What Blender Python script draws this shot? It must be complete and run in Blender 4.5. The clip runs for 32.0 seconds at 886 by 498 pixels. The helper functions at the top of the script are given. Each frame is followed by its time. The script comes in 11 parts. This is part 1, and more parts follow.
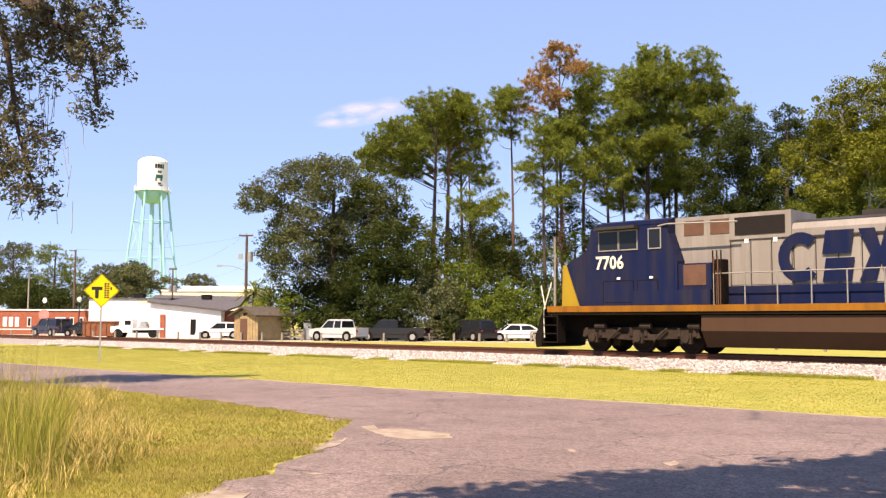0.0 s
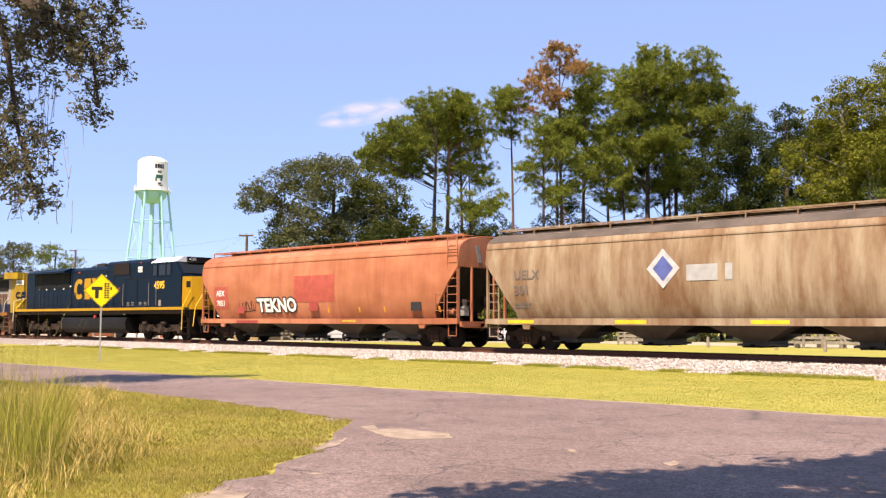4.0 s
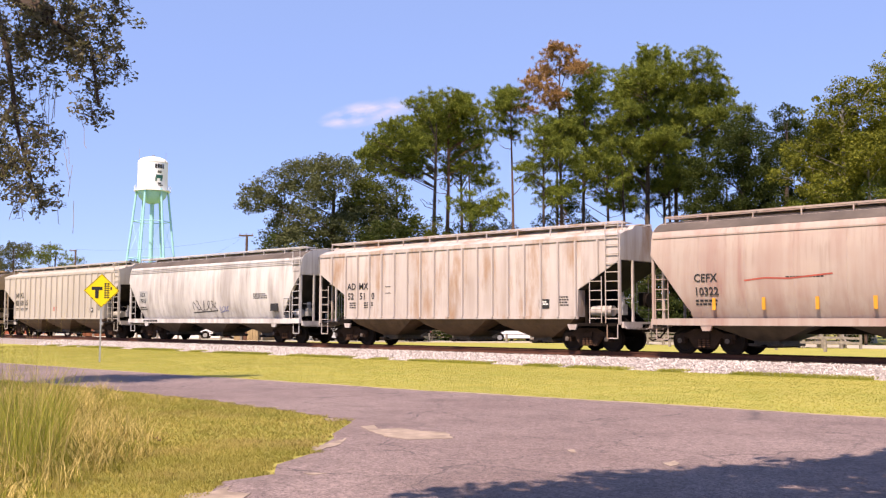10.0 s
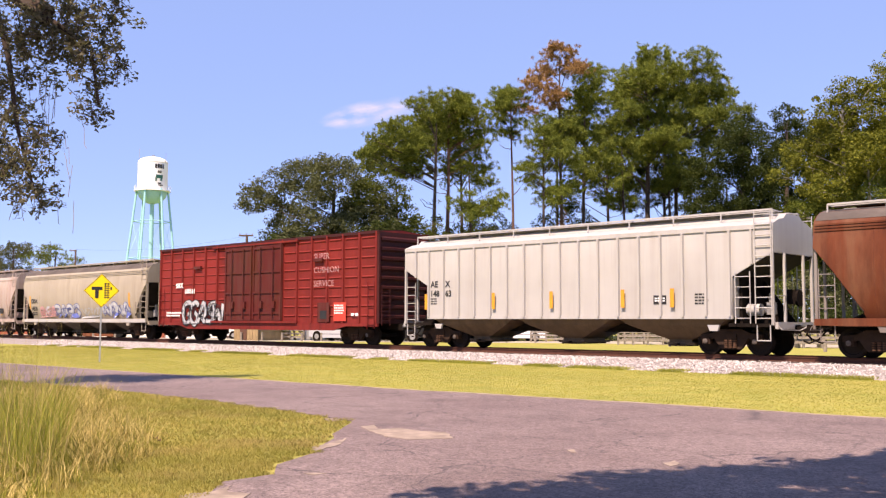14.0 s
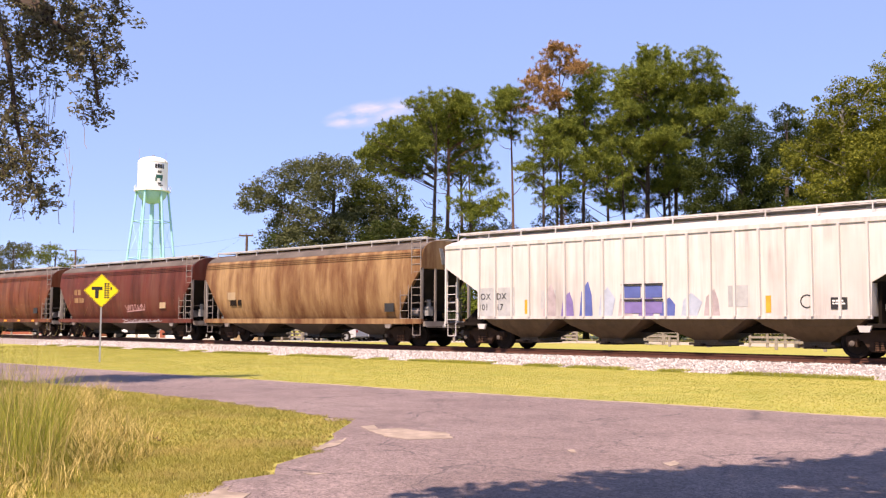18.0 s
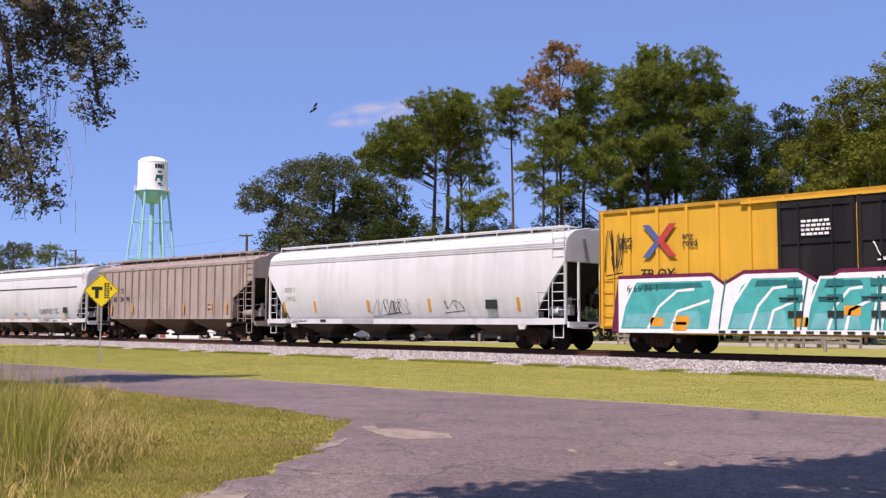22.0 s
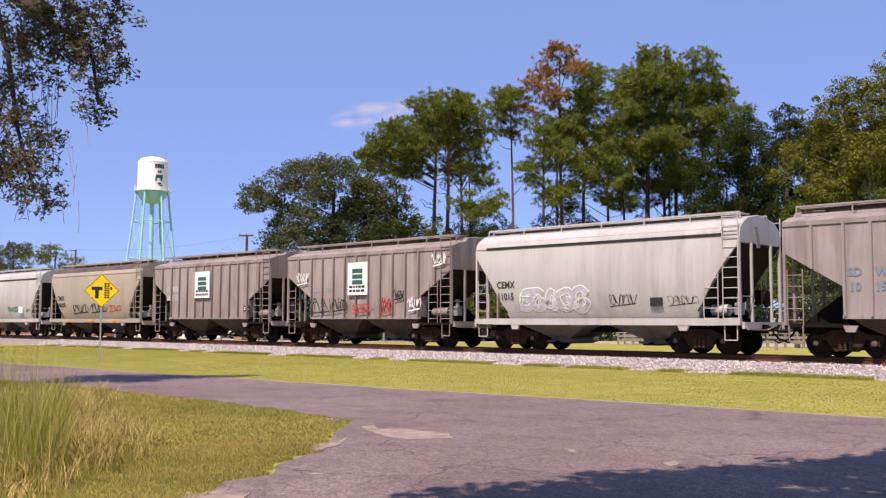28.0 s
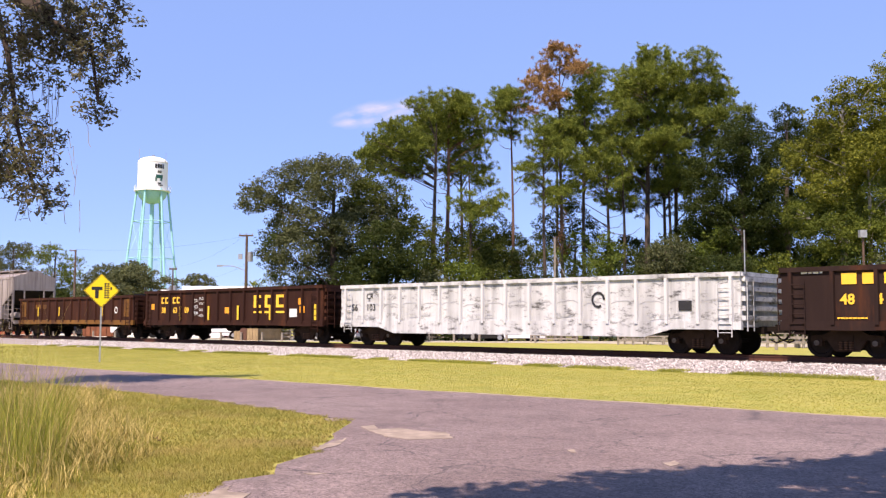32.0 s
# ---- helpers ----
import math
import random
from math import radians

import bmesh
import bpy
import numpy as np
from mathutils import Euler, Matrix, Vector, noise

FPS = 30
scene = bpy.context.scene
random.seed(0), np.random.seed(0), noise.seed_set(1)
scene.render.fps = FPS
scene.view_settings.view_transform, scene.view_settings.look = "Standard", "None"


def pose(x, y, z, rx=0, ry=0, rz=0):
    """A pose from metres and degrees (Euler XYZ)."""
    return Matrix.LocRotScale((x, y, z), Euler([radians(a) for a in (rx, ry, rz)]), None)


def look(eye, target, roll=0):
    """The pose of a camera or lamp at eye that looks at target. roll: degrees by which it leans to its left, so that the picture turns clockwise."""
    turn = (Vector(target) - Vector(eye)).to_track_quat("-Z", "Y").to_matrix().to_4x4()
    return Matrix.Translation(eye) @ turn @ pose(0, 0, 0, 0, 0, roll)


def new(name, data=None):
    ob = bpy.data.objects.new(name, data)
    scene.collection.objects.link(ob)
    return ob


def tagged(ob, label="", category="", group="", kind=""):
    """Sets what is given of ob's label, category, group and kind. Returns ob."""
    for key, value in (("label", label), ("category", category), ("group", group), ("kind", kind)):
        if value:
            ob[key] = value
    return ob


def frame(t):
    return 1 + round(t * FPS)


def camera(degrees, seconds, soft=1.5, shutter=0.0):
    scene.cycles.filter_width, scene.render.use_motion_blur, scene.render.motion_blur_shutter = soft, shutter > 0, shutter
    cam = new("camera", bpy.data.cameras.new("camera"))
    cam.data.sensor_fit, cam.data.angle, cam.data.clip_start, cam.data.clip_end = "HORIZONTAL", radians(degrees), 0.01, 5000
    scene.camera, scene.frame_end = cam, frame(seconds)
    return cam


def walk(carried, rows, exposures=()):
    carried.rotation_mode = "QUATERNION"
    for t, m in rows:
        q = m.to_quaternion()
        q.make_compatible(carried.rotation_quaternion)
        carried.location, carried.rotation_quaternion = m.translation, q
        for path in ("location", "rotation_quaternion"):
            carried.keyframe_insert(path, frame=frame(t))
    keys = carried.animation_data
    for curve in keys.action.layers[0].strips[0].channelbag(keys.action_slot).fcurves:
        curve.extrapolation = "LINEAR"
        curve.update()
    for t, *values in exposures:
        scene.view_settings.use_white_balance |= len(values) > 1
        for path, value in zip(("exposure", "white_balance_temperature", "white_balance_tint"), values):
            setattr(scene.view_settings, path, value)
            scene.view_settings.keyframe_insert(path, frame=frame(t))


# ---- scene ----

# ---- camera, held still on its stand ----
EYE = (0.0, 0.0, 1.518)
RZ = 0.475          # rail top above the lawn
TY = 31.46          # centre line of the track
cam = camera(48.69, 32.0, soft=1.3)
YAW, TILT = radians(-43.634), radians(4.3065)
AIM = (EYE[0] + math.sin(YAW) * math.cos(TILT), EYE[1] + math.cos(YAW) * math.cos(TILT), EYE[2] + math.sin(TILT))
POSE = look(EYE, AIM, 0.204)
walk(cam, [(0, POSE), (32, POSE)], exposures=[(t, e + 0.95, k, tn) for t, e, k, tn in ((0, 0.02, 8550, 19.5), (3, 0.0, 8450, 19.5), (7, -0.21, 7600, 22), (13, -0.17, 7700, 28), (16, -0.13, 7800, 28), (18.1, -0.08, 7700, 28), (19, -0.63, 6860, 26), (22, -0.77, 6620, 26), (24, -0.9, 6620, 26), (25, -0.64, 6800, 26), (28, -0.62, 7050, 27), (29, -0.62, 6800, 26), (30, -0.32, 7080, 25), (32, -0.25, 7100, 25))])

# ---- daylight ----
SUN_AZ, SUN_EL = radians(-77), radians(56)
world = bpy.data.worlds.new("sky")
scene.world = world
world.use_nodes = True
nt = world.node_tree
sky = nt.nodes.new("ShaderNodeTexSky")
sky.sky_type = "NISHITA"
sky.sun_disc = False
sky.sun_elevation = SUN_EL
sky.sun_rotation = radians(90) - SUN_AZ
sky.altitude = 1800
sky.air_density, sky.dust_density, sky.ozone_density = 1.0, 0.0, 2.0
tint = nt.nodes.new("ShaderNodeMix")
tint.data_type, tint.blend_type = "RGBA", "MULTIPLY"
tint.inputs[0].default_value = 1.0
tint.inputs[7].default_value = (0.8, 1.0, 1.5, 1)
nt.links.new(sky.outputs[0], tint.inputs[6])
haze = nt.nodes.new("ShaderNodeMix")
haze.data_type = "RGBA"
haze.inputs[0].default_value = 0.68
haze.inputs[7].default_value = (1.76, 2.95, 5.4, 1)
nt.links.new(tint.outputs[2], haze.inputs[6])
nt.links.new(haze.outputs[2], nt.nodes["Background"].inputs[0])
nt.nodes["Background"].inputs[1].default_value = 0.112
sun_data = bpy.data.lights.new("sun", "SUN")
sun_data.energy, sun_data.angle, sun_data.color = 5.0, radians(0.53), (1.0, 0.94, 0.84)
sun_dir = Vector((math.cos(SUN_AZ) * math.cos(SUN_EL), math.sin(SUN_AZ) * math.cos(SUN_EL), math.sin(SUN_EL)))
sun = new("sun", sun_data)
sun.matrix_basis = look(sun_dir * 100, (0, 0, 0))


# ---- materials ----
class Nodes:
    def __init__(self, name):
        self.m = bpy.data.materials.new(name)
        self.m.use_nodes = True
        self.t = self.m.node_tree
        self.b = self.t.nodes["Principled BSDF"]
        self.co = self.t.nodes.new("ShaderNodeTexCoord").outputs["Object"]

    def link(self, a, b):
        self.t.links.new(a, b)

    def noise(self, scale, detail=4, stretch=None, rough=0.55, off=0.0, co=None):
        n = self.t.nodes.new("ShaderNodeTexNoise")
        n.inputs["Scale"].default_value, n.inputs["Detail"].default_value, n.inputs["Roughness"].default_value = scale, detail, rough
        mp = self.t.nodes.new("ShaderNodeMapping")
        mp.inputs["Scale"].default_value = stretch or (1, 1, 1)
        mp.inputs["Location"].default_value = (off, off * 0.7, off * 0.3)
        self.link(co or self.co, mp.inputs[0])
        self.link(mp.outputs[0], n.inputs[0])
        return n.outputs[0]

    def cnoise(self, scale, detail):
        n = self.t.nodes.new("ShaderNodeTexNoise")
        n.inputs["Scale"].default_value, n.inputs["Detail"].default_value = scale, detail
        self.link(self.co, n.inputs[0])
        return n.outputs["Color"]

    def ramp(self, fac, lo, hi, c0=(0, 0, 0, 1), c1=(1, 1, 1, 1)):
        r = self.t.nodes.new("ShaderNodeValToRGB")
        r.color_ramp.elements[0].position, r.color_ramp.elements[1].position = lo, hi
        r.color_ramp.elements[0].color, r.color_ramp.elements[1].color = c0, c1
        self.link(fac, r.inputs[0])
        return r.outputs[0]

    def mix(self, fac, a, b, blend="MIX"):
        x = self.t.nodes.new("ShaderNodeMix")
        x.data_type, x.blend_type = "RGBA", blend
        for sock, val in ((x.inputs[0], fac), (x.inputs[6], a), (x.inputs[7], b)):
            if isinstance(val, (int, float)):
                sock.default_value = val
            elif isinstance(val, tuple):
                sock.default_value = (*val[:3], 1)
            else:
                self.link(val, sock)
        return x.outputs[2]

    def times(self, a, b):
        x = self.t.nodes.new("ShaderNodeMath")
        x.operation = "MULTIPLY"
        for sock, val in zip(x.inputs, (a, b)):
            if isinstance(val, (int, float)):
                sock.default_value = val
            else:
                self.link(val, sock)
        return x.outputs[0]

    def bump(self, h, strength=0.3, dist=0.02):
        n = self.t.nodes.new("ShaderNodeBump")
        n.inputs["Strength"].default_value, n.inputs["Distance"].default_value = strength, dist
        self.link(h, n.inputs["Height"])
        self.link(n.outputs[0], self.b.inputs["Normal"])

    def island(self):
        return self.t.nodes.new("ShaderNodeNewGeometry").outputs["Random Per Island"]

    def rand(self):
        return self.t.nodes.new("ShaderNodeObjectInfo").outputs["Random"]

    def done(self, col, rough=0.6, metal=0.0):
        if isinstance(col, tuple):
            self.b.inputs["Base Color"].default_value = (*col[:3], 1)
        else:
            self.link(col, self.b.inputs["Base Color"])
        self.b.inputs["Roughness"].default_value = rough
        self.b.inputs["Metallic"].default_value = metal
        self.b.inputs["Specular IOR Level"].default_value = 0.5 if rough < 0.3 else 0.22
        return self.m


def plain(name, c, rough=0.6, metal=0.0, vary=0.25, scale=3.0, grain=40):
    n = Nodes(name)
    dark = tuple(v * (1 - vary) for v in c)
    col = n.mix(n.ramp(n.noise(scale), 0.35, 0.7), c, dark)
    col = n.mix(n.times(n.ramp(n.noise(grain), 0.4, 0.7), vary * 0.7), col, dark)
    n.bump(n.noise(grain, 3), 0.15, 0.01)
    return n.done(col, rough, metal)


def car_paint(name, c, dirt=(0.12, 0.085, 0.06), dirt_amt=0.4, rust=0.0, rust_c=(0.16, 0.055, 0.025), seed=0.0, rough=0.5, fade=None, scuff=0.0):
    """Weathered rolling-stock paint: run-down streaks, cloudy grime, rust patches."""
    c, dirt, rust_c = (tuple(v * (0.49 + 0.36 * min(q)) for v in q) for q in (c, dirt, rust_c))
    n = Nodes(name)
    col = c
    cloud = n.ramp(n.noise(0.35, 4, (1, 1, 1.6), off=seed + 3), 0.35, 0.75)
    col = n.mix(n.times(cloud, 0.6), col, fade or tuple(v * 0.8 for v in c))
    streak = n.ramp(n.noise(2.6, 5, (1, 1, 0.07), off=seed), 0.42, 0.74)
    patch = n.ramp(n.noise(0.5, 3, (1, 1, 0.8), off=seed + 9), 0.3, 0.7)
    col = n.mix(n.times(n.times(streak, patch), min(1.0, dirt_amt * 1.7)), col, dirt)
    fine = n.ramp(n.noise(9.0, 4, (1, 1, 0.035), off=seed + 2), 0.5, 0.72)
    col = n.mix(n.times(n.times(fine, n.ramp(n.noise(0.8, 3, off=seed + 6), 0.35, 0.65)), dirt_amt * 0.5), col, tuple(v * 0.55 for v in dirt))
    broad = n.ramp(n.noise(0.7, 4, (1, 1, 0.25), off=seed + 14), 0.52, 0.66)
    col = n.mix(n.times(broad, min(0.75, dirt_amt * 0.9)), col, tuple(a * 0.45 + b * 0.55 for a, b in zip(c, dirt)))
    if rust:
        r1 = n.ramp(n.noise(1.1, 6, (1, 1, 0.22), off=seed + 5, rough=0.65), 0.62 - 0.25 * rust, 0.72 - 0.1 * rust)
        col = n.mix(n.times(r1, 0.75), col, rust_c)
    if scuff:
        sc = n.ramp(n.noise(1.5, 7, (1, 1, 2.4), off=seed + 21, rough=0.74), 0.53, 0.66)
        col = n.mix(n.times(sc, scuff), col, tuple(v * 0.8 for v in dirt))
    spk = n.ramp(n.noise(30, 3, off=seed), 0.66, 0.72)
    col = n.mix(n.times(spk, 0.25), col, dirt)
    n.bump(n.noise(1.6, 3, (1, 1, 0.5), off=seed), 0.12, 0.03)
    n.done(col, rough)
    n.b.inputs["Specular IOR Level"].default_value = 0.1
    return n.m


M_under = plain("grimy underframe steel", (0.016, 0.012, 0.01), 0.95)
M_dustshade = plain("brake dust with shade darkened in", (0.03, 0.023, 0.019), 0.95, vary=0.5, scale=1.5)
M_truck = plain("rusty brown cast steel", (0.05, 0.031, 0.022), 0.95, scale=6)
M_wheel = plain("dark worn wheel steel", (0.024, 0.018, 0.015), 0.85)
M_black = plain("black grimy rubber", (0.009, 0.009, 0.009), 0.8)
M_ink = plain("faded black stencil paint", (0.03, 0.03, 0.032), 0.6, grain=25)
M_white = plain("white paint", (0.78, 0.78, 0.76), 0.5, vary=0.12)
M_yellow = plain("yellow paint", (0.75, 0.5, 0.04), 0.5)
M_orange = plain("orange reflective tape", (0.8, 0.33, 0.03), 0.5)
M_red = plain("red paint", (0.5, 0.06, 0.05), 0.5)
M_teal = plain("teal spray paint", (0.06, 0.4, 0.38), 0.5)
M_blue = plain("blue spray paint", (0.09, 0.12, 0.33), 0.5)
M_purple = plain("violet spray paint", (0.2, 0.15, 0.35), 0.5)
M_pink = plain("faded pink spray paint", (0.55, 0.3, 0.3), 0.6)
M_silver = plain("pale silver spray paint", (0.5, 0.51, 0.53), 0.6, vary=0.35)
M_greyfill = plain("blue grey spray paint", (0.38, 0.42, 0.5), 0.6)
M_glass = Nodes("dark tinted glass").done((0.012, 0.014, 0.016), 0.08)
M_glass.node_tree.nodes["Principled BSDF"].inputs["Specular IOR Level"].default_value = 0.25
for m0 in (M_under, M_truck, M_wheel):
    m0.node_tree.nodes["Principled BSDF"].inputs["Specular IOR Level"].default_value = 0.05
M_roofbrown = plain("dark grey-brown roof sheet", (0.13, 0.105, 0.09), 0.9, vary=0.45, scale=0.8, grain=6)
M_valve = plain("pale grey cast valve", (0.3, 0.29, 0.28), 0.7, vary=0.4, scale=8)
M_lens = plain("amber grey lamp lens", (0.6, 0.55, 0.45), 0.2)


# ---- building kit ----
class Shape:
    """Collects the faces of one part."""

    def __init__(self):
        self.v, self.f = [], []

    def add(self, verts, faces):
        k = len(self.v)
        self.v += [tuple(p) for p in verts]
        self.f += [tuple(i + k for i in f) for f in faces]
        return self

    def box(self, x0, x1, y0, y1, z0, z1):
        return self.add([(x, y, z) for x in (x0, x1) for y in (y0, y1) for z in (z0, z1)],
                        [(0, 1, 3, 2), (4, 6, 7, 5), (0, 4, 5, 1), (2, 3, 7, 6), (0, 2, 6, 4), (1, 5, 7, 3)])

    def prism(self, poly, a, b, axis="y"):
        """A polygon in the two other axes, pulled from a to b."""
        n = len(poly)

        def at(p, d):
            return {"x": (d, p[0], p[1]), "y": (p[0], d, p[1]), "z": (p[0], p[1], d)}[axis]
        return self.add([at(p, a) for p in poly] + [at(p, b) for p in poly],
                        [tuple(range(n)), tuple(range(2 * n - 1, n - 1, -1))] + [(i, i + n, (i + 1) % n + n, (i + 1) % n) for i in range(n)])

    def rod(self, p0, p1, r, n=6, r1=None):
        p0, p1 = Vector(p0), Vector(p1)
        d = (p1 - p0).normalized()
        u = d.orthogonal().normalized()
        w = d.cross(u)
        r1 = r if r1 is None else r1
        ring = [(math.cos(2 * math.pi * i / n), math.sin(2 * math.pi * i / n)) for i in range(n)]
        vs = [p0 + (u * c + w * s) * r for c, s in ring] + [p1 + (u * c + w * s) * r1 for c, s in ring]
        return self.add(vs, [tuple(range(n - 1, -1, -1)), tuple(range(n, 2 * n))] + [(i, (i + 1) % n, (i + 1) % n + n, i + n) for i in range(n)])

    def pipe(self, pts, r, n=5):
        for a, b in zip(pts, pts[1:]):
            self.rod(a, b, r, n)
        return self

    def loft(self, rings, caps=True, closed=True):
        n = len(rings[0])
        fs = []
        for k in range(len(rings) - 1):
            for i in range(n if closed else n - 1):
                j = (i + 1) % n
                fs.append((k * n + i, k * n + j, (k + 1) * n + j, (k + 1) * n + i))
        if caps:
            fs += [tuple(range(n - 1, -1, -1)), tuple(range((len(rings) - 1) * n, len(rings) * n))]
        return self.add([p for r in rings for p in r], fs)

    def mesh(self, name, mat, smooth=None):
        me = bpy.data.meshes.new(name)
        me.from_pydata(self.v, [], self.f)
        bm = bmesh.new()
        bm.from_mesh(me)
        bmesh.ops.recalc_face_normals(bm, faces=bm.faces)
        bm.to_mesh(me)
        bm.free()
        me.materials.append(mat)
        if smooth:
            me.polygons.foreach_set("use_smooth", [True] * len(me.polygons))
            me.set_sharp_from_angle(angle=radians(smooth))
        return me


def hang(name, me, parent, m=None, label=""):
    ob = new(name, me)
    ob.parent = parent
    if m is not None:
        ob.matrix_basis = m
    return tagged(ob, label)


def part(name, shape, mat, parent, label="", smooth=None):
    return hang(name, shape.mesh(name, mat, smooth), parent, None, label)


def thing(name, label, category, m=None, group="", kind=""):
    ob = new(name)
    ob.empty_display_size = 0.3
    if m is not None:
        ob.matrix_basis = m
    return tagged(ob, label, category, group, kind)


def solo(name, shape, mat, label, category, m=None, group="", kind="", smooth=None):
    ob = new(name, shape.mesh(name, mat, smooth))
    if m is not None:
        ob.matrix_basis = m
    return tagged(ob, label, category, group, kind)


LETTERS = {}


def lettering(parent, body, x, y, z, size, mat, name="lettering", stretch=1.0, tilt=0.0, shear=0.0, face=(90, 0, 0), bold=0.0, outline=0.0):
    """Painted writing on the plane that faces the road; x, z is its lower left corner."""
    key = (body, size, mat.name, shear, bold, outline)
    if key not in LETTERS:
        cu = bpy.data.curves.new("lettering", "FONT")
        cu.body, cu.size, cu.shear, cu.offset, cu.extrude = body, size, shear, bold, 0.0015
        cu.resolution_u = 2
        if outline:
            cu.fill_mode, cu.extrude, cu.bevel_depth, cu.bevel_resolution = "NONE", 0.0, outline, 0
        ob = bpy.data.objects.new("lettering", cu)
        scene.collection.objects.link(ob)
        bpy.context.view_layer.update()
        LETTERS[key] = bpy.data.meshes.new_from_object(ob.evaluated_get(bpy.context.evaluated_depsgraph_get()))
        LETTERS[key].materials.clear()
        LETTERS[key].materials.append(mat)
        bpy.data.objects.remove(ob)
        bpy.data.curves.remove(cu)
    ob = hang(name, LETTERS[key], parent, pose(x, y, z, *face) @ pose(0, 0, 0, 0, 0, tilt))
    ob.scale = (stretch, 1, 1)
    return ob


def bars(parent, x, y, z, w, h, mat, rows=1, name="stencil_lines", rng=None):
    """Small print too worn to read: plain bars."""
    s = Shape()
    rng = rng or random.Random(int(x * 100 + z * 10))
    for r in range(rows):
        zz = z - r * h * 1.7
        xx = x
        while xx < x + w * rng.uniform(0.8, 1.0):
            ww = rng.uniform(0.6, 1.6) * h * 1.6
            s.box(xx, min(xx + ww, x + w), y - 0.003, y, zz, zz + h)
            xx += ww + h * 0.5
    return part(name, s, mat, parent)


# ---- rolling stock ----
GONE = [0, 4, 8, 12, 16, 20, 24, 28, 32]
RUN = [0.0, 69.72, 139.63, 209.39, 278.93, 348.30, 417.61, 486.86, 555.99]
TRAIN = []


def wheelset_mesh(r=0.46, gauge=1.5):
    s = Shape()
    for y in (-gauge / 2, gauge / 2):
        o = math.copysign(1, y)
        rings = []
        for rr, dy in ((r * 0.3, 0.10), (r * 0.72, 0.05), (r * 0.8, 0.085), (r, 0.075), (r * 1.0, -0.04), (r * 1.06, -0.05), (r * 1.06, -0.08), (r * 0.3, -0.08)):
            rings.append([(rr * math.cos(a * math.pi / 12), y + o * dy, rr * math.sin(a * math.pi / 12)) for a in range(24)])
        s.loft(rings)
    s.rod((0, -gauge / 2 - 0.3, 0), (0, gauge / 2 + 0.3, 0), 0.08, 10)
    return s.mesh("wheelset", M_wheel, 40)


def truck_mesh():
    """Three-piece freight truck: two cast side frames on a bolster."""
    s = Shape()
    for y in (-1.0, 1.0):
        prof = [(-1.12, 0.5), (-1.1, 0.68), (-0.7, 0.72), (-0.4, 0.86), (0.4, 0.86), (0.7, 0.72), (1.1, 0.68), (1.12, 0.5), (0.8, 0.5), (0.62, 0.56), (0.36, 0.2), (-0.36, 0.2), (-0.62, 0.56), (-0.8, 0.5)]
        s.prism(prof, y - 0.07, y + 0.07)
        for x in (-0.89, 0.89):
            s.box(x - 0.14, x + 0.14, y - 0.12, y + 0.12, 0.36, 0.62)
            s.rod((x, y * 1.02, 0.46), (x, y * 1.17, 0.46), 0.1, 10)
        for x in (-0.14, 0.0, 0.14):
            for k in range(4):
                s.rod((x, y * 1.09, 0.27 + k * 0.07), (x, y * 1.09, 0.31 + k * 0.07), 0.055, 8)
        s.box(-0.22, 0.22, y - 0.12, y + 0.12, 0.52, 0.72)
    s.box(-0.2, 0.2, -1.0, 1.0, 0.55, 0.85)
    s.rod((0, 0, 0.8), (0, 0, 0.98), 0.3, 12)
    for x in (-0.45, 0.45):
        s.box(x - 0.06, x + 0.06, -0.8, 0.8, 0.34, 0.44)
    return s.mesh("truck", M_truck, 30)


WHEEL_ME, TRUCK_ME = wheelset_mesh(), truck_mesh()
M_cap = plain("worn bearing cap steel", (0.16, 0.13, 0.11), 0.7, vary=0.5, scale=9)
CAP_ME = Shape().rod((0, -1.19, 0.46), (0, -1.165, 0.46), 0.085, 10).rod((0, -1.21, 0.46), (0, -1.19, 0.46), 0.05, 8).mesh("bearing_cap", M_cap)
M_spring = plain("rust-brown coil springs", (0.12, 0.06, 0.035), 0.9, vary=0.4, scale=9)
SPRING_ME = Shape()
for k in range(3):
    for j in range(4):
        SPRING_ME.rod((-0.16 + 0.16 * k, -1.1, 0.25 + j * 0.07), (-0.16 + 0.16 * k, -1.1, 0.29 + j * 0.07), 0.065, 8)
SPRING_ME = SPRING_ME.mesh("spring_nest", M_spring)


def coupler_mesh():
    s = Shape()
    s.box(-0.62, 0.15, -0.07, 0.07, 0.8, 0.96)
    s.prism([(-0.62, -0.14), (-0.86, -0.17), (-0.9, -0.02), (-0.78, 0.02), (-0.8, 0.15), (-0.62, 0.13)], 0.74, 1.02, "z")
    s.pipe([(-0.1, -0.3, 0.9), (-0.4, -0.33, 0.55), (-0.75, -0.3, 0.42), (-0.95, -0.22, 0.5)], 0.03)
    return s.mesh("coupler", M_under, 30)


COUPLER_ME = coupler_mesh()


def running_gear(car, L, inset):
    for x in (inset, L - inset):
        t = hang("truck", TRUCK_ME, car, pose(x, 0, 0))
        for dx in (-0.89, 0.89):
            hang("wheelset", WHEEL_ME, t, pose(dx, 0, 0.46))
            hang("bearing_cap", CAP_ME, t, pose(dx, 0, 0))
        tagged(hang("spring_nest", SPRING_ME, t), kind="stuff")
    hang("coupler", COUPLER_ME, car, pose(0, 0, 0))
    hang("coupler", COUPLER_ME, car, pose(L, 0, 0, 0, 0, 180))


def new_car(name, q, label, category):
    car = thing(name, label, category, pose(q, TY, RZ), "cars of the freight train")
    TRAIN.append((car, q))
    return car


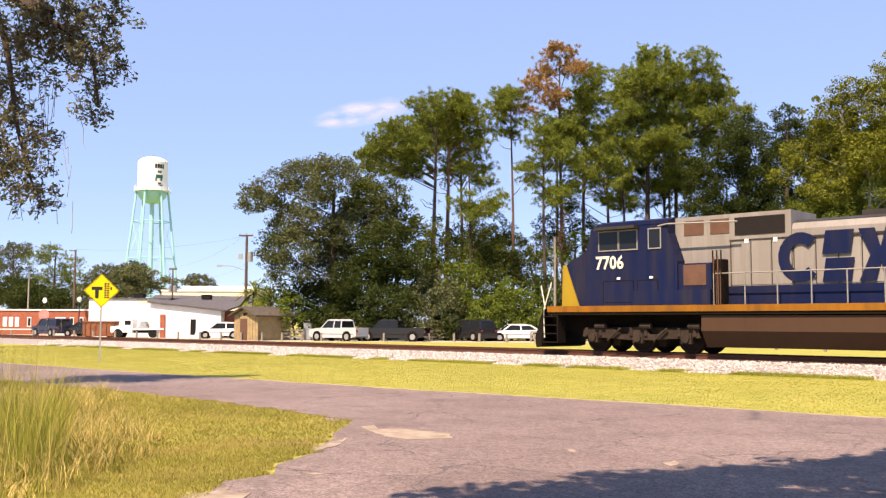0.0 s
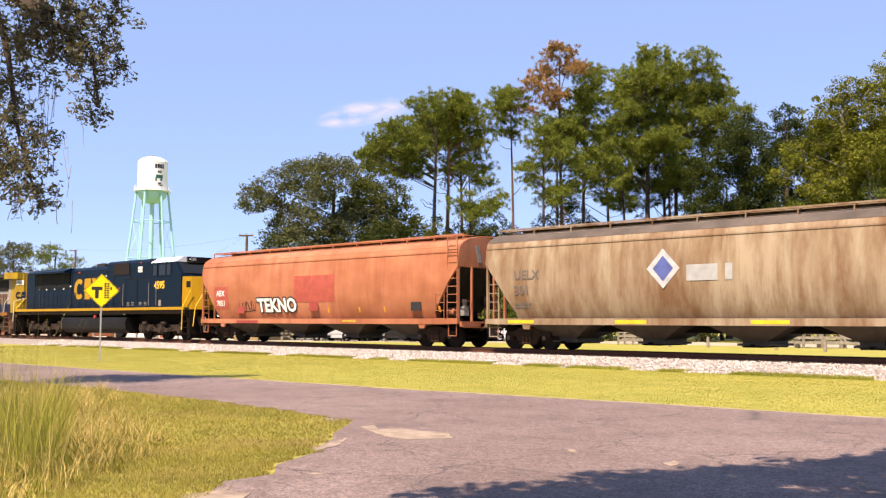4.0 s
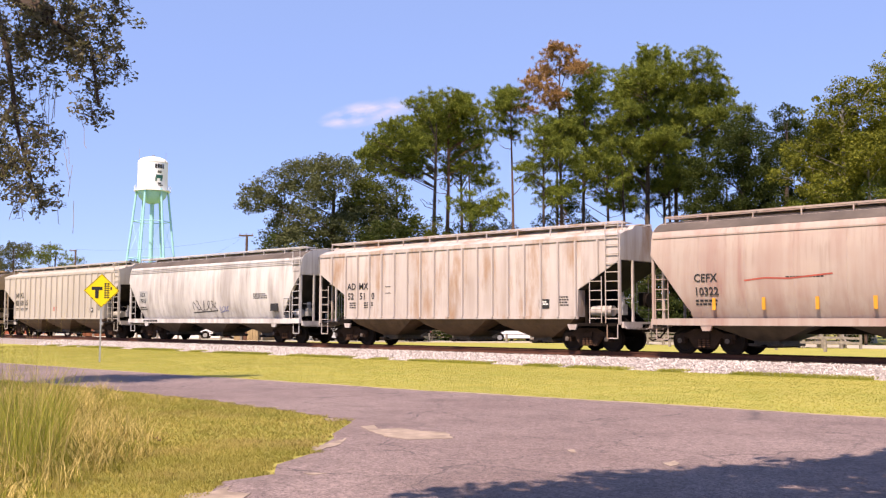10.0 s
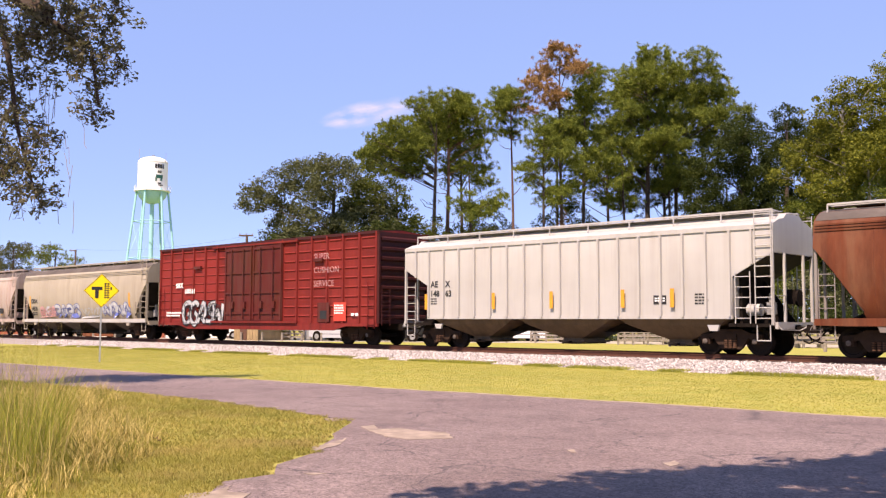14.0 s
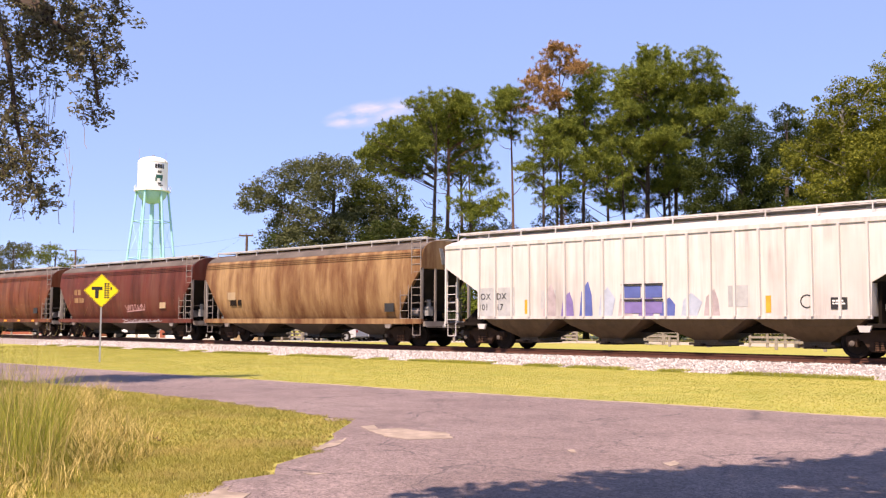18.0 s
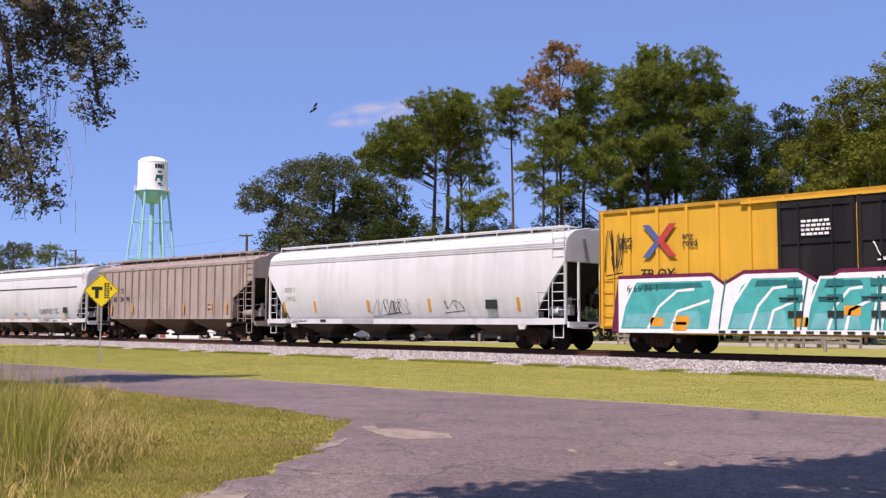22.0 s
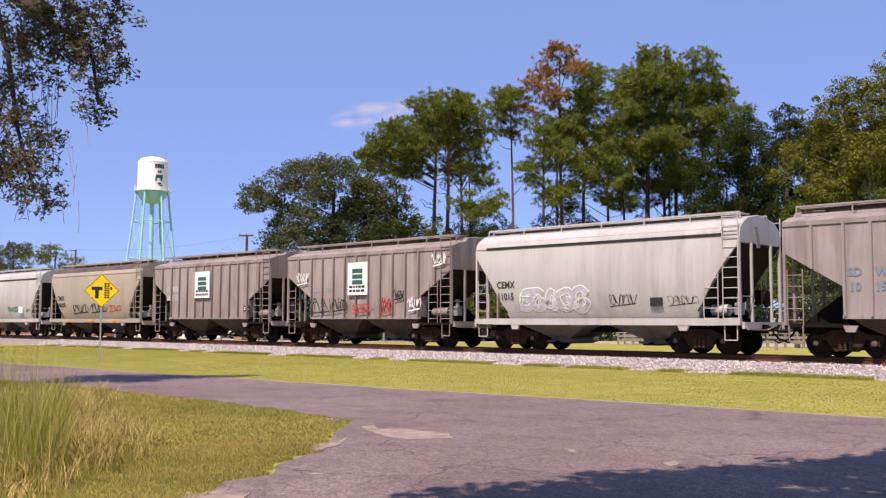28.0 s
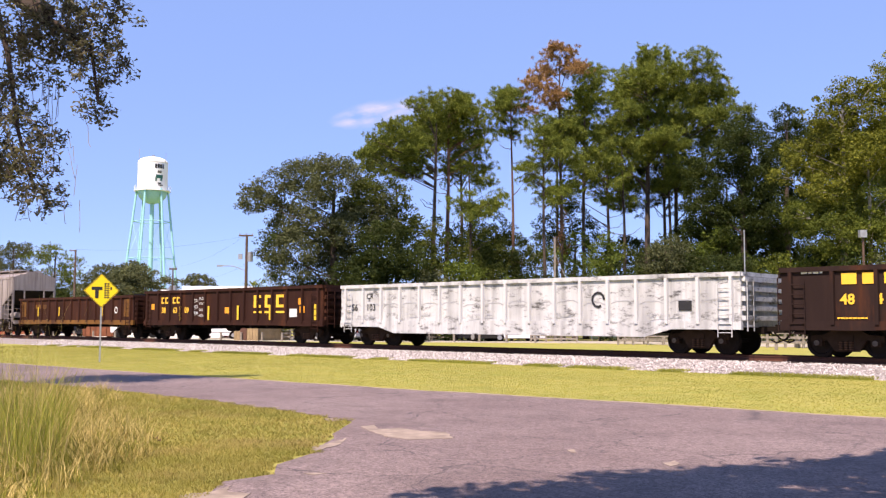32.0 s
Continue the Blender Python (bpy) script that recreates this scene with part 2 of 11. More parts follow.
def ladder(parent, x0, x1, y, z0, z1, rungs, mat, name="ladder", r=0.016):
    s = Shape()
    for x in (x0, x1):
        s.rod((x, y, z0), (x, y, z1), r * 1.2, 5)
    for k in range(rungs):
        z = z0 + (k + 0.5) * (z1 - z0) / rungs
        s.rod((x0, y, z), (x1, y, z), r, 5)
    return part(name, s, mat, parent)


def rung_set(parent, p, q, z0, z1, rungs, mat, name="ladder", r=0.018):
    """A ladder between the feet p and q (x, y)."""
    s = Shape()
    for a in (p, q):
        s.rod((*a, z0), (*a, z1), r * 1.2, 5)
    for k in range(rungs):
        z = z0 + (k + 0.5) * (z1 - z0) / rungs
        s.rod((*p, z), (*q, z), r, 5)
    return part(name, s, mat, parent)


def half_width(kind, z, W):
    """Half width of a hopper body at the height z."""
    if kind == "ribbed":
        return W - 0.09 if z < 4.2 else W - 0.09 - (z - 4.2) * 1.2
    pts = [(1.1, W - 0.36), (1.3, W - 0.26), (1.6, W - 0.15), (2.0, W - 0.06), (2.4, W - 0.015), (2.8, W), (3.4, W - 0.02), (3.95, W - 0.09), (4.2, W - 0.15), (4.4, W - 0.33), (4.58, W - 0.7), (4.66, 0.45)]
    return float(np.interp(z, [p[0] for p in pts], [p[1] for p in pts]))


def hopper(q, L, kind, label, paint, bays=3, W=1.62, sill=None, sill_z=1.0, cut=(1.9, 3.35, 2.3), seams=9, gear_inset=1.75, bay_paint=None, roof_z=4.66, rail=True, rail_mat=None, end_paint=None, grab=None, lip=False, roof_paint=None):
    """Covered hopper car. cut: length of the sloped end, height where it starts at the end, height where it ends."""
    car = new_car("covered_hopper_car", q, label, "hopper car")
    cl, zt, zc = cut
    zb = 1.28 if kind == "ribbed" else 1.14
    rail_mat = rail_mat or paint
    grab = grab or paint
    # tank: the sloping end sheets lift its floor towards both ends
    st = [(0.0, zt), (cl * 0.98, zc), (cl, zb)]
    if kind != "ribbed":
        st = [(0.0, zt), (0.05, zt - 0.05), (cl * 0.4, zt - (zt - zc) * 0.36), (cl * 0.72, zt - (zt - zc) * 0.7), (cl * 0.88, zc + 0.24), (cl * 0.97, zc), (cl + 0.02, zb + 0.12), (cl + 0.05, zb)]
    xs = st + [(L - x, z) for x, z in reversed(st)]
    top = roof_z
    nz = 12 if kind != "ribbed" else 3
    rings = []
    for x, z0 in xs:
        zs = [z0 + (4.2 - z0) * k / nz for k in range(nz + 1)] + [4.32, 4.45, 4.56, top]
        side = [(half_width(kind, z, W), z) for z in zs]
        if kind == "ribbed":
            side = [(W - 0.09, z0), (W - 0.09, 2.6 if z0 < 2.5 else z0 + 0.1), (W - 0.09, 4.15), (W - 0.12, 4.28), (W - 0.55, 4.44), (W - 0.9, 4.5), (0.5, top)]
        rings.append([(x, -h, z) for h, z in side] + [(x, h, z) for h, z in reversed(side)])
    body = Shape().loft(rings)
    part("body", body, paint, car, smooth=32)
    if kind == "ribbed":
        # eave band and vertical posts
        for o in (-1, 1):
            part("top_chord", Shape().box(0.02, L - 0.02, o * (W - 0.1) - 0.05, o * (W - 0.1) + 0.05, 4.12, 4.26), paint, car)
        n = seams
        rib = Shape().prism([(-0.05, 0.0), (-0.035, -0.085), (0.035, -0.085), (0.05, 0.0)], 0, 1, "z").mesh("side_post", paint)
        for k in range(n):
            x = cl + 0.05 + (L - 2 * cl - 0.1) * k / (n - 1)
            for o in (-1, 1):
                m = pose(x, o * (W - 0.085), zb, 0, 0, 0 if o < 0 else 180)
                r = hang("side_post", rib, car, m)
                r.scale = (1, 1, 4.12 - zb)
        for x in (cl * 0.5, L - cl * 0.5):
            for o in (-1, 1):
                z = zt - (zt - zc) * 0.5
                r = hang("side_post", rib, car, pose(x, o * (W - 0.085), z, 0, 0, 0 if o < 0 else 180))
                r.scale = (1, 1, 4.12 - z)
        for o in (-1, 1):
            s = Shape().box(cl - 0.03, L - cl + 0.03, o * (W - 0.1) - 0.05, o * (W - 0.1) + 0.045, zb - 0.08, zb + 0.03)
            part("side_sill", s, sill or paint, car)
    else:
        for k in range(seams):
            weld = Shape()
            x = cl + 0.4 + (L - 2 * cl - 0.8) * k / (seams - 1)
            zs = [1.2 + 2.75 * i / 8 for i in range(9)]
            weld.loft([[(x - 0.02, -half_width(kind, z, W) - 0.001, z), (x, -half_width(kind, z, W) - 0.012, z), (x + 0.02, -half_width(kind, z, W) - 0.001, z)] for z in zs], caps=False, closed=False)
            part("weld_seam", weld, paint, car)
        for o in (-1, 1):
            for z in ((3.93, 4.02, 4.11) if lip else (4.02,)):
                h = half_width(kind, z, W)
                part("roof_lip", Shape().box(0.05, L - 0.05, o * h - 0.035, o * h + 0.03, z - 0.025, z + 0.025), paint, car)
        for o in (-1, 1):
            s = Shape()
            yy = o * (W - 0.08)
            s.prism([(0.0, sill_z), (0.0, sill_z + 0.2), (0.9, sill_z + 0.22), (L - 0.9, sill_z + 0.22), (L, sill_z + 0.2), (L, sill_z), (L - 1.0, sill_z - 0.02), (1.0, sill_z - 0.02)], o * (W - 0.18), o * (W - 0.01))
            part("side_sill", s, sill or paint, car)
    # discharge bays under the floor
    span = (L - 2 * cl - 0.1) / bays
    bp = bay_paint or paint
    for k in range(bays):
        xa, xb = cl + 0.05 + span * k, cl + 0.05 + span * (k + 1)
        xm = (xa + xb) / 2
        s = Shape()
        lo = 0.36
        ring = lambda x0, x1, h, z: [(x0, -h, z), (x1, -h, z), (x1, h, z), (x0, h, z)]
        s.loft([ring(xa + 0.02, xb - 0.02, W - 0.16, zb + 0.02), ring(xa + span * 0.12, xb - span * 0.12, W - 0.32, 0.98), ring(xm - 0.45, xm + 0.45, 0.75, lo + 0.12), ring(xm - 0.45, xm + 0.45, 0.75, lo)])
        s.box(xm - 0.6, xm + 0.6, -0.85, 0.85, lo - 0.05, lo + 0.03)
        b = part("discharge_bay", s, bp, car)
        part("outlet_gate", Shape().box(xm - 0.35, xm + 0.35, -0.98, 0.98, lo - 0.1, lo - 0.05).rod((xm, -1.1, lo - 0.03), (xm, 1.1, lo - 0.03), 0.04), M_under, b)
    # centre sill, end platforms
    part("centre_sill", Shape().box(-0.1, L + 0.1, -0.25, 0.25, 0.72, 1.02), M_under, car)
    for x0, x1 in ((0.0, cl + 0.15), (L - cl - 0.15, L)):
        s = Shape().box(x0, x1, -W + 0.12, W - 0.12, sill_z - 0.06, sill_z + 0.06)
        part("end_platform", s, M_under, car)
        # thin dark sheet: brake dust plus painted-in shade beneath the slope
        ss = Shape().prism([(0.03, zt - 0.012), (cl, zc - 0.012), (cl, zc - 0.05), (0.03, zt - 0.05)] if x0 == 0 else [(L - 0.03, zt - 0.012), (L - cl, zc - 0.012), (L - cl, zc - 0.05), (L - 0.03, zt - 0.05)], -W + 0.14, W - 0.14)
        part("slope_sheet", ss, M_dustshade, car, "dust-stained sloping end sheet, darkened for shade")
        s = Shape()
        xe = x0 + 0.12 if x0 == 0 else x1 - 0.12
        xi = x1 - 0.25 if x0 == 0 else x0 + 0.25
        s.box(xi - 0.05, xi + 0.05, -1.1, 1.1, sill_z, zc + 0.1)
        for y in (-0.55, 0.55):
            s.prism([(xe, sill_z), (xi, sill_z), (xi, zc)], y - 0.02, y + 0.02)
        part("end_bulkhead", s, M_under if end_paint is None else end_paint, car)
        # corner posts and ladders
        for o in (-1, 1):
            y = o * (W - 0.12)
            xa = 0.05 if x0 == 0 else L - 0.05
            s = Shape().box(xa - 0.045, xa + 0.045, y - 0.045, y + 0.045, sill_z, zt + 0.02)
            part("corner_post", s, grab, car)
            if x0 == 0:
                ladder(car, 0.12, 0.62, y, sill_z, 2.75, 5, grab)
            else:
                ladder(car, L - 1.3, L - 0.78, o * (W - 0.03), sill_z + 0.05, 2.75, 5, grab)
                ladder(car, L - 0.6, L - 0.04, o * (W - 0.03), sill_z + 0.05, 4.75, 11, grab, r=0.018)
            xs_ = (x0 + 0.15, x0 + 0.6) if x0 == 0 else (L - 0.6, L - 0.15)
            st_ = Shape().pipe([(xs_[0], y, sill_z), (xs_[0], y, 0.5), (xs_[1], y, 0.5), (xs_[1], y, sill_z)], 0.022)
            part("sill_step", st_, grab, car)
        if x0 > 0:
            s = Shape().rod((L - 0.1, 0.5, 1.9), (L - 0.02, 0.5, 1.9), 0.28, 14).box(L - 0.4, L - 0.1, 0.3, 0.7, 1.7, 2.2).rod((L - 0.9, -0.3, 1.35), (L - 0.9, 0.5, 1.35), 0.17, 10)
            part("brake_gear", s, M_under, car)
    if kind != "ribbed":
        for o in (-1, 1):
            # roof sheets: dark grey-brown unless the car gives its own roof paint
            rf = [(half_width(kind, z, W) + 0.008, z + 0.008) for z in (4.24, 4.34, 4.44, 4.52, 4.6)] + [(0.5, top + 0.012)]
            part("roof_sheet", Shape().loft([[(x, o * h, z) for h, z in rf] for x in (0.03, L - 0.03)], caps=False, closed=False), roof_paint or M_roofbrown, car, smooth=40)
    for x, o in ((0.0, -1), (L, 1)):
        part("uncoupling_lever", Shape().pipe([(x + o * 0.12, -W + 0.15, 0.98), (x + o * 0.2, -W + 0.18, 0.86), (x + o * 0.3, -0.3, 0.84), (x + o * 0.45, -0.1, 0.95)], 0.018, 4), grab, car)
        part("end_sill", Shape().box(min(x, x + o * 0.1), max(x, x + o * 0.1), -W + 0.15, W - 0.15, sill_z - 0.12, sill_z + 0.1), grab, car)
        for yy in (-0.72, 0.72):
            part("end_post", Shape().box(x - 0.04, x + 0.04, yy - 0.04, yy + 0.04, sill_z + 0.06, zt), grab, car)
        part("grab_iron", Shape().rod((x + o * 0.05, -W + 0.2, 1.95), (x + o * 0.05, -0.75, 1.95), 0.018, 4), grab, car)
    for x in (gear_inset + 0.35, L - gear_inset - 0.35):
        for o in (-1, 1):
            part("jacking_pad", Shape().prism([(x - 0.22, sill_z), (x + 0.22, sill_z), (x + 0.14, sill_z - 0.2), (x - 0.14, sill_z - 0.2)], o * (W - 0.12), o * (W - 0.03)), grab, car)
    if kind != "ribbed":
        for x, o in ((0.0, -1), (L, 1)):
            part("end_brace", Shape().prism([(-0.5, 4.3), (-0.28, 4.3), (-0.1, 3.6), (-0.32, 3.6)], min(x, x + o * 0.03), max(x, x + o * 0.03), "x"), M_valve, car)
    part("air_reservoir", Shape().rod((L - cl + 0.25, -0.85, 1.5), (L - 0.75, -0.85, 1.5), 0.2, 12), grab, car, smooth=40)
    part("brake_valve", Shape().box(L - 0.62, L - 0.4, -0.75, -0.45, 1.35, 1.75).rod((L - 0.5, -0.62, 1.75), (L - 0.5, -0.62, 2.05), 0.09, 8).rod((L - 0.62, -0.6, 1.5), (L - 0.85, -0.6, 1.5), 0.1, 8), M_valve, car, "pale grey brake valve")
    # roof: hatches and the two walkways
    s = Shape().box(0.9, L - 0.9, -0.3, 0.3, top - 0.01, top + 0.1)
    part("hatch_cover", s, paint, car)
    for o in (-1, 1):
        s = Shape()
        s.box(0.25, L - 0.25, o * 0.5 - 0.2, o * 0.5 + 0.2, top + 0.09, top + 0.12)
        n = int(L / 1.7)
        for k in range(n + 1):
            x = 0.25 + (L - 0.5) * k / n
            s.rod((x, o * 1.0, 4.38), (x, o * 0.98, top + 0.13), 0.028, 4)
            s.rod((x, o * 0.98, top + 0.12), (x, o * 0.6, top + 0.1), 0.022, 4)
        if rail:
            s.box(0.25, L - 0.25, o * 0.98 - 0.03, o * 0.98 + 0.03, top + 0.1, top + 0.16)
        part("running_board", s, rail_mat, car)
    running_gear(car, L, gear_inset)
    return car, W


def boxcar(q, L, label, paint, end_paint, door_paint, H=5.15, ribs=16, doors=(5.6, 11.3), plug=False):
    car = new_car("boxcar", q, label, "boxcar")
    W = 1.55
    zb = 1.0
    roof = H - 0.12
    s = Shape()
    ringo = [(-W, zb), (-W, roof), (0, H), (W, roof), (W, zb)]
    s.loft([[(x, y, z) for y, z in ringo] for x in (0.12, L - 0.12)])
    part("body", s, paint, car)
    post = Shape().prism([(-0.07, 0.0), (-0.05, -0.08), (0.05, -0.08), (0.07, 0.0)], 0, 1, "z").mesh("side_post", paint)
    xs = [0.2 + (L - 0.4) * k / (ribs - 1) for k in range(ribs)]
    for x in xs:
        for o in (-1, 1):
            if doors[0] + 0.3 < x < doors[1] - 0.3:
                continue
            hang("side_post", post, car, pose(x, o * W, zb, 0, 0, 0 if o < 0 else 180)).scale = (1, 1, roof - zb)
    if not plug:
        bead = Shape().prism([(0.0, -0.06), (-0.045, 0.0), (0.0, 0.06)], 0, 1, "x").mesh("side_bead", paint)
        for a, b in zip(xs, xs[1:]):
            if doors[0] - 0.5 < a and b < doors[1] + 0.5:
                continue
            for k in range(9):
                z = zb + 0.35 + k * (roof - zb - 0.6) / 8
                hang("side_bead", bead, car, pose(a + 0.14, -W, z)).scale = (b - a - 0.28, 1, 1)
    # roof edge, roof ribs
    for o in (-1, 1):
        part("roof_edge", Shape().box(0.05, L - 0.05, o * W - 0.07, o * W + 0.07, roof - 0.08, roof + 0.05), end_paint, car)
    for k in range(14):
        s = Shape()
        x = 0.4 + (L - 0.8) * k / 13
        s.loft([[(x - 0.04, y, z), (x + 0.04, y, z), (x + 0.04, y, z + 0.06), (x - 0.04, y, z + 0.06)] for y, z in ((-W, roof), (0, H), (W, roof))])
        part("roof_rib", s, end_paint, car)
    # corrugated ends
    for x, o in ((0.12, -1), (L - 0.12, 1)):
        ce = part("car_end", Shape().box(x - 0.02, x + 0.02, -W, W, zb, roof), end_paint, car)
        for k in range(9):
            z = zb + 0.3 + k * (roof - zb - 0.5) / 8.3
            part("corrugation", Shape().prism([(x, z - 0.14), (x + o * 0.12, z - 0.05), (x + o * 0.12, z + 0.05), (x, z + 0.14)], -W + 0.12, W - 0.12), end_paint, ce)
        for y in (-W, W):
            part("corner_post", Shape().box(x - 0.05, x + 0.08 * o + 0.04, y - 0.05, y + 0.05, zb, roof), end_paint, ce)
        rung_set(car, (x + o * 0.16, -W + 0.1), (x + o * 0.16, -W + 0.6), 0.9, 2.6, 4, end_paint)
    ladder(car, 0.25, 0.72, -W - 0.1, 0.75, 2.9, 5, paint)
    ladder(car, L - 0.72, L - 0.25, -W - 0.1, 0.75, 2.9, 5, paint)
    # side sill, underframe
    for o in (-1, 1):
        s = Shape().prism([(0.1, 1.0), (0.1, 0.86), (2.3, 0.86), (3.2, 0.66), (L - 3.2, 0.66), (L - 2.3, 0.86), (L - 0.1, 0.86), (L - 0.1, 1.0)], o * W - 0.06, o * W + 0.04)
        part("side_sill", s, paint, car)
    part("centre_sill", Shape().box(-0.25, L + 0.25, -0.3, 0.3, 0.7, 1.0).box(3, L - 3, -1.2, 1.2, 0.85, 1.0), M_under, car)
    # doors
    xm = (doors[0] + doors[1]) / 2
    for a, b in ((doors[0], xm), (xm, doors[1])):
        d = part("sliding_door", Shape().box(a + 0.03, b - 0.03, -W - 0.1, -W, zb + 0.12, roof - 0.12), door_paint, car)
        for z in (zb + 0.5, zb + 1.55, zb + 2.6, roof - 0.35):
            part("door_rib", Shape().box(a + 0.08, b - 0.08, -W - 0.15, -W - 0.1, z - 0.05, z + 0.05), door_paint, d)
        for x in (a + 0.12, b - 0.12):
            part("door_stile", Shape().box(x - 0.05, x + 0.05, -W - 0.147, -W - 0.1, zb + 0.15, roof - 0.15), door_paint, d)
        for f in (0.3, 0.72):
            x = a + (b - a) * f
            part("lock_bar", Shape().rod((x, -W - 0.2, zb + 0.2), (x, -W - 0.2, roof - 0.3), 0.035, 6), door_paint, d)
            part("lock_plate", Shape().box(x - 0.18, x + 0.18, -W - 0.22, -W - 0.12, zb + 0.75, zb + 1.1), door_paint, d)
    part("door_rail", Shape().box(doors[0] - 1.2, doors[1] + 1.2, -W - 0.16, -W - 0.02, zb + 0.0, zb + 0.1), paint, car)
    part("door_rail", Shape().box(doors[0] - 1.2, doors[1] + 1.2, -W - 0.14, -W - 0.02, roof - 0.16, roof - 0.07), paint, car)
    running_gear(car, L, 2.15)
    return car, W


def gondola(q, L, label, paint, H=2.75, ribs=15, floor_z=1.05, sill=None, belly=False, top=None, end_cut=0.0):
    car = new_car("gondola_car", q, label, "gondola")
    W = 1.55
    zb = floor_z - 0.12
    for o in (-1, 1):
        s = Shape().box(0.05, L - 0.05, o * W - 0.03, o * W + 0.03, zb, H)
        part("side_wall", s, paint, car)
        s = Shape().box(0.0, L, o * W - 0.11, o * W + 0.06, H - 0.06, H + 0.09)
        part("top_rail", s, top or paint, car)
        z1 = zb - (0.35 if belly else 0.05)
        s = Shape().prism([(0.0, zb + 0.2), (0.0, zb - 0.08), (2.6, zb - 0.08), (3.6, z1), (L - 3.6, z1), (L - 2.6, zb - 0.08), (L, zb - 0.08), (L, zb + 0.2)], o * W - 0.09, o * W + 0.05)
        part("side_sill", s, sill or paint, car)
    post = Shape().prism([(-0.08, 0.0), (-0.055, -0.1), (0.055, -0.1), (0.08, 0.0)], 0, 1, "z").mesh("side_post", paint)
    for k in range(ribs):
        x = 0.35 + (L - 0.7) * k / (ribs - 1)
        for o in (-1, 1):
            hang("side_post", post, car, pose(x, o * (W + 0.03), zb + 0.1, 0, 0, 0 if o < 0 else 180)).scale = (1, 1, H - zb - 0.15)
    part("floor", Shape().box(0.1, L - 0.1, -W, W, floor_z - 0.1, floor_z), M_under, car)
    for x, o in ((0.06, -1), (L - 0.06, 1)):
        ew = part("end_wall", Shape().box(x - 0.03, x + 0.03, -W, W, zb, H), paint, car)
        for k in range(5):
            z = zb + 0.3 + k * (H - zb - 0.45) / 4
            part("end_rib", Shape().box(min(x, x + o * 0.16), max(x, x + o * 0.16), -W + 0.05, W - 0.05, z - 0.08, z + 0.08), paint, ew)
        part("end_rail", Shape().box(x - 0.1, x + 0.1, -W, W, H - 0.05, H + 0.086), paint, ew)
        ladder(car, x - o * 0.75 - 0.25 * 0, x - o * 0.25, -W - 0.12, 0.6, H - 0.3, 6, top or paint)
        rung_set(car, (x + o * 0.2, -W + 0.1), (x + o * 0.2, -W + 0.55), 0.8, H - 0.2, 5, top or paint)
    part("centre_sill", Shape().box(-0.15, L + 0.15, -0.3, 0.3, 0.7, 0.95), M_under, car)
    for k in range(8):
        x = 3.2 + (L - 6.4) * k / 7
        part("cross_bearer", Shape().box(x - 0.1, x + 0.1, -W + 0.1, W - 0.1, 0.72, 0.95), M_under, car)
    part("air_tank", Shape().rod((L * 0.45, -0.7, 0.75), (L * 0.5, -0.7, 0.75), 0.2, 10), M_under, car)
    running_gear(car, L, 1.85)
    return car, W


def curve_through(pts, n=5):
    """A smooth line through the points."""
    out = []
    q = [pts[0]] + list(pts) + [pts[-1]]
    for p0, p1, p2, p3 in zip(q, q[1:], q[2:], q[3:]):
        for k in range(n):
            t = k / n
            out.append(tuple(0.5 * (2 * b + (c - a) * t + (2 * a - 5 * b + 4 * c - d) * t * t + (3 * b - a - 3 * c + d) * t ** 3) for a, b, c, d in zip(p0, p1, p2, p3)))
    return out + [pts[-1]]


FORMS = (((0.1, 0.0), (0.05, 0.6), (0.3, 1.0), (0.8, 0.9), (0.75, 0.5), (0.35, 0.45), (0.6, 0.2), (1.0, 0.0)),
         ((0.95, 0.8), (0.6, 1.0), (0.1, 0.8), (0.15, 0.2), (0.6, 0.0), (0.95, 0.3), (0.6, 0.5)),
         ((0.0, 0.9), (0.2, 0.2), (0.5, 0.7), (0.75, 0.1), (1.0, 1.0)),
         ((0.95, 1.0), (0.2, 0.85), (0.4, 0.55), (0.85, 0.45), (0.7, 0.05), (0.0, 0.1)),
         ((0.1, 0.05), (0.5, 1.0), (0.85, 0.4), (0.2, 0.35), (0.9, 0.0)))


def scrawl(car, x0, x1, z0, z1, y, fill, line, seed, letters=5, name="graffiti", wild=1.0):
    """A spray-painted piece: bent bands with darker edges, crossed by loose lines; no words."""
    rng = random.Random(seed)
    w = (x1 - x0) / letters
    for k in range(letters):
        form = FORMS[rng.randrange(len(FORMS))]
        a, h = x0 + w * (k - 0.06), z1 - z0
        lean = rng.uniform(-0.12, 0.2) * w * wild
        pts = curve_through([(a + w * 1.1 * (px + rng.uniform(-0.08, 0.08)) + lean * pz, z0 + h * (0.12 + 0.76 * pz + rng.uniform(-0.05, 0.05))) for px, pz in form], 4)
        paint = fill[k % len(fill)] if isinstance(fill, (list, tuple)) else fill
        wide = min(w * 0.3, h * 0.24)
        if line:
            e = Shape()
            stroke(e, pts, y - 0.004 - 0.0015 * k, wide * 1.45)
            part(name, e, line, car)
        e = Shape()
        stroke(e, pts, y - 0.011 - 0.0015 * k, wide)
        part(name, e, paint, car)
        if line:
            for r in range(2):
                q = [(a + w * rng.uniform(0, 1), z0 + h * rng.uniform(0.1, 0.9)) for _ in range(4)]
                e = Shape()
                stroke(e, curve_through(q, 4), y - 0.02 - 0.0015 * k, max(0.025, w * 0.05))
                part(name, e, line, car)


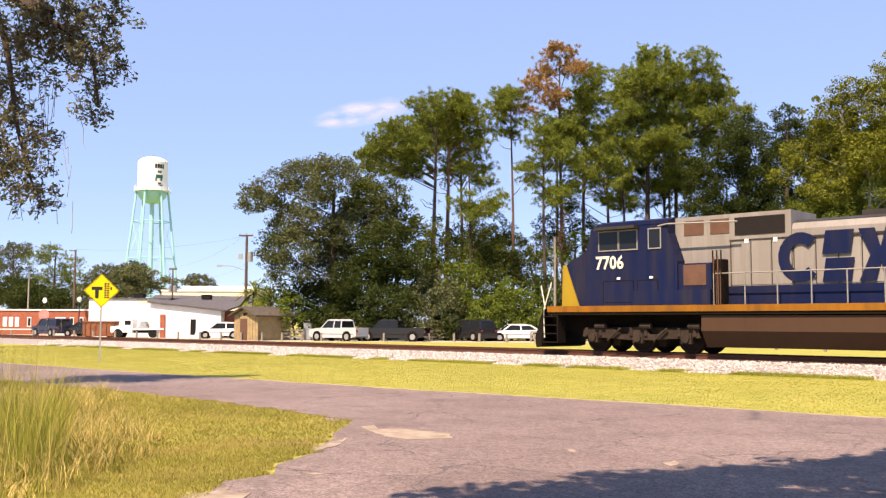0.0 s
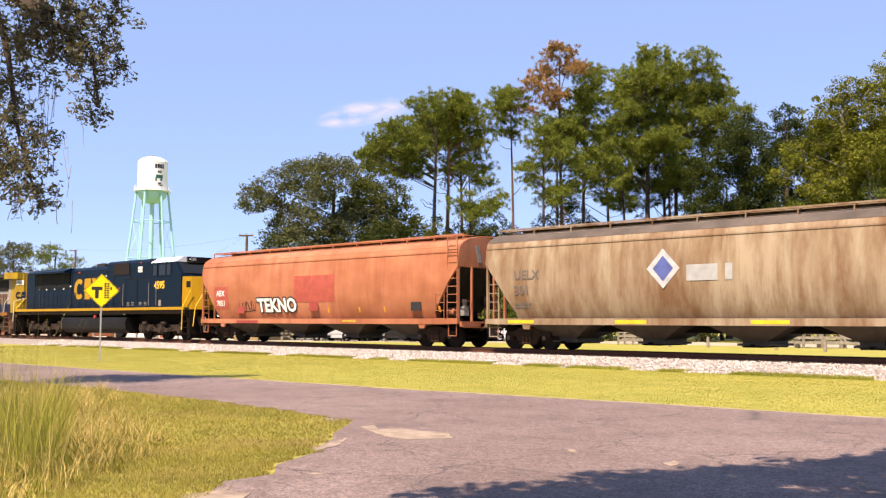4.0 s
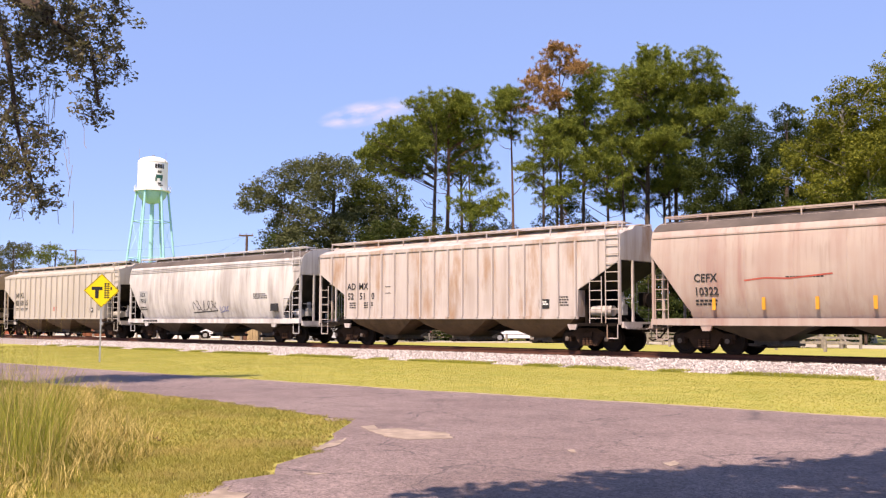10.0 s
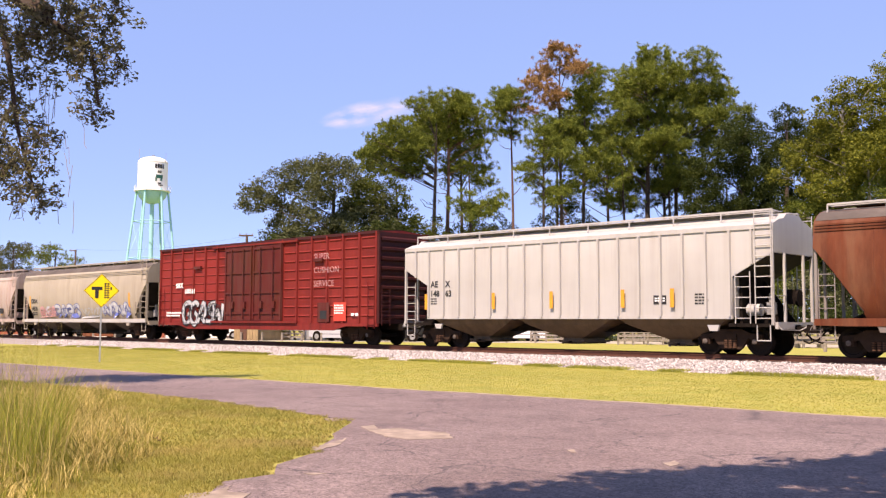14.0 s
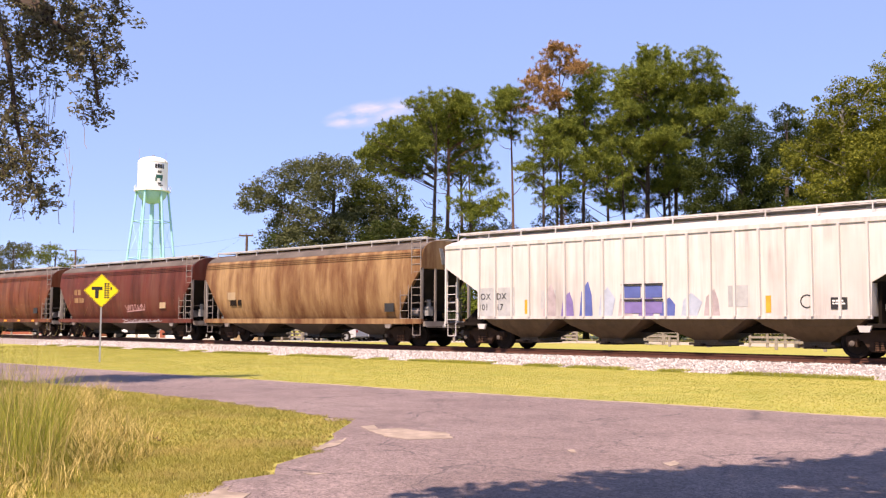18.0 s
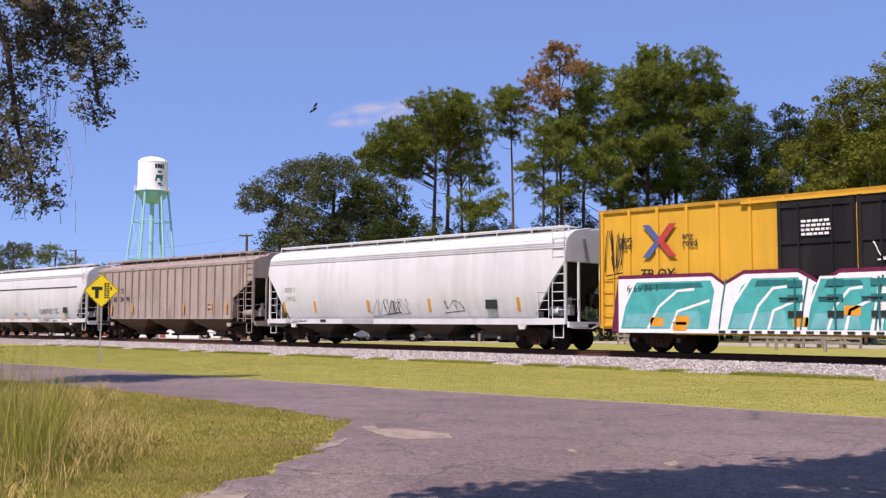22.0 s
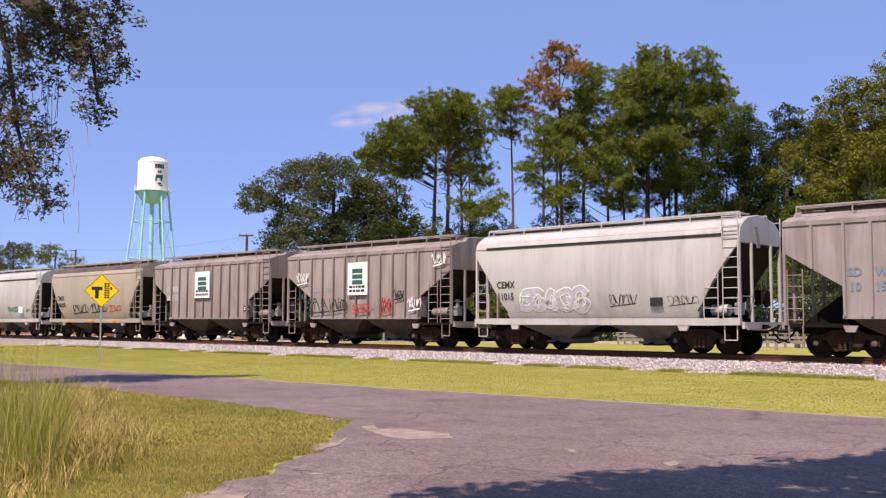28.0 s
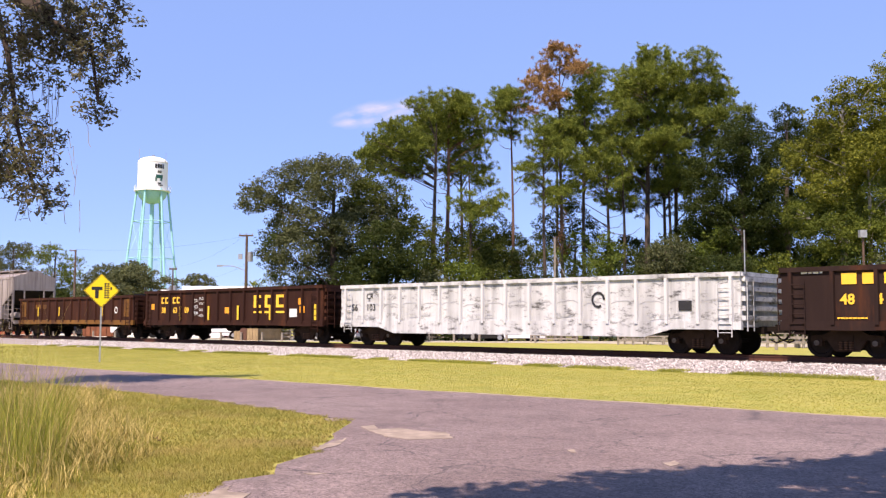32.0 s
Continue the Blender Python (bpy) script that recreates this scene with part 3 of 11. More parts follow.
def stroke(s, pts, y, w):
    """A painted line of even width through the points (x, z)."""
    V = []
    for i, (x, z) in enumerate(pts):
        (xa, za), (xb, zb) = pts[max(0, i - 1)], pts[min(len(pts) - 1, i + 1)]
        d = math.hypot(xb - xa, zb - za) or 1
        nx, nz = -(zb - za) / d * w / 2, (xb - xa) / d * w / 2
        V += [(x + nx, y, z + nz), (x - nx, y, z - nz)]
    s.add(V, [(2 * i, 2 * i + 1, 2 * i + 3, 2 * i + 2) for i in range(len(pts) - 1)])


def tag(car, x0, x1, z0, z1, y, mat, seed, w=0.03, n=4):
    """A quick pen tag: loose looping strokes."""
    rng = random.Random(seed)
    for k in range(n):
        s = Shape()
        cx = x0 + (x1 - x0) * (k + 0.5) / n
        a = (x1 - x0) / n * 0.55
        f1, f2, p1, p2 = rng.uniform(0.8, 1.9), rng.uniform(1.1, 2.6), rng.uniform(0, 6), rng.uniform(0, 6)
        amp = rng.uniform(0.6, 1.0)
        pts = [(cx + a * (i / 9 - 1) + a * 0.55 * math.sin(6.28 * f1 * i / 18 + p1), (z0 + z1) / 2 + (z1 - z0) / 2 * amp * math.sin(6.28 * f2 * i / 18 + p2)) for i in range(19)]
        stroke(s, pts, y - 0.004, w * 0.7)
        part("graffiti", s, mat, car)
    s = Shape()
    stroke(s, [(x0, z0 - 0.05), (x1, z0 + 0.05)], y - 0.004, w)
    part("graffiti", s, mat, car)


# ---- the train, car by car ----
K = 1.055
P_orange = car_paint("faded orange car paint", (0.62, 0.22, 0.11), (0.35, 0.1, 0.06), 0.35, seed=1, fade=(0.66, 0.27, 0.16))
P_adm = car_paint("rust-stained brown car paint", (0.6, 0.47, 0.33), (0.36, 0.2, 0.1), 0.8, 0.9, (0.26, 0.1, 0.035), seed=2)
P_white = car_paint("grey-streaked white car paint", (0.7, 0.7, 0.69), (0.34, 0.27, 0.22), 0.5, seed=3, fade=(0.58, 0.58, 0.58))
P_tan = car_paint("tan car paint", (0.55, 0.4, 0.24), (0.34, 0.24, 0.15), 0.35, seed=4, fade=(0.52, 0.36, 0.22))
P_beige = car_paint("pale beige car paint", (0.66, 0.6, 0.52), (0.45, 0.36, 0.28), 0.35, seed=5)
P_white2 = car_paint("stained off-white car paint", (0.74, 0.71, 0.69), (0.24, 0.18, 0.15), 0.75, seed=6.4)
P_admx = car_paint("rust-streaked beige car paint", (0.7, 0.62, 0.58), (0.42, 0.3, 0.23), 0.5, 0.45, (0.52, 0.26, 0.1), seed=7)
P_pink = car_paint("pink-streaked tan car paint", (0.58, 0.47, 0.41), (0.5, 0.25, 0.21), 0.6, seed=8, fade=(0.47, 0.38, 0.32))
P_cream = car_paint("sandy beige car paint", (0.6, 0.52, 0.41), (0.4, 0.32, 0.24), 0.35, seed=9)
P_red = car_paint("oxide red car paint", (0.3, 0.036, 0.03), (0.16, 0.03, 0.025), 0.6, seed=10, fade=(0.3, 0.04, 0.032))
P_redbright = car_paint("fresh red car paint", (0.46, 0.055, 0.045), (0.4, 0.05, 0.04), 0.3, seed=10.5)
P_reddoor = car_paint("rusty dark red door paint", (0.2, 0.033, 0.028), (0.2, 0.1, 0.08), 0.7, 0.3, seed=11)
P_redend = car_paint("dark red end paint", (0.12, 0.032, 0.03), (0.08, 0.03, 0.03), 0.5, seed=12)
P_aex = car_paint("light grey car paint", (0.62, 0.6, 0.57), (0.45, 0.38, 0.32), 0.3, seed=13)
P_rust1 = car_paint("red-brown rusty car paint", (0.3, 0.085, 0.04), (0.36, 0.2, 0.12), 0.5, 0.75, (0.12, 0.035, 0.02), seed=14)
P_rust2 = car_paint("dull rust-red car paint", (0.24, 0.06, 0.042), (0.26, 0.14, 0.1), 0.55, 0.7, (0.1, 0.032, 0.022), seed=15)
P_rust3 = car_paint("yellow-brown rusty car paint", (0.6, 0.37, 0.18), (0.2, 0.06, 0.025), 0.8, 0.85, (0.17, 0.045, 0.02), seed=16)
P_white3 = car_paint("blotched white car paint", (0.74, 0.7, 0.66), (0.35, 0.3, 0.28), 0.5, seed=17)
P_white4 = car_paint("clean white car paint", (0.8, 0.8, 0.79), (0.5, 0.45, 0.4), 0.2, seed=18)
P_grey = car_paint("brown-grey car paint", (0.62, 0.5, 0.44), (0.3, 0.2, 0.15), 0.65, seed=19)
P_white5 = car_paint("bright white car paint", (0.82, 0.82, 0.81), (0.5, 0.46, 0.42), 0.25, seed=20)
P_amber = car_paint("golden yellow car paint", (1.3, 0.72, 0.075), (0.8, 0.4, 0.06), 0.3, seed=21)
P_amberend = car_paint("grimy yellow end paint", (1.0, 0.54, 0.06), (0.3, 0.14, 0.04), 0.5, seed=22)
P_black = car_paint("black door paint", (0.03, 0.03, 0.033), (0.08, 0.07, 0.065), 0.4, seed=23)
P_flox = car_paint("dusty tan car paint", (0.82, 0.67, 0.56), (0.52, 0.38, 0.29), 0.4, seed=24)
P_cemx = car_paint("cement grey car paint", (0.66, 0.64, 0.6), (0.4, 0.33, 0.28), 0.4, seed=25)
P_sdwx = car_paint("brown-streaked grey car paint", (0.52, 0.44, 0.4), (0.2, 0.13, 0.1), 0.9, seed=26)
P_sdwx2 = car_paint("streaked mauve-grey car paint", (0.52, 0.45, 0.42), (0.2, 0.135, 0.11), 0.9, seed=27.5)
P_gon1 = car_paint("rusted brown gondola steel", (0.085, 0.032, 0.023), (0.24, 0.085, 0.03), 0.5, 0.6, (0.04, 0.018, 0.014), seed=28, rough=0.8)
P_gold = car_paint("peeling yellow sill paint", (0.42, 0.19, 0.04), (0.1, 0.045, 0.025), 0.8, 0.8, (0.1, 0.035, 0.02), seed=29)
P_gon2 = car_paint("dark brown gondola steel", (0.062, 0.024, 0.017), (0.09, 0.04, 0.027), 0.5, 0.3, seed=30, rough=0.8)
P_gon3 = car_paint("scraped white gondola paint", (0.76, 0.76, 0.75), (0.06, 0.05, 0.045), 0.5, seed=31, scuff=0.85)
P_gon4 = car_paint("very dark brown gondola steel", (0.05, 0.028, 0.024), (0.08, 0.045, 0.036), 0.5, 0.2, seed=32, rough=0.8)

P_rail = car_paint("weathered grey rail paint", (0.4, 0.36, 0.33), (0.2, 0.12, 0.08), 0.6, seed=60)
# bay paints: grime and dust, with the shade under the floor mixed into the colour
P_bay = car_paint("grimy brown bay paint darkened for shade", (0.17, 0.13, 0.1), (0.05, 0.04, 0.035), 0.5, seed=50)
P_bay3 = car_paint("dusty grey bay paint darkened for shade", (0.26, 0.24, 0.22), (0.06, 0.05, 0.04), 0.6, seed=52)
P_bay2 = car_paint("dusty beige bay paint darkened for shade", (0.25, 0.165, 0.1), (0.08, 0.055, 0.038), 0.5, seed=51)
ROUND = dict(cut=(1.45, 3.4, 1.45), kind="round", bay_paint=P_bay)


def reflectors(car, L, y, z, n, mat, w=0.5, h=0.11, a=1.5, upright=False):
    for k in range(n):
        x = a + (L - 2 * a) * (k + 0.5) / n
        s = Shape().box(x - w / 2, x + w / 2, y - 0.006, y, z, z + h) if not upright else Shape().box(x - h / 2, x + h / 2, y - 0.006, y, z, z + w)
        part("reflector_tape", s, mat, car)


CARS = {}
c, W = hopper(21.70 * K, 19.2, label="faded orange covered hopper car with black and white graffiti", roof_paint=P_orange, paint=P_orange, bays=4, seams=13, **ROUND); CARS["h1"] = c
c, W = hopper(41.35 * K, 18.4, label="rust-stained brown covered hopper car with a diamond emblem", paint=P_adm, bays=4, seams=13, **ROUND); CARS["h2"] = c
c, W = hopper(60.09 * K, 18.4, label="grey-streaked white covered hopper car with black pen tags", paint=P_white, bays=4, seams=12, **ROUND); CARS["h3"] = c
c, W = hopper(78.8 * K, 17.0, label="tan covered hopper car with red stencil lines", paint=P_tan, bays=3, seams=9, lip=True, **ROUND); CARS["h4"] = c
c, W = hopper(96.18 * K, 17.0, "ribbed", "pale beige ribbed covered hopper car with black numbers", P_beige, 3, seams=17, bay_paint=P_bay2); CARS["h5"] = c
c, W = hopper(113.55 * K, 16.6, label="stained off-white covered hopper car with grey smudges", paint=P_white2, bays=3, seams=9, lip=True, **ROUND); CARS["h6"] = c
c, W = hopper(130.65 * K, 17.0, "ribbed", "rust-streaked beige ribbed covered hopper car", P_admx, 3, seams=17, bay_paint=P_bay2); CARS["h7"] = c
c, W = hopper(148.0 * K, 17.0, label="dusty tan covered hopper car with pinkish streaks", paint=P_pink, bays=3, seams=9, **ROUND); CARS["h8"] = c
c, W = hopper(165.37 * K, 17.0, label="sandy beige covered hopper car with blue graffiti along its sill", paint=P_cream, bays=4, seams=9, lip=True, **ROUND); CARS["h9"] = c
c, W = boxcar(182.8 * K, 18.9, "oxide red boxcar with white graffiti and rusty double doors", P_red, P_redend, P_reddoor, H=5.28, ribs=17, doors=(6.8, 11.85)); CARS["b1"] = c
c, W = hopper(202.23 * K, 16.9, "ribbed", "light grey ribbed covered hopper car with orange reflectors", P_aex, 3, seams=17, cut=(1.45, 3.35, 2.6), bay_paint=P_bay2); CARS["h10"] = c
c, W = hopper(219.5 * K, 16.7, label="rusty red-brown covered hopper car", paint=P_rust1, rail_mat=P_aex, grab=P_rail, bays=3, seams=9, lip=True, **ROUND); CARS["h11"] = c
c, W = hopper(236.6 * K, 16.2, label="dull rust-red covered hopper car with worn markings", paint=P_rust2, rail_mat=P_aex, grab=P_rail, bays=3, seams=9, lip=True, **ROUND); CARS["h12"] = c
c, W = hopper(253.24 * K, 16.7, label="yellow-brown covered hopper car streaked with rust", paint=P_rust3, rail_mat=P_aex, grab=P_rail, bays=3, seams=9, lip=True, **ROUND); CARS["h13"] = c
c, W = hopper(270.35 * K, 19.4, "ribbed", "blotched white ribbed covered hopper car with violet graffiti", P_white3, 4, seams=19, bay_paint=P_bay2); CARS["h14"] = c
c, W = hopper(290.06 * K, 16.7, label="clean white covered hopper car with handwritten graffiti", roof_paint=P_white4, paint=P_white4, bays=4, seams=8, **ROUND); CARS["h15"] = c
c, W = hopper(307.2 * K, 16.8, "ribbed", "brown-grey ribbed covered hopper car with thin chalk letters", P_grey, 3, seams=17, bay_paint=P_bay2); CARS["h16"] = c
c, W = hopper(324.4 * K, 18.6, label="bright white covered hopper car with a grey sill panel", roof_paint=P_white5, paint=P_white5, bays=4, seams=10, lip=True, **ROUND); CARS["h17"] = c
c, W = boxcar(343.45 * K, 18.8, "golden yellow boxcar with black doors and teal graffiti", P_amber, P_amberend, P_black, H=5.22, ribs=17, doors=(6.87, 11.9), plug=True); CARS["b2"] = c
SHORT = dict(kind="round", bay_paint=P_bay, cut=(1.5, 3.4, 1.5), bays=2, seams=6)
c, W = hopper(362.8 * K, 11.5, label="short white covered hopper car with a black emblem", roof_paint=P_white5, paint=P_white5, **SHORT); CARS["h18"] = c
c, W = hopper(375.1 * K, 11.2, label="short dusty tan covered hopper car with pale graffiti", paint=P_flox, lip=True, **SHORT); CARS["h19"] = c
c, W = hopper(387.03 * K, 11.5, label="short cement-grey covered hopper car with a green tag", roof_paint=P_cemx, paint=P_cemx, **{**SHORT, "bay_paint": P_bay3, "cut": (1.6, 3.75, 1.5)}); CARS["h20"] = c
c, W = hopper(399.5 * K, 12.0, label="short sandy beige covered hopper car with dark tags", paint=P_cream, **{**SHORT, "cut": (1.6, 3.75, 1.5)}); CARS["h21"] = c
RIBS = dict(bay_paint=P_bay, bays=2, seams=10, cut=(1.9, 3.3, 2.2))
c, W = hopper(412.27 * K, 11.3, "ribbed", "short streaked grey ribbed hopper car with a white placard", P_sdwx, **RIBS); CARS["h22"] = c
c, W = hopper(424.31 * K, 11.2, "ribbed", "short streaked grey ribbed hopper car with red and black tags", P_sdwx, **RIBS); CARS["h23"] = c
c, W = hopper(436.2 * K, 11.6, label="short cement-grey covered hopper car with silver graffiti", roof_paint=P_cemx, paint=P_cemx, **{**SHORT, "bay_paint": P_bay3, "cut": (1.6, 3.75, 1.5)}); CARS["h24"] = c
c, W = hopper(448.57 * K, 11.2, "ribbed", "short mauve-grey ribbed hopper car with a white placard", P_sdwx2, **RIBS); CARS["h25"] = c
c, W = gondola(460.43 * K, 16.1, "rusted brown gondola car with a peeling yellow sill", P_gon1, H=2.55, ribs=15, sill=P_gold); CARS["g1"] = c
c, W = gondola(476.92 * K, 16.5, "dark brown gondola car with yellow block marks", P_gon2, H=2.74, ribs=14); CARS["g2"] = c
c, W = gondola(493.81 * K, 20.0, "scraped white gondola car with a sagging side sill", P_gon3, H=2.66, ribs=17, belly=True); CARS["g3"] = c
c, W = gondola(514.02 * K, 16.5, "very dark brown gondola car with yellow numbers", P_gon4, H=2.72, ribs=13); CARS["g4"] = c


# ---- the two locomotives ----
P_lblue = car_paint("dusty royal blue locomotive paint", (0.012, 0.024, 0.1), (0.07, 0.055, 0.05), 0.55, seed=40)
P_slate = car_paint("grimy slate blue paint", (0.05, 0.055, 0.09), (0.1, 0.08, 0.07), 0.6, seed=49)
P_lgrey = car_paint("dusty light grey locomotive paint", (0.44, 0.4, 0.37), (0.24, 0.18, 0.14), 0.45, seed=41)
P_lyel = car_paint("grimy yellow locomotive paint", (0.68, 0.45, 0.05), (0.4, 0.22, 0.06), 0.4, seed=42)
P_sill = car_paint("dusty orange sill paint", (0.55, 0.22, 0.03), (0.16, 0.07, 0.03), 0.7, seed=43)
P_tank = car_paint("brown dust on a fuel tank", (0.14, 0.075, 0.045), (0.09, 0.055, 0.04), 0.4, seed=44)
P_navy = car_paint("glossy navy locomotive paint", (0.003, 0.019, 0.046), (0.006, 0.02, 0.04), 0.3, seed=45, rough=0.45)
P_gold2 = car_paint("bright golden yellow paint", (0.8, 0.44, 0.03), (0.6, 0.3, 0.04), 0.2, seed=46, rough=0.4)
P_blacktank = car_paint("satin black tank paint", (0.022, 0.02, 0.019), (0.05, 0.042, 0.038), 0.4, seed=47)
P_soot = car_paint("sooty roof paint", (0.09, 0.08, 0.075), (0.05, 0.045, 0.04), 0.5, seed=48)
M_brownvent = plain("rust-brown ventilator steel", (0.13, 0.065, 0.045), 0.8)
M_darkmesh = plain("dark ventilator mesh", (0.014, 0.01, 0.009), 0.8)
M_cream = plain("cream number paint", (0.75, 0.72, 0.55), 0.5, vary=0.1)
M_gold = plain("golden number paint", (0.85, 0.5, 0.05), 0.5, vary=0.1)
M_hand = plain("worn grey handrail paint", (0.27, 0.25, 0.23), 0.6)
M_roofwhite = plain("white roof paint", (0.72, 0.74, 0.76), 0.5, vary=0.15)


M_ltruck = plain("dusty brown locomotive truck steel", (0.05, 0.033, 0.024), 0.95, vary=0.5, scale=4)


def loco_truck_mesh(pitch):
    s = Shape()
    w = pitch
    for y in (-1.05, 1.05):
        prof = [(-w - 0.5, 0.55), (-w - 0.45, 0.85), (-w * 0.55, 0.86), (-w * 0.4, 0.66), (-0.45, 0.66), (-0.3, 0.92), (0.3, 0.92), (0.45, 0.66), (w * 0.4, 0.66), (w * 0.55, 0.86), (w + 0.45, 0.85), (w + 0.5, 0.55), (w * 0.6, 0.5), (0.4, 0.45), (-0.4, 0.45), (-w * 0.6, 0.5)]
        s.prism(prof, y - 0.09, y + 0.09)
        for x in (-w, 0, w):
            s.box(x - 0.2, x + 0.2, y - 0.16, y + 0.16, 0.34, 0.72)
            s.rod((x, y * 1.05, 0.53), (x, y * 1.22, 0.53), 0.15, 10)
            for d in (-0.3, 0.3):
                s.rod((x + d, y * 1.06, 0.6), (x + d, y * 1.06, 0.9), 0.085, 8)
            s.rod((x + 0.1, y * 1.12, 0.95), (x + 0.55, y * 1.12, 0.95), 0.1, 8)
        for x in (-w * 0.5, w * 0.5):
            s.rod((x - 0.3, y * 1.18, 0.42), (x + 0.25, y * 1.18, 0.86), 0.04, 6)
    s.box(-w - 0.3, w + 0.3, -0.95, 0.95, 0.62, 0.9)
    for x in (-w, 0, w):
        s.box(x + 0.3, x + 0.8, -0.6, 0.6, 0.22, 0.6)
    return s.mesh("truck", M_ltruck, 30)


LOCO_WHEEL = wheelset_mesh(0.51)


def loco_gear(car, xs, pitch):
    me = loco_truck_mesh(pitch)
    for x in xs:
        t = hang("truck", me, car, pose(x, 0, 0))
        for d in (-pitch, 0, pitch):
            hang("wheelset", LOCO_WHEEL, t, pose(d, 0, 0.51))


def emblem(car, x0, x1, z0, z1, y, mat, name="emblem", skew=0.06):
    """A bold painted emblem: an open ring, a slotted block and a cross, drawn as plain shapes."""
    w, h = (x1 - x0), z1 - z0
    ox, oz = x0 + w * 0.19, z0 + h / 2
    arc = [radians(k) for k in range(45, 316, 18)]
    V = []
    for t in arc:
        V += [(ox + math.cos(t) * w * 0.19, y - 0.006, oz + math.sin(t) * h * 0.5), (ox + math.cos(t) * w * 0.091, y - 0.006, oz + math.sin(t) * h * 0.275)]
    part(name, Shape().add(V, [(2 * i, 2 * i + 1, 2 * i + 3, 2 * i + 2) for i in range(len(arc) - 1)]), mat, car)
    a, b = x0 + w * 0.37, x0 + w * 0.63
    for za in (z0, oz + h * 0.04):
        part(name, Shape().prism([(a, za), (b - w * 0.03, za), (b, za + h * 0.46), (a + w * 0.03, za + h * 0.46)], y - 0.006, y), mat, car)
    a, b = x0 + w * 0.66, x1
    g, m = (b - a) * 0.38, (a + b) / 2
    part(name, Shape().prism([(a, z0), (a + g, z0), (m, oz - h * 0.14), (b - g, z0), (b, z0), (m + g * 0.6, oz), (b, z1), (b - g, z1), (m, oz + h * 0.14), (a + g, z1), (a, z1), (m - g * 0.6, oz)], y - 0.006, y), mat, car)


def handrail(car, x0, x1, y, z0, z1, n, mat, top=True):
    for k in range(n):
        x = x0 + (x1 - x0) * k / (n - 1)
        part("stanchion", Shape().rod((x, y, z0), (x, y, z1), 0.025, 5), mat, car)
    if top:
        part("handrail", Shape().rod((x0, y, z1), (x1, y, z1), 0.022, 5), mat, car)


def steps(car, x0, x1, y0, y1, z0, z1, n, mat):
    well = part("step_well", Shape().box(x0 - 0.02, x0 + 0.02, min(y0, y1), max(y0, y1), z0, z1), mat, car)
    part("step_side", Shape().box(x1 - 0.02, x1 + 0.02, min(y0, y1), max(y0, y1), z0, z1), mat, well)
    for k in range(n):
        z = z0 + (z1 - z0) * k / n
        part("step", Shape().box(x0, x1, min(y0, y1), max(y0, y1), z, z + 0.04), mat, well)
    return well


def nose_pilot(car, x, o, mat):
    s = Shape()
    s.prism([(x, 0.18), (x + o * 0.25, 0.12), (x + o * 0.3, 0.5), (x, 1.35), (x - o * 0.1, 1.35)], -1.45, 1.45)
    part("pilot", s, mat, car)
    hang("coupler", COUPLER_ME, car, pose(x + o * 0.15, 0, 0, 0, 0, 0 if o < 0 else 180))
    for y in (-0.9, 0.9):
        part("air_hose", Shape().pipe([(x + o * 0.2, y, 1.15), (x + o * 0.45, y, 0.9), (x + o * 0.42, y * 0.9, 0.5), (x + o * 0.3, y * 0.8, 0.4)], 0.03), M_black, car)


# leading unit: wide cab, dusty grey hood, blue cab, yellow ends
q1 = -24.76
c = new_car("diesel_locomotive", q1, "dusty grey and blue diesel locomotive with yellow nose and rear", "locomotive")
CARS["l1"] = c
part("frame", Shape().box(1.75, 21.95, -1.5, 1.5, 1.36, 1.5).box(1.2, 22.2, -0.5, 0.5, 0.75, 1.36), M_under, c)
for o in (-1, 1):
    part("side_sill", Shape().box(1.75, 21.95, o * 1.5 - 0.04, o * 1.5 + 0.04, 1.46, 1.68), P_sill, c)
part("walkway", Shape().box(1.75, 21.95, -1.46, 1.46, 1.5, 1.66), P_soot, c)
# nose: yellow front wedge, blue sides
part("nose", Shape().prism([(2.62, 1.67), (2.45, 3.2), (3.62, 3.86), (3.62, 1.67)], -1.3, 1.3), P_lblue, c)
part("nose_front", Shape().prism([(2.3, 1.55), (2.36, 3.22), (2.5, 3.26), (3.15, 1.55)], -1.34, 1.34), P_lyel, c, "dusty yellow nose front")
cab = part("cab", Shape().prism([(3.6, 1.67), (3.6, 3.86), (3.78, 4.5), (4.1, 4.68), (7.0, 4.68), (7.0, 4.2), (7.35, 3.2), (7.35, 1.67)], -1.5, 1.5), P_lblue, c, "dusty blue cab")
part("cab_roof", Shape().loft([[(x, -1.52, 4.55), (x, -1.0, 4.78), (x, 1.0, 4.78), (x, 1.52, 4.55)] for x in (3.95, 6.95)]), P_lblue, cab)
part("windscreen", Shape().prism([(3.62, 3.92), (3.76, 4.44), (3.74, 4.45), (3.6, 3.93)], -1.25, 1.25), M_glass, cab)
for a, b in ((4.15, 4.95), (5.02, 5.75), (6.25, 6.7)):
    w = part("side_window", Shape().box(a, b, -1.512, -1.49, 3.7, 4.36), M_glass, cab)
    part("window_frame", Shape().box(a - 0.04, a, -1.53, -1.49, 3.66, 4.4).box(b, b + 0.04, -1.53, -1.49, 3.66, 4.4).box(a, b, -1.53, -1.49, 4.36, 4.4).box(a, b, -1.53, -1.49, 3.66, 3.7), M_hand, w)
part("sun_visor", Shape().prism([(4.1, 4.42), (4.2, 4.52), (5.85, 4.52), (5.85, 4.42)], -1.85, -1.52), P_soot, cab)
lettering(c, "7706", 3.98, -1.512, 3.02, 0.66, M_cream, "road_number", 0.92, bold=0.015)
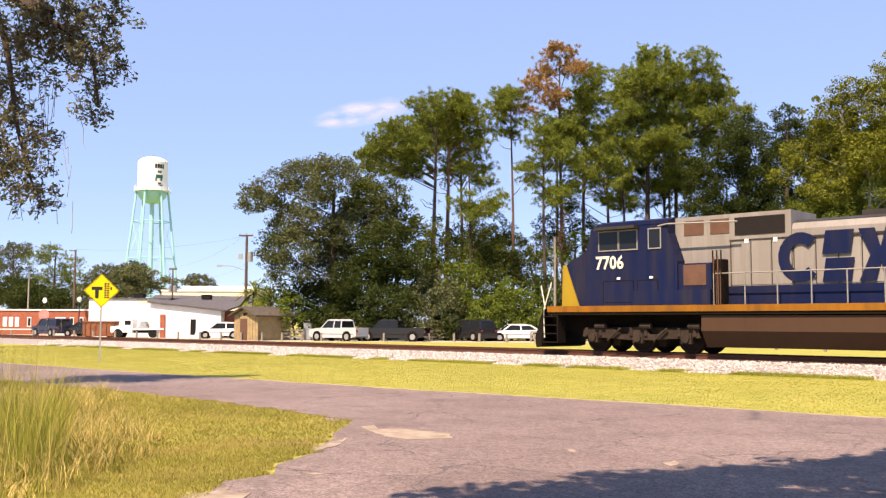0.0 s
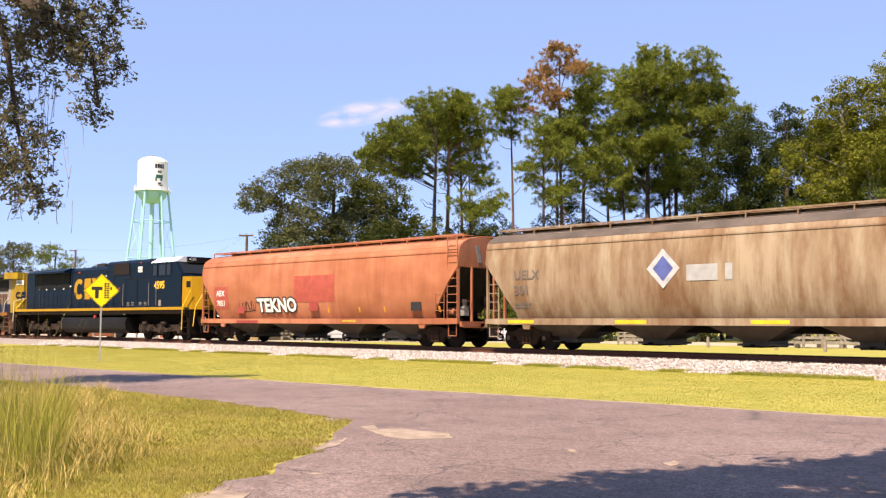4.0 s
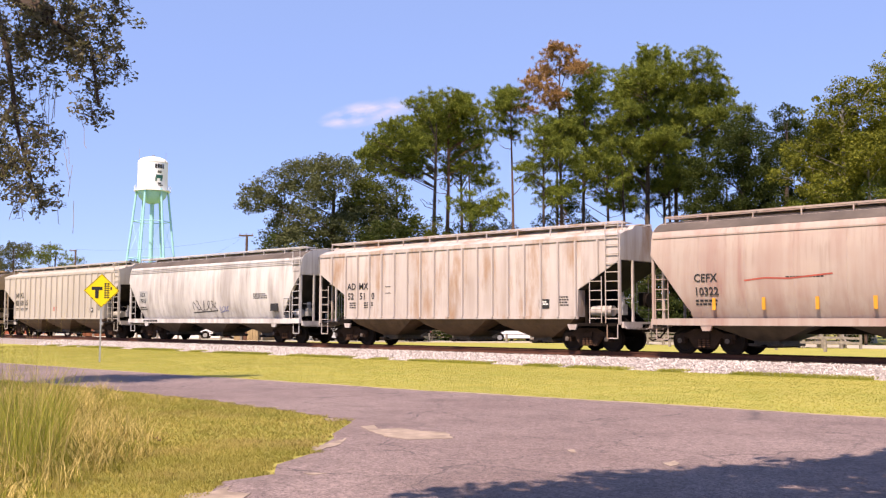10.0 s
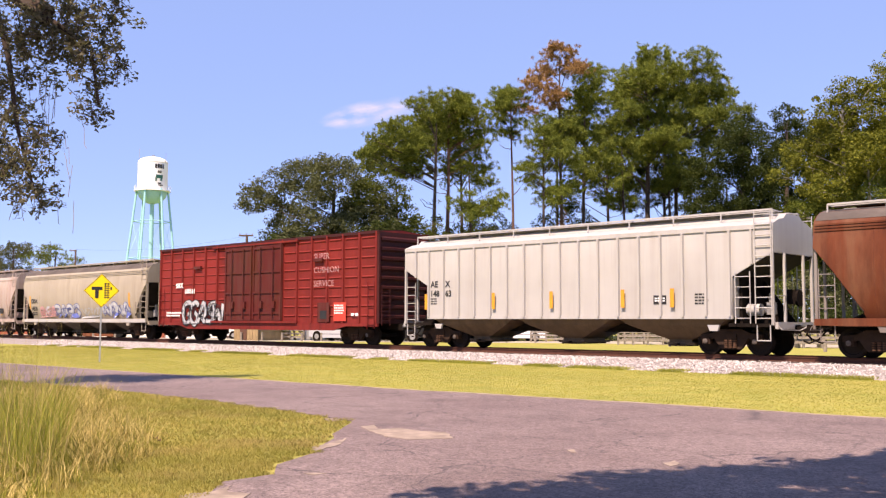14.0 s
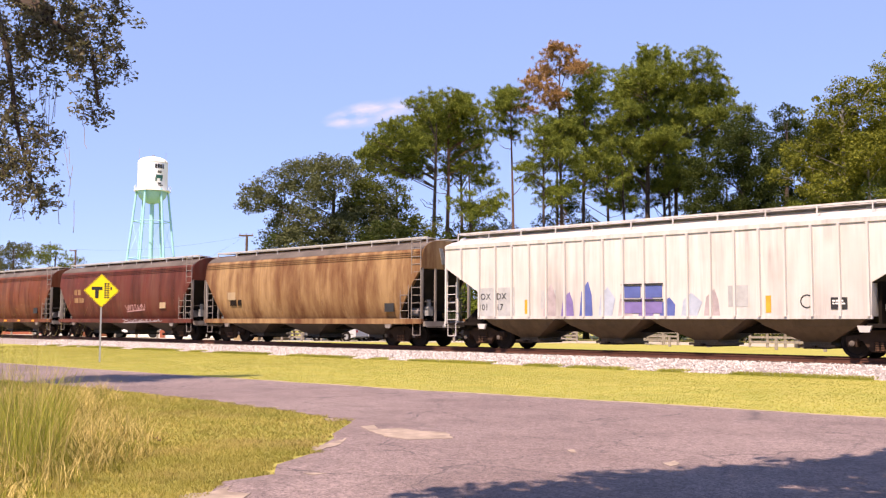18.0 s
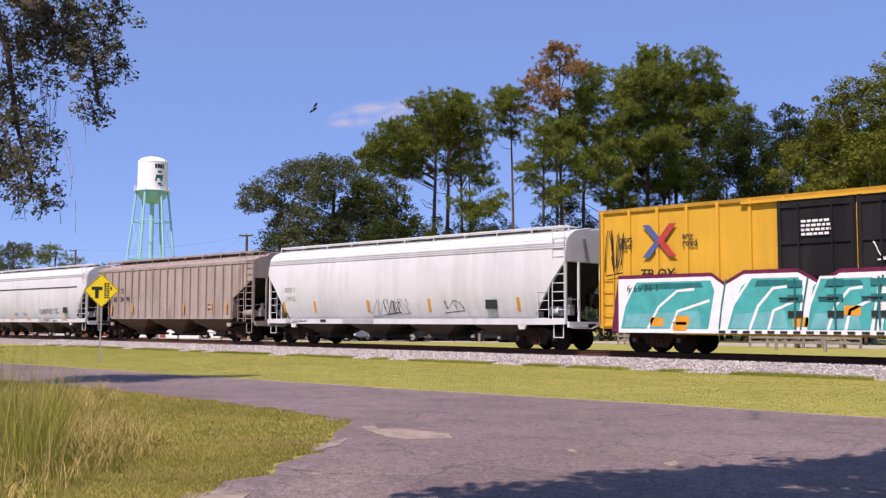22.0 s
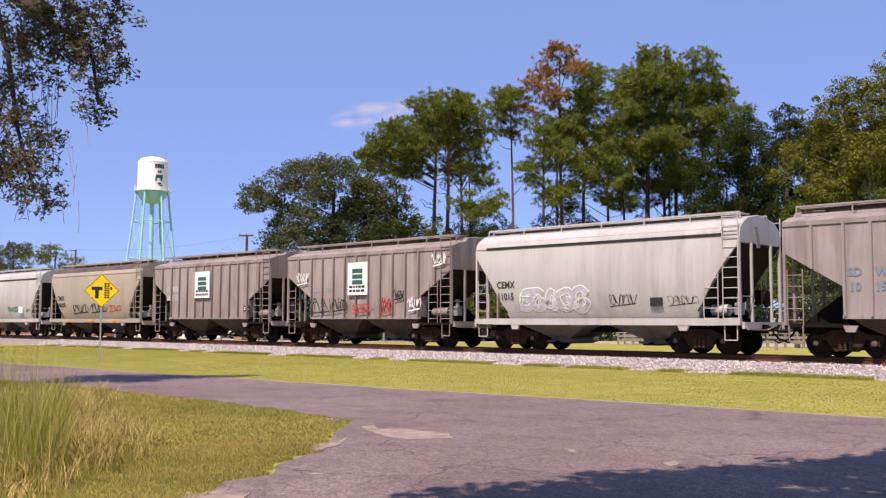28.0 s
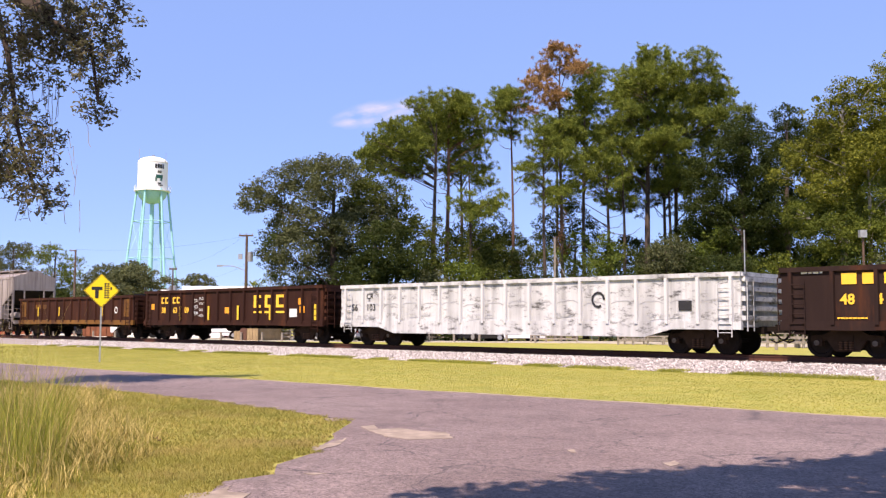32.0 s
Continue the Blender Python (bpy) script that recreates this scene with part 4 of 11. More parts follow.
part("side_box", Shape().box(7.35, 8.6, -1.42, 1.42, 1.67, 3.1), P_lblue, c)
part("vent_panel", Shape().box(7.55, 8.4, -1.435, -1.42, 2.35, 3.05), M_brownvent, c)
part("battery_box", Shape().box(5.6, 8.6, -1.54, -1.43, 1.69, 2.2), P_lblue, c)
# hood
part("equipment_cabin", Shape().box(7.0, 11.2, -0.98, 0.98, 1.67, 4.74), P_lgrey, c)
for a, b in ((7.35, 8.1), (8.35, 9.05)):
    part("vent_opening", Shape().box(a, b, -1.0, -0.97, 4.1, 4.6), M_brownvent, c)
part("vent_screen", Shape().box(9.25, 11.0, -1.0, -0.97, 4.0, 4.6), M_darkmesh, c, "dark brown air-intake screen")
hood = Shape().loft([[(x, -0.93, 1.67), (x, -0.93, 4.1), (x, -0.8, 4.32), (x, -0.45, 4.42), (x, 0.45, 4.42), (x, 0.8, 4.32), (x, 0.93, 4.1), (x, 0.93, 1.67)] for x in (11.2, 21.1)])
part("hood", hood, P_lgrey, c)
part("hood_roof", Shape().loft([[(x, -0.82, 4.325), (x, -0.45, 4.435), (x, 0.45, 4.435), (x, 0.82, 4.325)] for x in (11.2, 16.4)]), P_soot, c)
part("exhaust_stack", Shape().box(13.2, 14.2, -0.3, 0.3, 4.4, 4.62), P_soot, c)
for o in (-1, 1):
    part("blue_band", Shape().box(7.36, 21.1, o * 0.99 - 0.012, o * 0.99 + 0.012, 1.68, 2.3), P_lblue, c)
for k in range(11):
    x = 9.1 + k * 0.72
    part("hood_door", Shape().box(x, x + 0.66, -0.945 - (0.05 if x < 10.6 else 0), -0.93, 2.34, 3.75), P_lgrey, c)
for x in (9.6, 10.6, 15.6, 16.6):
    part("warning_decal", Shape().box(x, x + 0.14, -1.012, -0.9, 3.72, 3.86), M_white, c)
emblem(c, 10.75, 14.65, 2.36, 3.98, -1.0, P_lblue)
wing = Shape().prism([(-1.5, 4.28), (-1.5, 4.5), (-0.7, 4.62), (0.7, 4.62), (1.5, 4.5), (1.5, 4.28), (0.9, 4.2), (-0.9, 4.2)], 16.3, 21.0, "x")
part("radiator_wing", wing, P_soot, c, "sooty grey overhanging radiator")
part("radiator_screen", Shape().box(17.4, 20.6, -0.99, -0.93, 3.3, 4.1), M_darkmesh, c)
for k in range(7):
    x = 16.95 + k * 0.52
    part("louvre_panel", Shape().box(x, x + 0.36, -0.98, -0.93, 2.36, 3.08), M_brownvent, c)
rear = Shape().prism([(21.05, -0.95), (21.95, -0.95), (22.35, -0.55), (22.35, 0.55), (21.95, 0.95), (21.05, 0.95)], 1.67, 4.55, "z")
part("hood_end", rear, P_lyel, c, "grimy yellow hood end")
part("end_overhang", Shape().prism([(21.0, -1.45), (21.7, -1.45), (22.3, -1.0), (22.3, 1.0), (21.7, 1.45), (21.0, 1.45)], 4.15, 4.62, "z"), P_lyel, c)
part("number_board", Shape().prism([(21.98, -0.97), (22.38, -0.57), (22.36, -0.55), (21.96, -0.95)], 3.72, 4.05, "z"), M_white, c)
lettering(c, "7706", 21.99, -0.985, 3.78, 0.28, M_ink, "road_number", 0.85, face=(90, 0, 45))
part("rear_headlight", Shape().box(22.35, 22.44, -0.18, 0.18, 3.7, 4.5).rod((22.42, 0, 4.3), (22.47, 0, 4.3), 0.1, 10).rod((22.42, 0, 4.05), (22.47, 0, 4.05), 0.1, 10), M_lens, c)
for k in range(3):
    part("grab_iron", Shape().rod((22.0, -0.98, 2.1 + k * 0.4), (22.36, -0.6, 2.1 + k * 0.4), 0.02, 5), P_lyel, c)
emblem(c, 0, 1.15, 0, 0.5, 0, P_lblue, "rear_emblem")
for o in c.children:
    if o.name.startswith("rear_emblem"):
        o.matrix_basis = pose(21.97, -0.97, 2.7, 0, 0, 45)
# cab doors, seams and clutter low on the cab side
for a, b, z0, z1 in ((4.3, 5.6, 1.8, 2.55), (5.75, 6.6, 1.8, 2.55)):
    part("cab_hatch", Shape().box(a, b, -1.513, -1.49, z0, z1), P_lblue, cab)
    part("hatch_edge", Shape().box(a, b, -1.516, -1.49, z1, z1 + 0.03).box(a, a + 0.03, -1.516, -1.49, z0, z1).box(b - 0.03, b, -1.516, -1.49, z0, z1), M_under, cab)
part("cab_door", Shape().box(6.75, 7.25, -1.513, -1.49, 1.75, 3.6), P_lblue, cab)
for x in (4.9, 6.25):
    part("marker_decal", Shape().box(x, x + 0.14, -1.522, -1.49, 2.62, 2.7), M_white, cab)
part("hand_grab", Shape().pipe([(6.6, -1.5, 4.45), (7.0, -1.56, 4.5), (9.6, -1.5, 4.42)], 0.03), M_hand, c)
part("equipment_rack", Shape().box(8.62, 9.0, -1.4, -1.0, 1.68, 3.2), M_under, c, "dark sooty piping rack")
for k in range(9):
    part("pipe", Shape().rod((8.66 + 0.04 * k, -1.43 - 0.02 * (k % 3), 1.7), (8.66 + 0.04 * k, -1.43 - 0.02 * (k % 3), 3.5 - 0.22 * (k % 4)), 0.025, 5), M_brownvent if k % 2 else M_under, c)
for k in range(12):
    x = 9.08 + k * 0.72
    part("door_seam", Shape().box(x, x + 0.035, -1.003 if x < 11.2 else -0.953, -0.92, 2.32, 3.78), P_soot, c)
part("eave_strip", Shape().box(9.05, 16.3, -0.99, -0.9, 3.8, 3.86), P_soot, c)
# tank and running gear
part("fuel_tank", Shape().prism([(-1.42, 1.32), (-1.45, 0.8), (-1.05, 0.25), (1.05, 0.25), (1.45, 0.8), (1.42, 1.32)], 8.2, 15.7, "x"), P_tank, c, "brown dust-covered fuel tank")
loco_gear(c, (5.55, 18.5), 1.93)
handrail(c, 8.7, 20.9, -1.46, 1.67, 2.72, 12, M_hand)
handrail(c, 8.7, 20.9, 1.46, 1.67, 2.72, 8, M_hand)
steps(c, 1.5, 2.2, -1.5, -1.0, 0.3, 1.6, 4, M_under)
steps(c, 21.35, 22.15, -1.5, -1.0, 0.3, 1.6, 4, M_brownvent)
part("front_railing", Shape().pipe([(1.55, -1.45, 0.5), (1.5, -1.45, 1.5), (1.9, -1.45, 2.6)], 0.025).pipe([(1.4, -1.2, 1.6), (1.2, -1.2, 2.5)], 0.025), M_cream, c)
part("rear_railing", Shape().pipe([(21.2, -1.5, 1.4), (21.4, -1.5, 2.4), (21.9, -1.45, 2.7)], 0.025).pipe([(22.2, -1.2, 0.6), (22.3, -1.2, 2.5), (22.4, -0.6, 2.7), (22.4, 0.9, 2.7)], 0.025), M_cream, c)
nose_pilot(c, 1.4, -1, M_under)
nose_pilot(c, 22.1, 1, M_brownvent)

# trailing unit, running long hood first: navy with golden stripe
q2 = -2.11
c = new_car("diesel_locomotive", q2, "navy blue diesel locomotive with golden stripe and nose", "locomotive")
CARS["l2"] = c
part("frame", Shape().box(0.75, 23.2, -1.5, 1.5, 1.5, 1.72).box(0.6, 23.4, -0.5, 0.5, 0.75, 1.5), M_under, c)
for o in (-1, 1):
    part("side_stripe", Shape().box(0.7, 23.1, o * 1.5 - 0.03, o * 1.5 + 0.03, 1.73, 1.89), P_gold2, c, "golden yellow sill stripe")
part("walkway", Shape().box(0.75, 23.1, -1.46, 1.46, 1.72, 1.86), P_soot, c)
hood = Shape().loft([[(x, -0.95, 1.86), (x, -0.95, 4.4), (x, -0.75, 4.6), (x, 0.75, 4.6), (x, 0.95, 4.4), (x, 0.95, 1.86)] for x in (1.15, 13.1)])
part("hood", hood, P_navy, c)
part("hood_end", Shape().box(0.98, 1.15, -0.9, 0.9, 1.86, 4.3), P_gold2, c, "golden yellow hood end")
part("upper_cabin", Shape().loft([[(x, -0.98, 1.86), (x, -0.98, 4.66), (x, -0.8, 4.84), (x, 0.8, 4.84), (x, 0.98, 4.66), (x, 0.98, 1.86)] for x in (13.1, 19.4)]), P_navy, c)
part("equipment_box", Shape().box(16.2, 19.4, -1.42, 1.42, 1.86, 3.65), P_navy, c)
for a, b in ((16.4, 17.7), (17.85, 19.2)):
    d = part("box_door", Shape().box(a, b, -1.435, -1.42, 2.35, 3.5), P_navy, c)
    sl = Shape()
    for k in range(3):
        for xx in (a + 0.15, a + 0.7):
            sl.box(xx, xx + 0.28, -1.445, -1.42, 2.02 + k * 0.08, 2.05 + k * 0.08)
    part("louvres", sl, M_hand, d)
wing = Shape().prism([(-1.5, 4.3), (-1.5, 4.42), (-1.0, 4.62), (1.0, 4.62), (1.5, 4.42), (1.5, 4.3)], 2.6, 8.1, "x")
part("radiator_wing", wing, P_navy, c, "blue overhanging radiator wing")
part("radiator_screen", Shape().box(2.85, 7.95, -1.0, -0.94, 3.3, 4.28), M_black, c)
for k in range(4):
    part("screen_divider", Shape().box(3.9 + k * 1.05, 3.96 + k * 1.05, -1.02, -0.94, 3.3, 4.28), P_navy, c)
part("intake_screen", Shape().box(14.05, 15.95, -1.02, -0.97, 3.95, 4.68), M_darkmesh, c)
for k in range(8):
    x = 2.9 + k * 0.66
    part("hood_door", Shape().box(x, x + 0.6, -0.965, -0.95, 1.95, 3.2), P_navy, c)
for k in range(5):
    x = 8.5 + k * 0.92
    part("hood_door", Shape().box(x, x + 0.86, -0.962, -0.95, 2.0, 4.15), P_navy, c)
emblem(c, 8.6, 12.3, 2.5, 3.86, -0.965, P_gold2)
part("exhaust_stack", Shape().box(10.5, 11.5, -0.35, 0.35, 4.58, 4.85), P_soot, c)
for x, z in ((3.2, 3.25), (8.0, 3.35), (4.4, 3.2), (5.6, 3.2), (7.0, 3.2), (12.9, 3.9), (13.7, 3.2), (15.3, 4.1)):
    part("warning_decal", Shape().box(x, x + 0.12, -0.985, -0.94, z, z + 0.1), M_white, c)
part("white_panel", Shape().box(17.0, 17.5, -1.0, -0.97, 4.05, 4.4), M_white, c)
cab = part("cab", Shape().prism([(19.35, 1.86), (19.35, 4.5), (22.1, 4.5), (22.75, 3.72), (22.75, 1.86)], -1.5, 1.5), P_navy, c)
part("cab_roof", Shape().loft([[(x, -1.5, 4.5), (x, -1.05, 4.8), (x, 1.05, 4.8), (x, 1.5, 4.5)] for x in (19.35, 22.15)]), M_roofwhite, cab, "white cab roof")
part("windscreen", Shape().prism([(22.14, 4.46), (22.72, 3.8), (22.74, 3.82), (22.16, 4.48)], -1.3, 1.3), M_glass, cab)
part("number_board", Shape().box(22.1, 22.3, -0.8, 0.8, 4.52, 4.8), M_under, cab)
lettering(c, "4595", 22.31, -0.75, 4.58, 0.24, M_white, "road_number", face=(90, 0, 90))
for a, b in ((19.65, 20.1), (20.3, 21.05), (21.15, 21.6)):
    w = part("side_window", Shape().box(a, b, -1.512, -1.49, 3.75, 4.38), M_glass, cab)
    part("window_frame", Shape().box(a - 0.04, a, -1.53, -1.49, 3.7, 4.42).box(b, b + 0.04, -1.53, -1.49, 3.7, 4.42).box(a, b, -1.53, -1.49, 4.38, 4.42).box(a, b, -1.53, -1.49, 3.7, 3.75), P_navy, w)
lettering(c, "4595", 19.82, -1.515, 2.98, 0.6, M_gold, "road_number", 0.98, bold=0.015)
part("instruction_plate", Shape().box(20.35, 20.6, -1.512, -1.49, 1.95, 2.3), M_hand, c)
nose = Shape().prism([(22.75, -1.42), (23.2, -1.1), (23.55, -0.6), (23.55, 0.6), (23.2, 1.1), (22.75, 1.42)], 1.75, 3.62, "z")
part("nose", nose, P_gold2, c, "golden yellow cab nose with a door")
part("nose_top", Shape().prism([(22.75, -1.38), (23.2, -1.05), (23.5, -0.55), (23.5, 0.55), (23.2, 1.05), (22.75, 1.38)], 3.62, 3.72, "z"), P_navy, c)
part("nose_door", Shape().box(23.54, 23.58, -0.35, 0.35, 1.95, 3.5), P_gold2, c)
part("nose_window", Shape().box(23.57, 23.59, -0.17, 0.17, 2.95, 3.3), M_glass, c)
part("nose_emblem", Shape().rod((23.56, 0.0, 2.6), (23.59, 0.0, 2.6), 0.28, 14), P_navy, c)
for x in (2.55, 8.25, 13.1, 14.0, 16.1, 19.36):
    part("panel_seam", Shape().box(x - 0.018, x + 0.018, -1.0 if x > 13 else -0.972, -0.93, 1.9, 4.3), M_black, c)
for x in (16.35, 17.78, 19.25):
    part("panel_seam", Shape().box(x - 0.015, x + 0.015, -1.44, -1.4, 2.0, 3.6), M_black, c)
part("panel_seam", Shape().box(16.2, 19.35, -1.43, -1.41, 3.6, 3.66), M_black, c)
part("drip_edge", Shape().box(13.15, 19.3, -1.0, -0.95, 4.2, 4.24), M_black, c)
for x, z in ((13.3, 3.6), (14.6, 3.1), (17.2, 4.6), (18.6, 4.6), (9.2, 4.25)):
    part("warning_decal", Shape().box(x, x + 0.2, -1.0, -0.95, z, z + 0.07), M_red, c)
for x in (16.25, 19.3, 20.15):
    part("door_grab", Shape().pipe([(x, -1.5, 2.0), (x, -1.56, 2.05), (x, -1.56, 3.3), (x, -1.5, 3.35)], 0.015, 4), M_hand, c)
part("cab_door", Shape().box(19.42, 20.14, -1.508, -1.49, 1.92, 4.44), P_navy, cab)
part("nose_light", Shape().box(23.545, 23.6, -0.5, -0.34, 3.1, 3.4).box(23.545, 23.6, 0.34, 0.5, 3.1, 3.4), M_lens, c)
part("door_frame", Shape().box(23.555, 23.585, -0.4, -0.35, 1.9, 3.54).box(23.555, 23.585, 0.35, 0.4, 1.9, 3.54).box(23.555, 23.585, -0.4, 0.4, 3.5, 3.55), M_under, c)
part("nose_vent", Shape().prism([(22.95, -1.29), (23.15, -1.147), (23.14, -1.13), (22.94, -1.27)], 3.0, 3.35, "z"), M_black, c)
part("side_hinge", Shape().prism([(23.25, -1.045), (23.45, -0.755), (23.44, -0.73), (23.24, -1.02)], 2.2, 3.4, "z"), P_gold2, c)
for y in (-0.75, -0.55, 0.55, 0.75):
    part("air_hose", Shape().pipe([(23.75, y, 1.3), (24.05, y, 1.1), (24.1, y * 0.95, 0.75), (23.95, y * 0.9, 0.55)], 0.03), M_hand, c)
part("fuel_tank", Shape().prism([(-1.4, 1.3), (-1.5, 1.0), (-1.45, 0.6), (-1.1, 0.32), (1.1, 0.32), (1.45, 0.6), (1.5, 1.0), (1.4, 1.3)], 7.85, 16.5, "x"), P_blacktank, c, "satin black fuel tank", 40)
for a, b in ((7.9, 12.2), (13.3, 16.3)):
    part("air_reservoir", Shape().rod((a, -1.2, 1.55), (b, -1.2, 1.55), 0.17, 12), P_blacktank, c, smooth=40)
for x in (8.0, 13.0, 16.1):
    part("lamp_decal", Shape().box(x, x + 0.18, -1.4, -1.36, 1.45, 1.62), M_white, c)
part("fuel_filler", Shape().rod((12.6, -1.52, 1.35), (12.6, -1.4, 1.35), 0.1, 8), M_red, c)
loco_gear(c, (4.75, 20.1), 2.1)
handrail(c, 1.5, 15.8, -1.46, 1.87, 2.9, 13, P_slate, False)
handrail(c, 1.5, 15.8, 1.46, 1.87, 2.9, 8, M_hand)
part("handrail", Shape().rod((1.5, -1.46, 2.9), (15.8, -1.46, 2.9), 0.015, 5), P_navy, c)
steps(c, 22.95, 23.7, -1.5, -1.0, 0.35, 1.75, 4, M_under)
steps(c, 0.45, 1.1, -1.5, -1.0, 0.35, 1.75, 4, M_under)
part("nose_railing", Shape().pipe([(22.9, -1.5, 0.6), (22.95, -1.5, 1.9), (23.35, -1.25, 2.8)], 0.03).pipe([(23.75, -1.3, 0.8), (23.8, -1.2, 1.9), (24.0, -0.7, 2.85)], 0.03), M_gold, c)
part("end_railing", Shape().pipe([(0.5, -1.4, 0.6), (0.6, -1.4, 2.0), (0.6, -0.6, 2.9), (0.6, 0.9, 2.9)], 0.025), M_gold, c)
part("deck_railing", Shape().pipe([(24.05, -0.9, 1.75), (24.05, -0.9, 2.75), (24.05, 0.9, 2.75), (24.05, 0.9, 1.75)], 0.025), M_gold, c)
nose_pilot(c, 23.4, 1, M_under)
nose_pilot(c, 0.6, -1, M_under)


# ---- markings and graffiti, car by car ----
def patch(car, x0, x1, z0, z1, y, mat, name="paint_patch"):
    n = max(1, round((z1 - z0) / 0.14))
    return part(name, Shape().loft([[(x0, y - 0.004, z), (x1, y - 0.004, z), (x1, y, z), (x0, y, z)] for z in [z0 + (z1 - z0) * k / n for k in range(n + 1)]]), mat, car)


YR = -1.625         # side plane of the smooth cars
YB = -1.535         # sheet between the posts of the ribbed cars
M_redfade = plain("faded red paint patch", (0.42, 0.09, 0.065), 0.6)
M_darkred = plain("dark red paint patch", (0.33, 0.06, 0.05), 0.6)
M_pen = plain("black marker paint", (0.025, 0.025, 0.03), 0.6)
M_redpen = plain("red stencil paint", (0.55, 0.06, 0.04), 0.6)
M_greypatch = plain("grey paint patch", (0.4, 0.4, 0.4), 0.6)
M_lilac = plain("faded lilac spray paint", (0.42, 0.35, 0.36), 0.6, vary=0.4, scale=2)
M_palegreen = plain("faded green spray paint", (0.1, 0.27, 0.17), 0.6)
M_greyink = plain("worn grey stencil paint", (0.14, 0.13, 0.125), 0.6)
M_chalk = plain("white chalk", (0.7, 0.7, 0.68), 0.8)
M_steelblue = plain("faded blue stencil paint", (0.16, 0.24, 0.31), 0.6)
M_tape = plain("amber reflective tape", (0.7, 0.32, 0.04), 0.4)


def text2(car, a, b, x, z, size, y=YR, mat=None, gap=None, stretch=1.0, bold=0.006):
    lettering(car, a, x, y - 0.012, z, size, mat or M_ink, stretch=stretch, bold=bold)
    if b:
        lettering(car, b, x, y - 0.012, z - (gap or size * 1.25), size, mat or M_ink, stretch=stretch, bold=bold)


def plate(car, x, z, y=YR, w=0.6, h=0.38):
    p = part("data_plate", Shape().box(x, x + w, y - 0.014, y + 0.02, z, z + h), M_ink, car)
    bars(p, x + 0.05, y - 0.0145, z + h - 0.13, w - 0.1, 0.05, M_white, 2, "data_lines")


def gothic(car, x, z, y=YR, mat=None):
    bars(car, x, y - 0.004, z, 0.8, 0.07, mat or M_ink, 2)


c = CARS["h1"]
patch(c, 1.3, 2.55, 1.72, 2.92, YR, M_redfade)
text2(c, "AEX", "7051", 1.5, 2.42, 0.42, mat=M_white, stretch=0.95)
patch(c, 8.2, 11.3, 2.02, 3.3, YR - 0.0, M_redfade)
patch(c, 9.4, 10.05, 1.6, 2.02, YR, M_darkred)
for a, b in ((3.35, 4.0),):
    patch(c, a, b, 1.5, 1.85, YR, M_darkred)
lettering(c, "TEKNO", 5.2, YR - 0.012, 1.58, 0.95, M_pen, "graffiti", 1.0, bold=0.1)
lettering(c, "TEKNO", 5.2, YR - 0.02, 1.58, 0.95, M_white, "graffiti", 1.0, bold=0.035)
tag(c, 3.6, 4.95, 1.6, 2.15, YR, M_pen, 12, 0.045, 4)
plate(c, 16.4, 1.56)
patch(c, 3.4, 5.3, 0.99, 1.13, -1.615, M_darkred)
bars(c, 11.9, -1.615, 1.08, 1.0, 0.06, M_yellow, 1)
lettering(c, "TEKNO", 16.6, -1.6, 3.5, 0.42, M_pen, "graffiti", 1.15, bold=-0.006)
for x in (10.7, 12.9, 14.6, 18.0):
    patch(c, x, x + 0.12, 1.5, 1.75, YR, M_tape, "reflector_tape")

c = CARS["h2"]
s = Shape().prism([(8.2, 2.25), (8.85, 2.95), (8.2, 3.65), (7.55, 2.95)], YR - 0.004, YR)
part("emblem", s, M_silver, c)
part("emblem", Shape().prism([(8.2, 2.5), (8.6, 2.95), (8.2, 3.4), (7.8, 2.95)], YR - 0.008, YR), M_blue, c)
bars(c, 9.1, YR, 2.5, 1.7, 0.55, M_greypatch, 1, "emblem")
lettering(c, "UELX", 1.5, YR - 0.012, 2.75, 0.5, M_greyink, stretch=1.05, bold=0.004)
lettering(c, "301", 1.5, YR - 0.012, 2.15, 0.5, M_greyink, stretch=1.05, bold=0.004)
gothic(c, 1.5, 1.75, mat=M_greyink)
for x in (1.2, 6.2, 11.4):
    patch(c, x, x + 1.3, 1.03, 1.16, -1.612, M_yellow, "reflector_tape")

c = CARS["h3"]
patch(c, 1.3, 2.6, 2.2, 3.15, YR, M_greypatch)
bars(c, 1.42, YR - 0.005, 2.78, 1.0, 0.28, M_ink, 1, "worn_mark")
bars(c, 1.42, YR - 0.005, 2.32, 1.0, 0.28, M_ink, 1, "worn_mark")
s = Shape()
stroke(s, [(16.4 + 0.42 * math.cos(radians(k * 20)), 3.08 + 0.42 * math.sin(radians(k * 20))) for k in range(19)], YR - 0.004, 0.035)
part("emblem", s, M_ink, c)
bars(c, 16.1, YR, 3.05, 0.6, 0.06, M_ink, 1)
plate(c, 14.6, 1.93, w=0.45, h=0.27)
tag(c, 2.8, 6.2, 1.36, 2.3, YR, M_pen, 21, 0.05, 5)
tag(c, 7.6, 9.4, 1.6, 2.1, YR, M_pen, 22, 0.045, 4)
tag(c, 10.6, 11.6, 1.15, 1.48, -1.62, M_blue, 23, 0.04, 3)
tag(c, 13.8, 15.8, 1.15, 1.48, -1.62, M_greyfill, 24, 0.04, 5)
tag(c, 1.3, 2.9, 1.1, 1.4, -1.62, M_pen, 25, 0.03, 4)
s = Shape().box(1.9, 16.8, YR + 0.005, YR + 0.08, 3.42, 3.45)
part("seam_line", s, M_ink, c)
reflectors(c, 18.4, -1.615, 1.02, 8, M_orange, 0.35, 0.1)

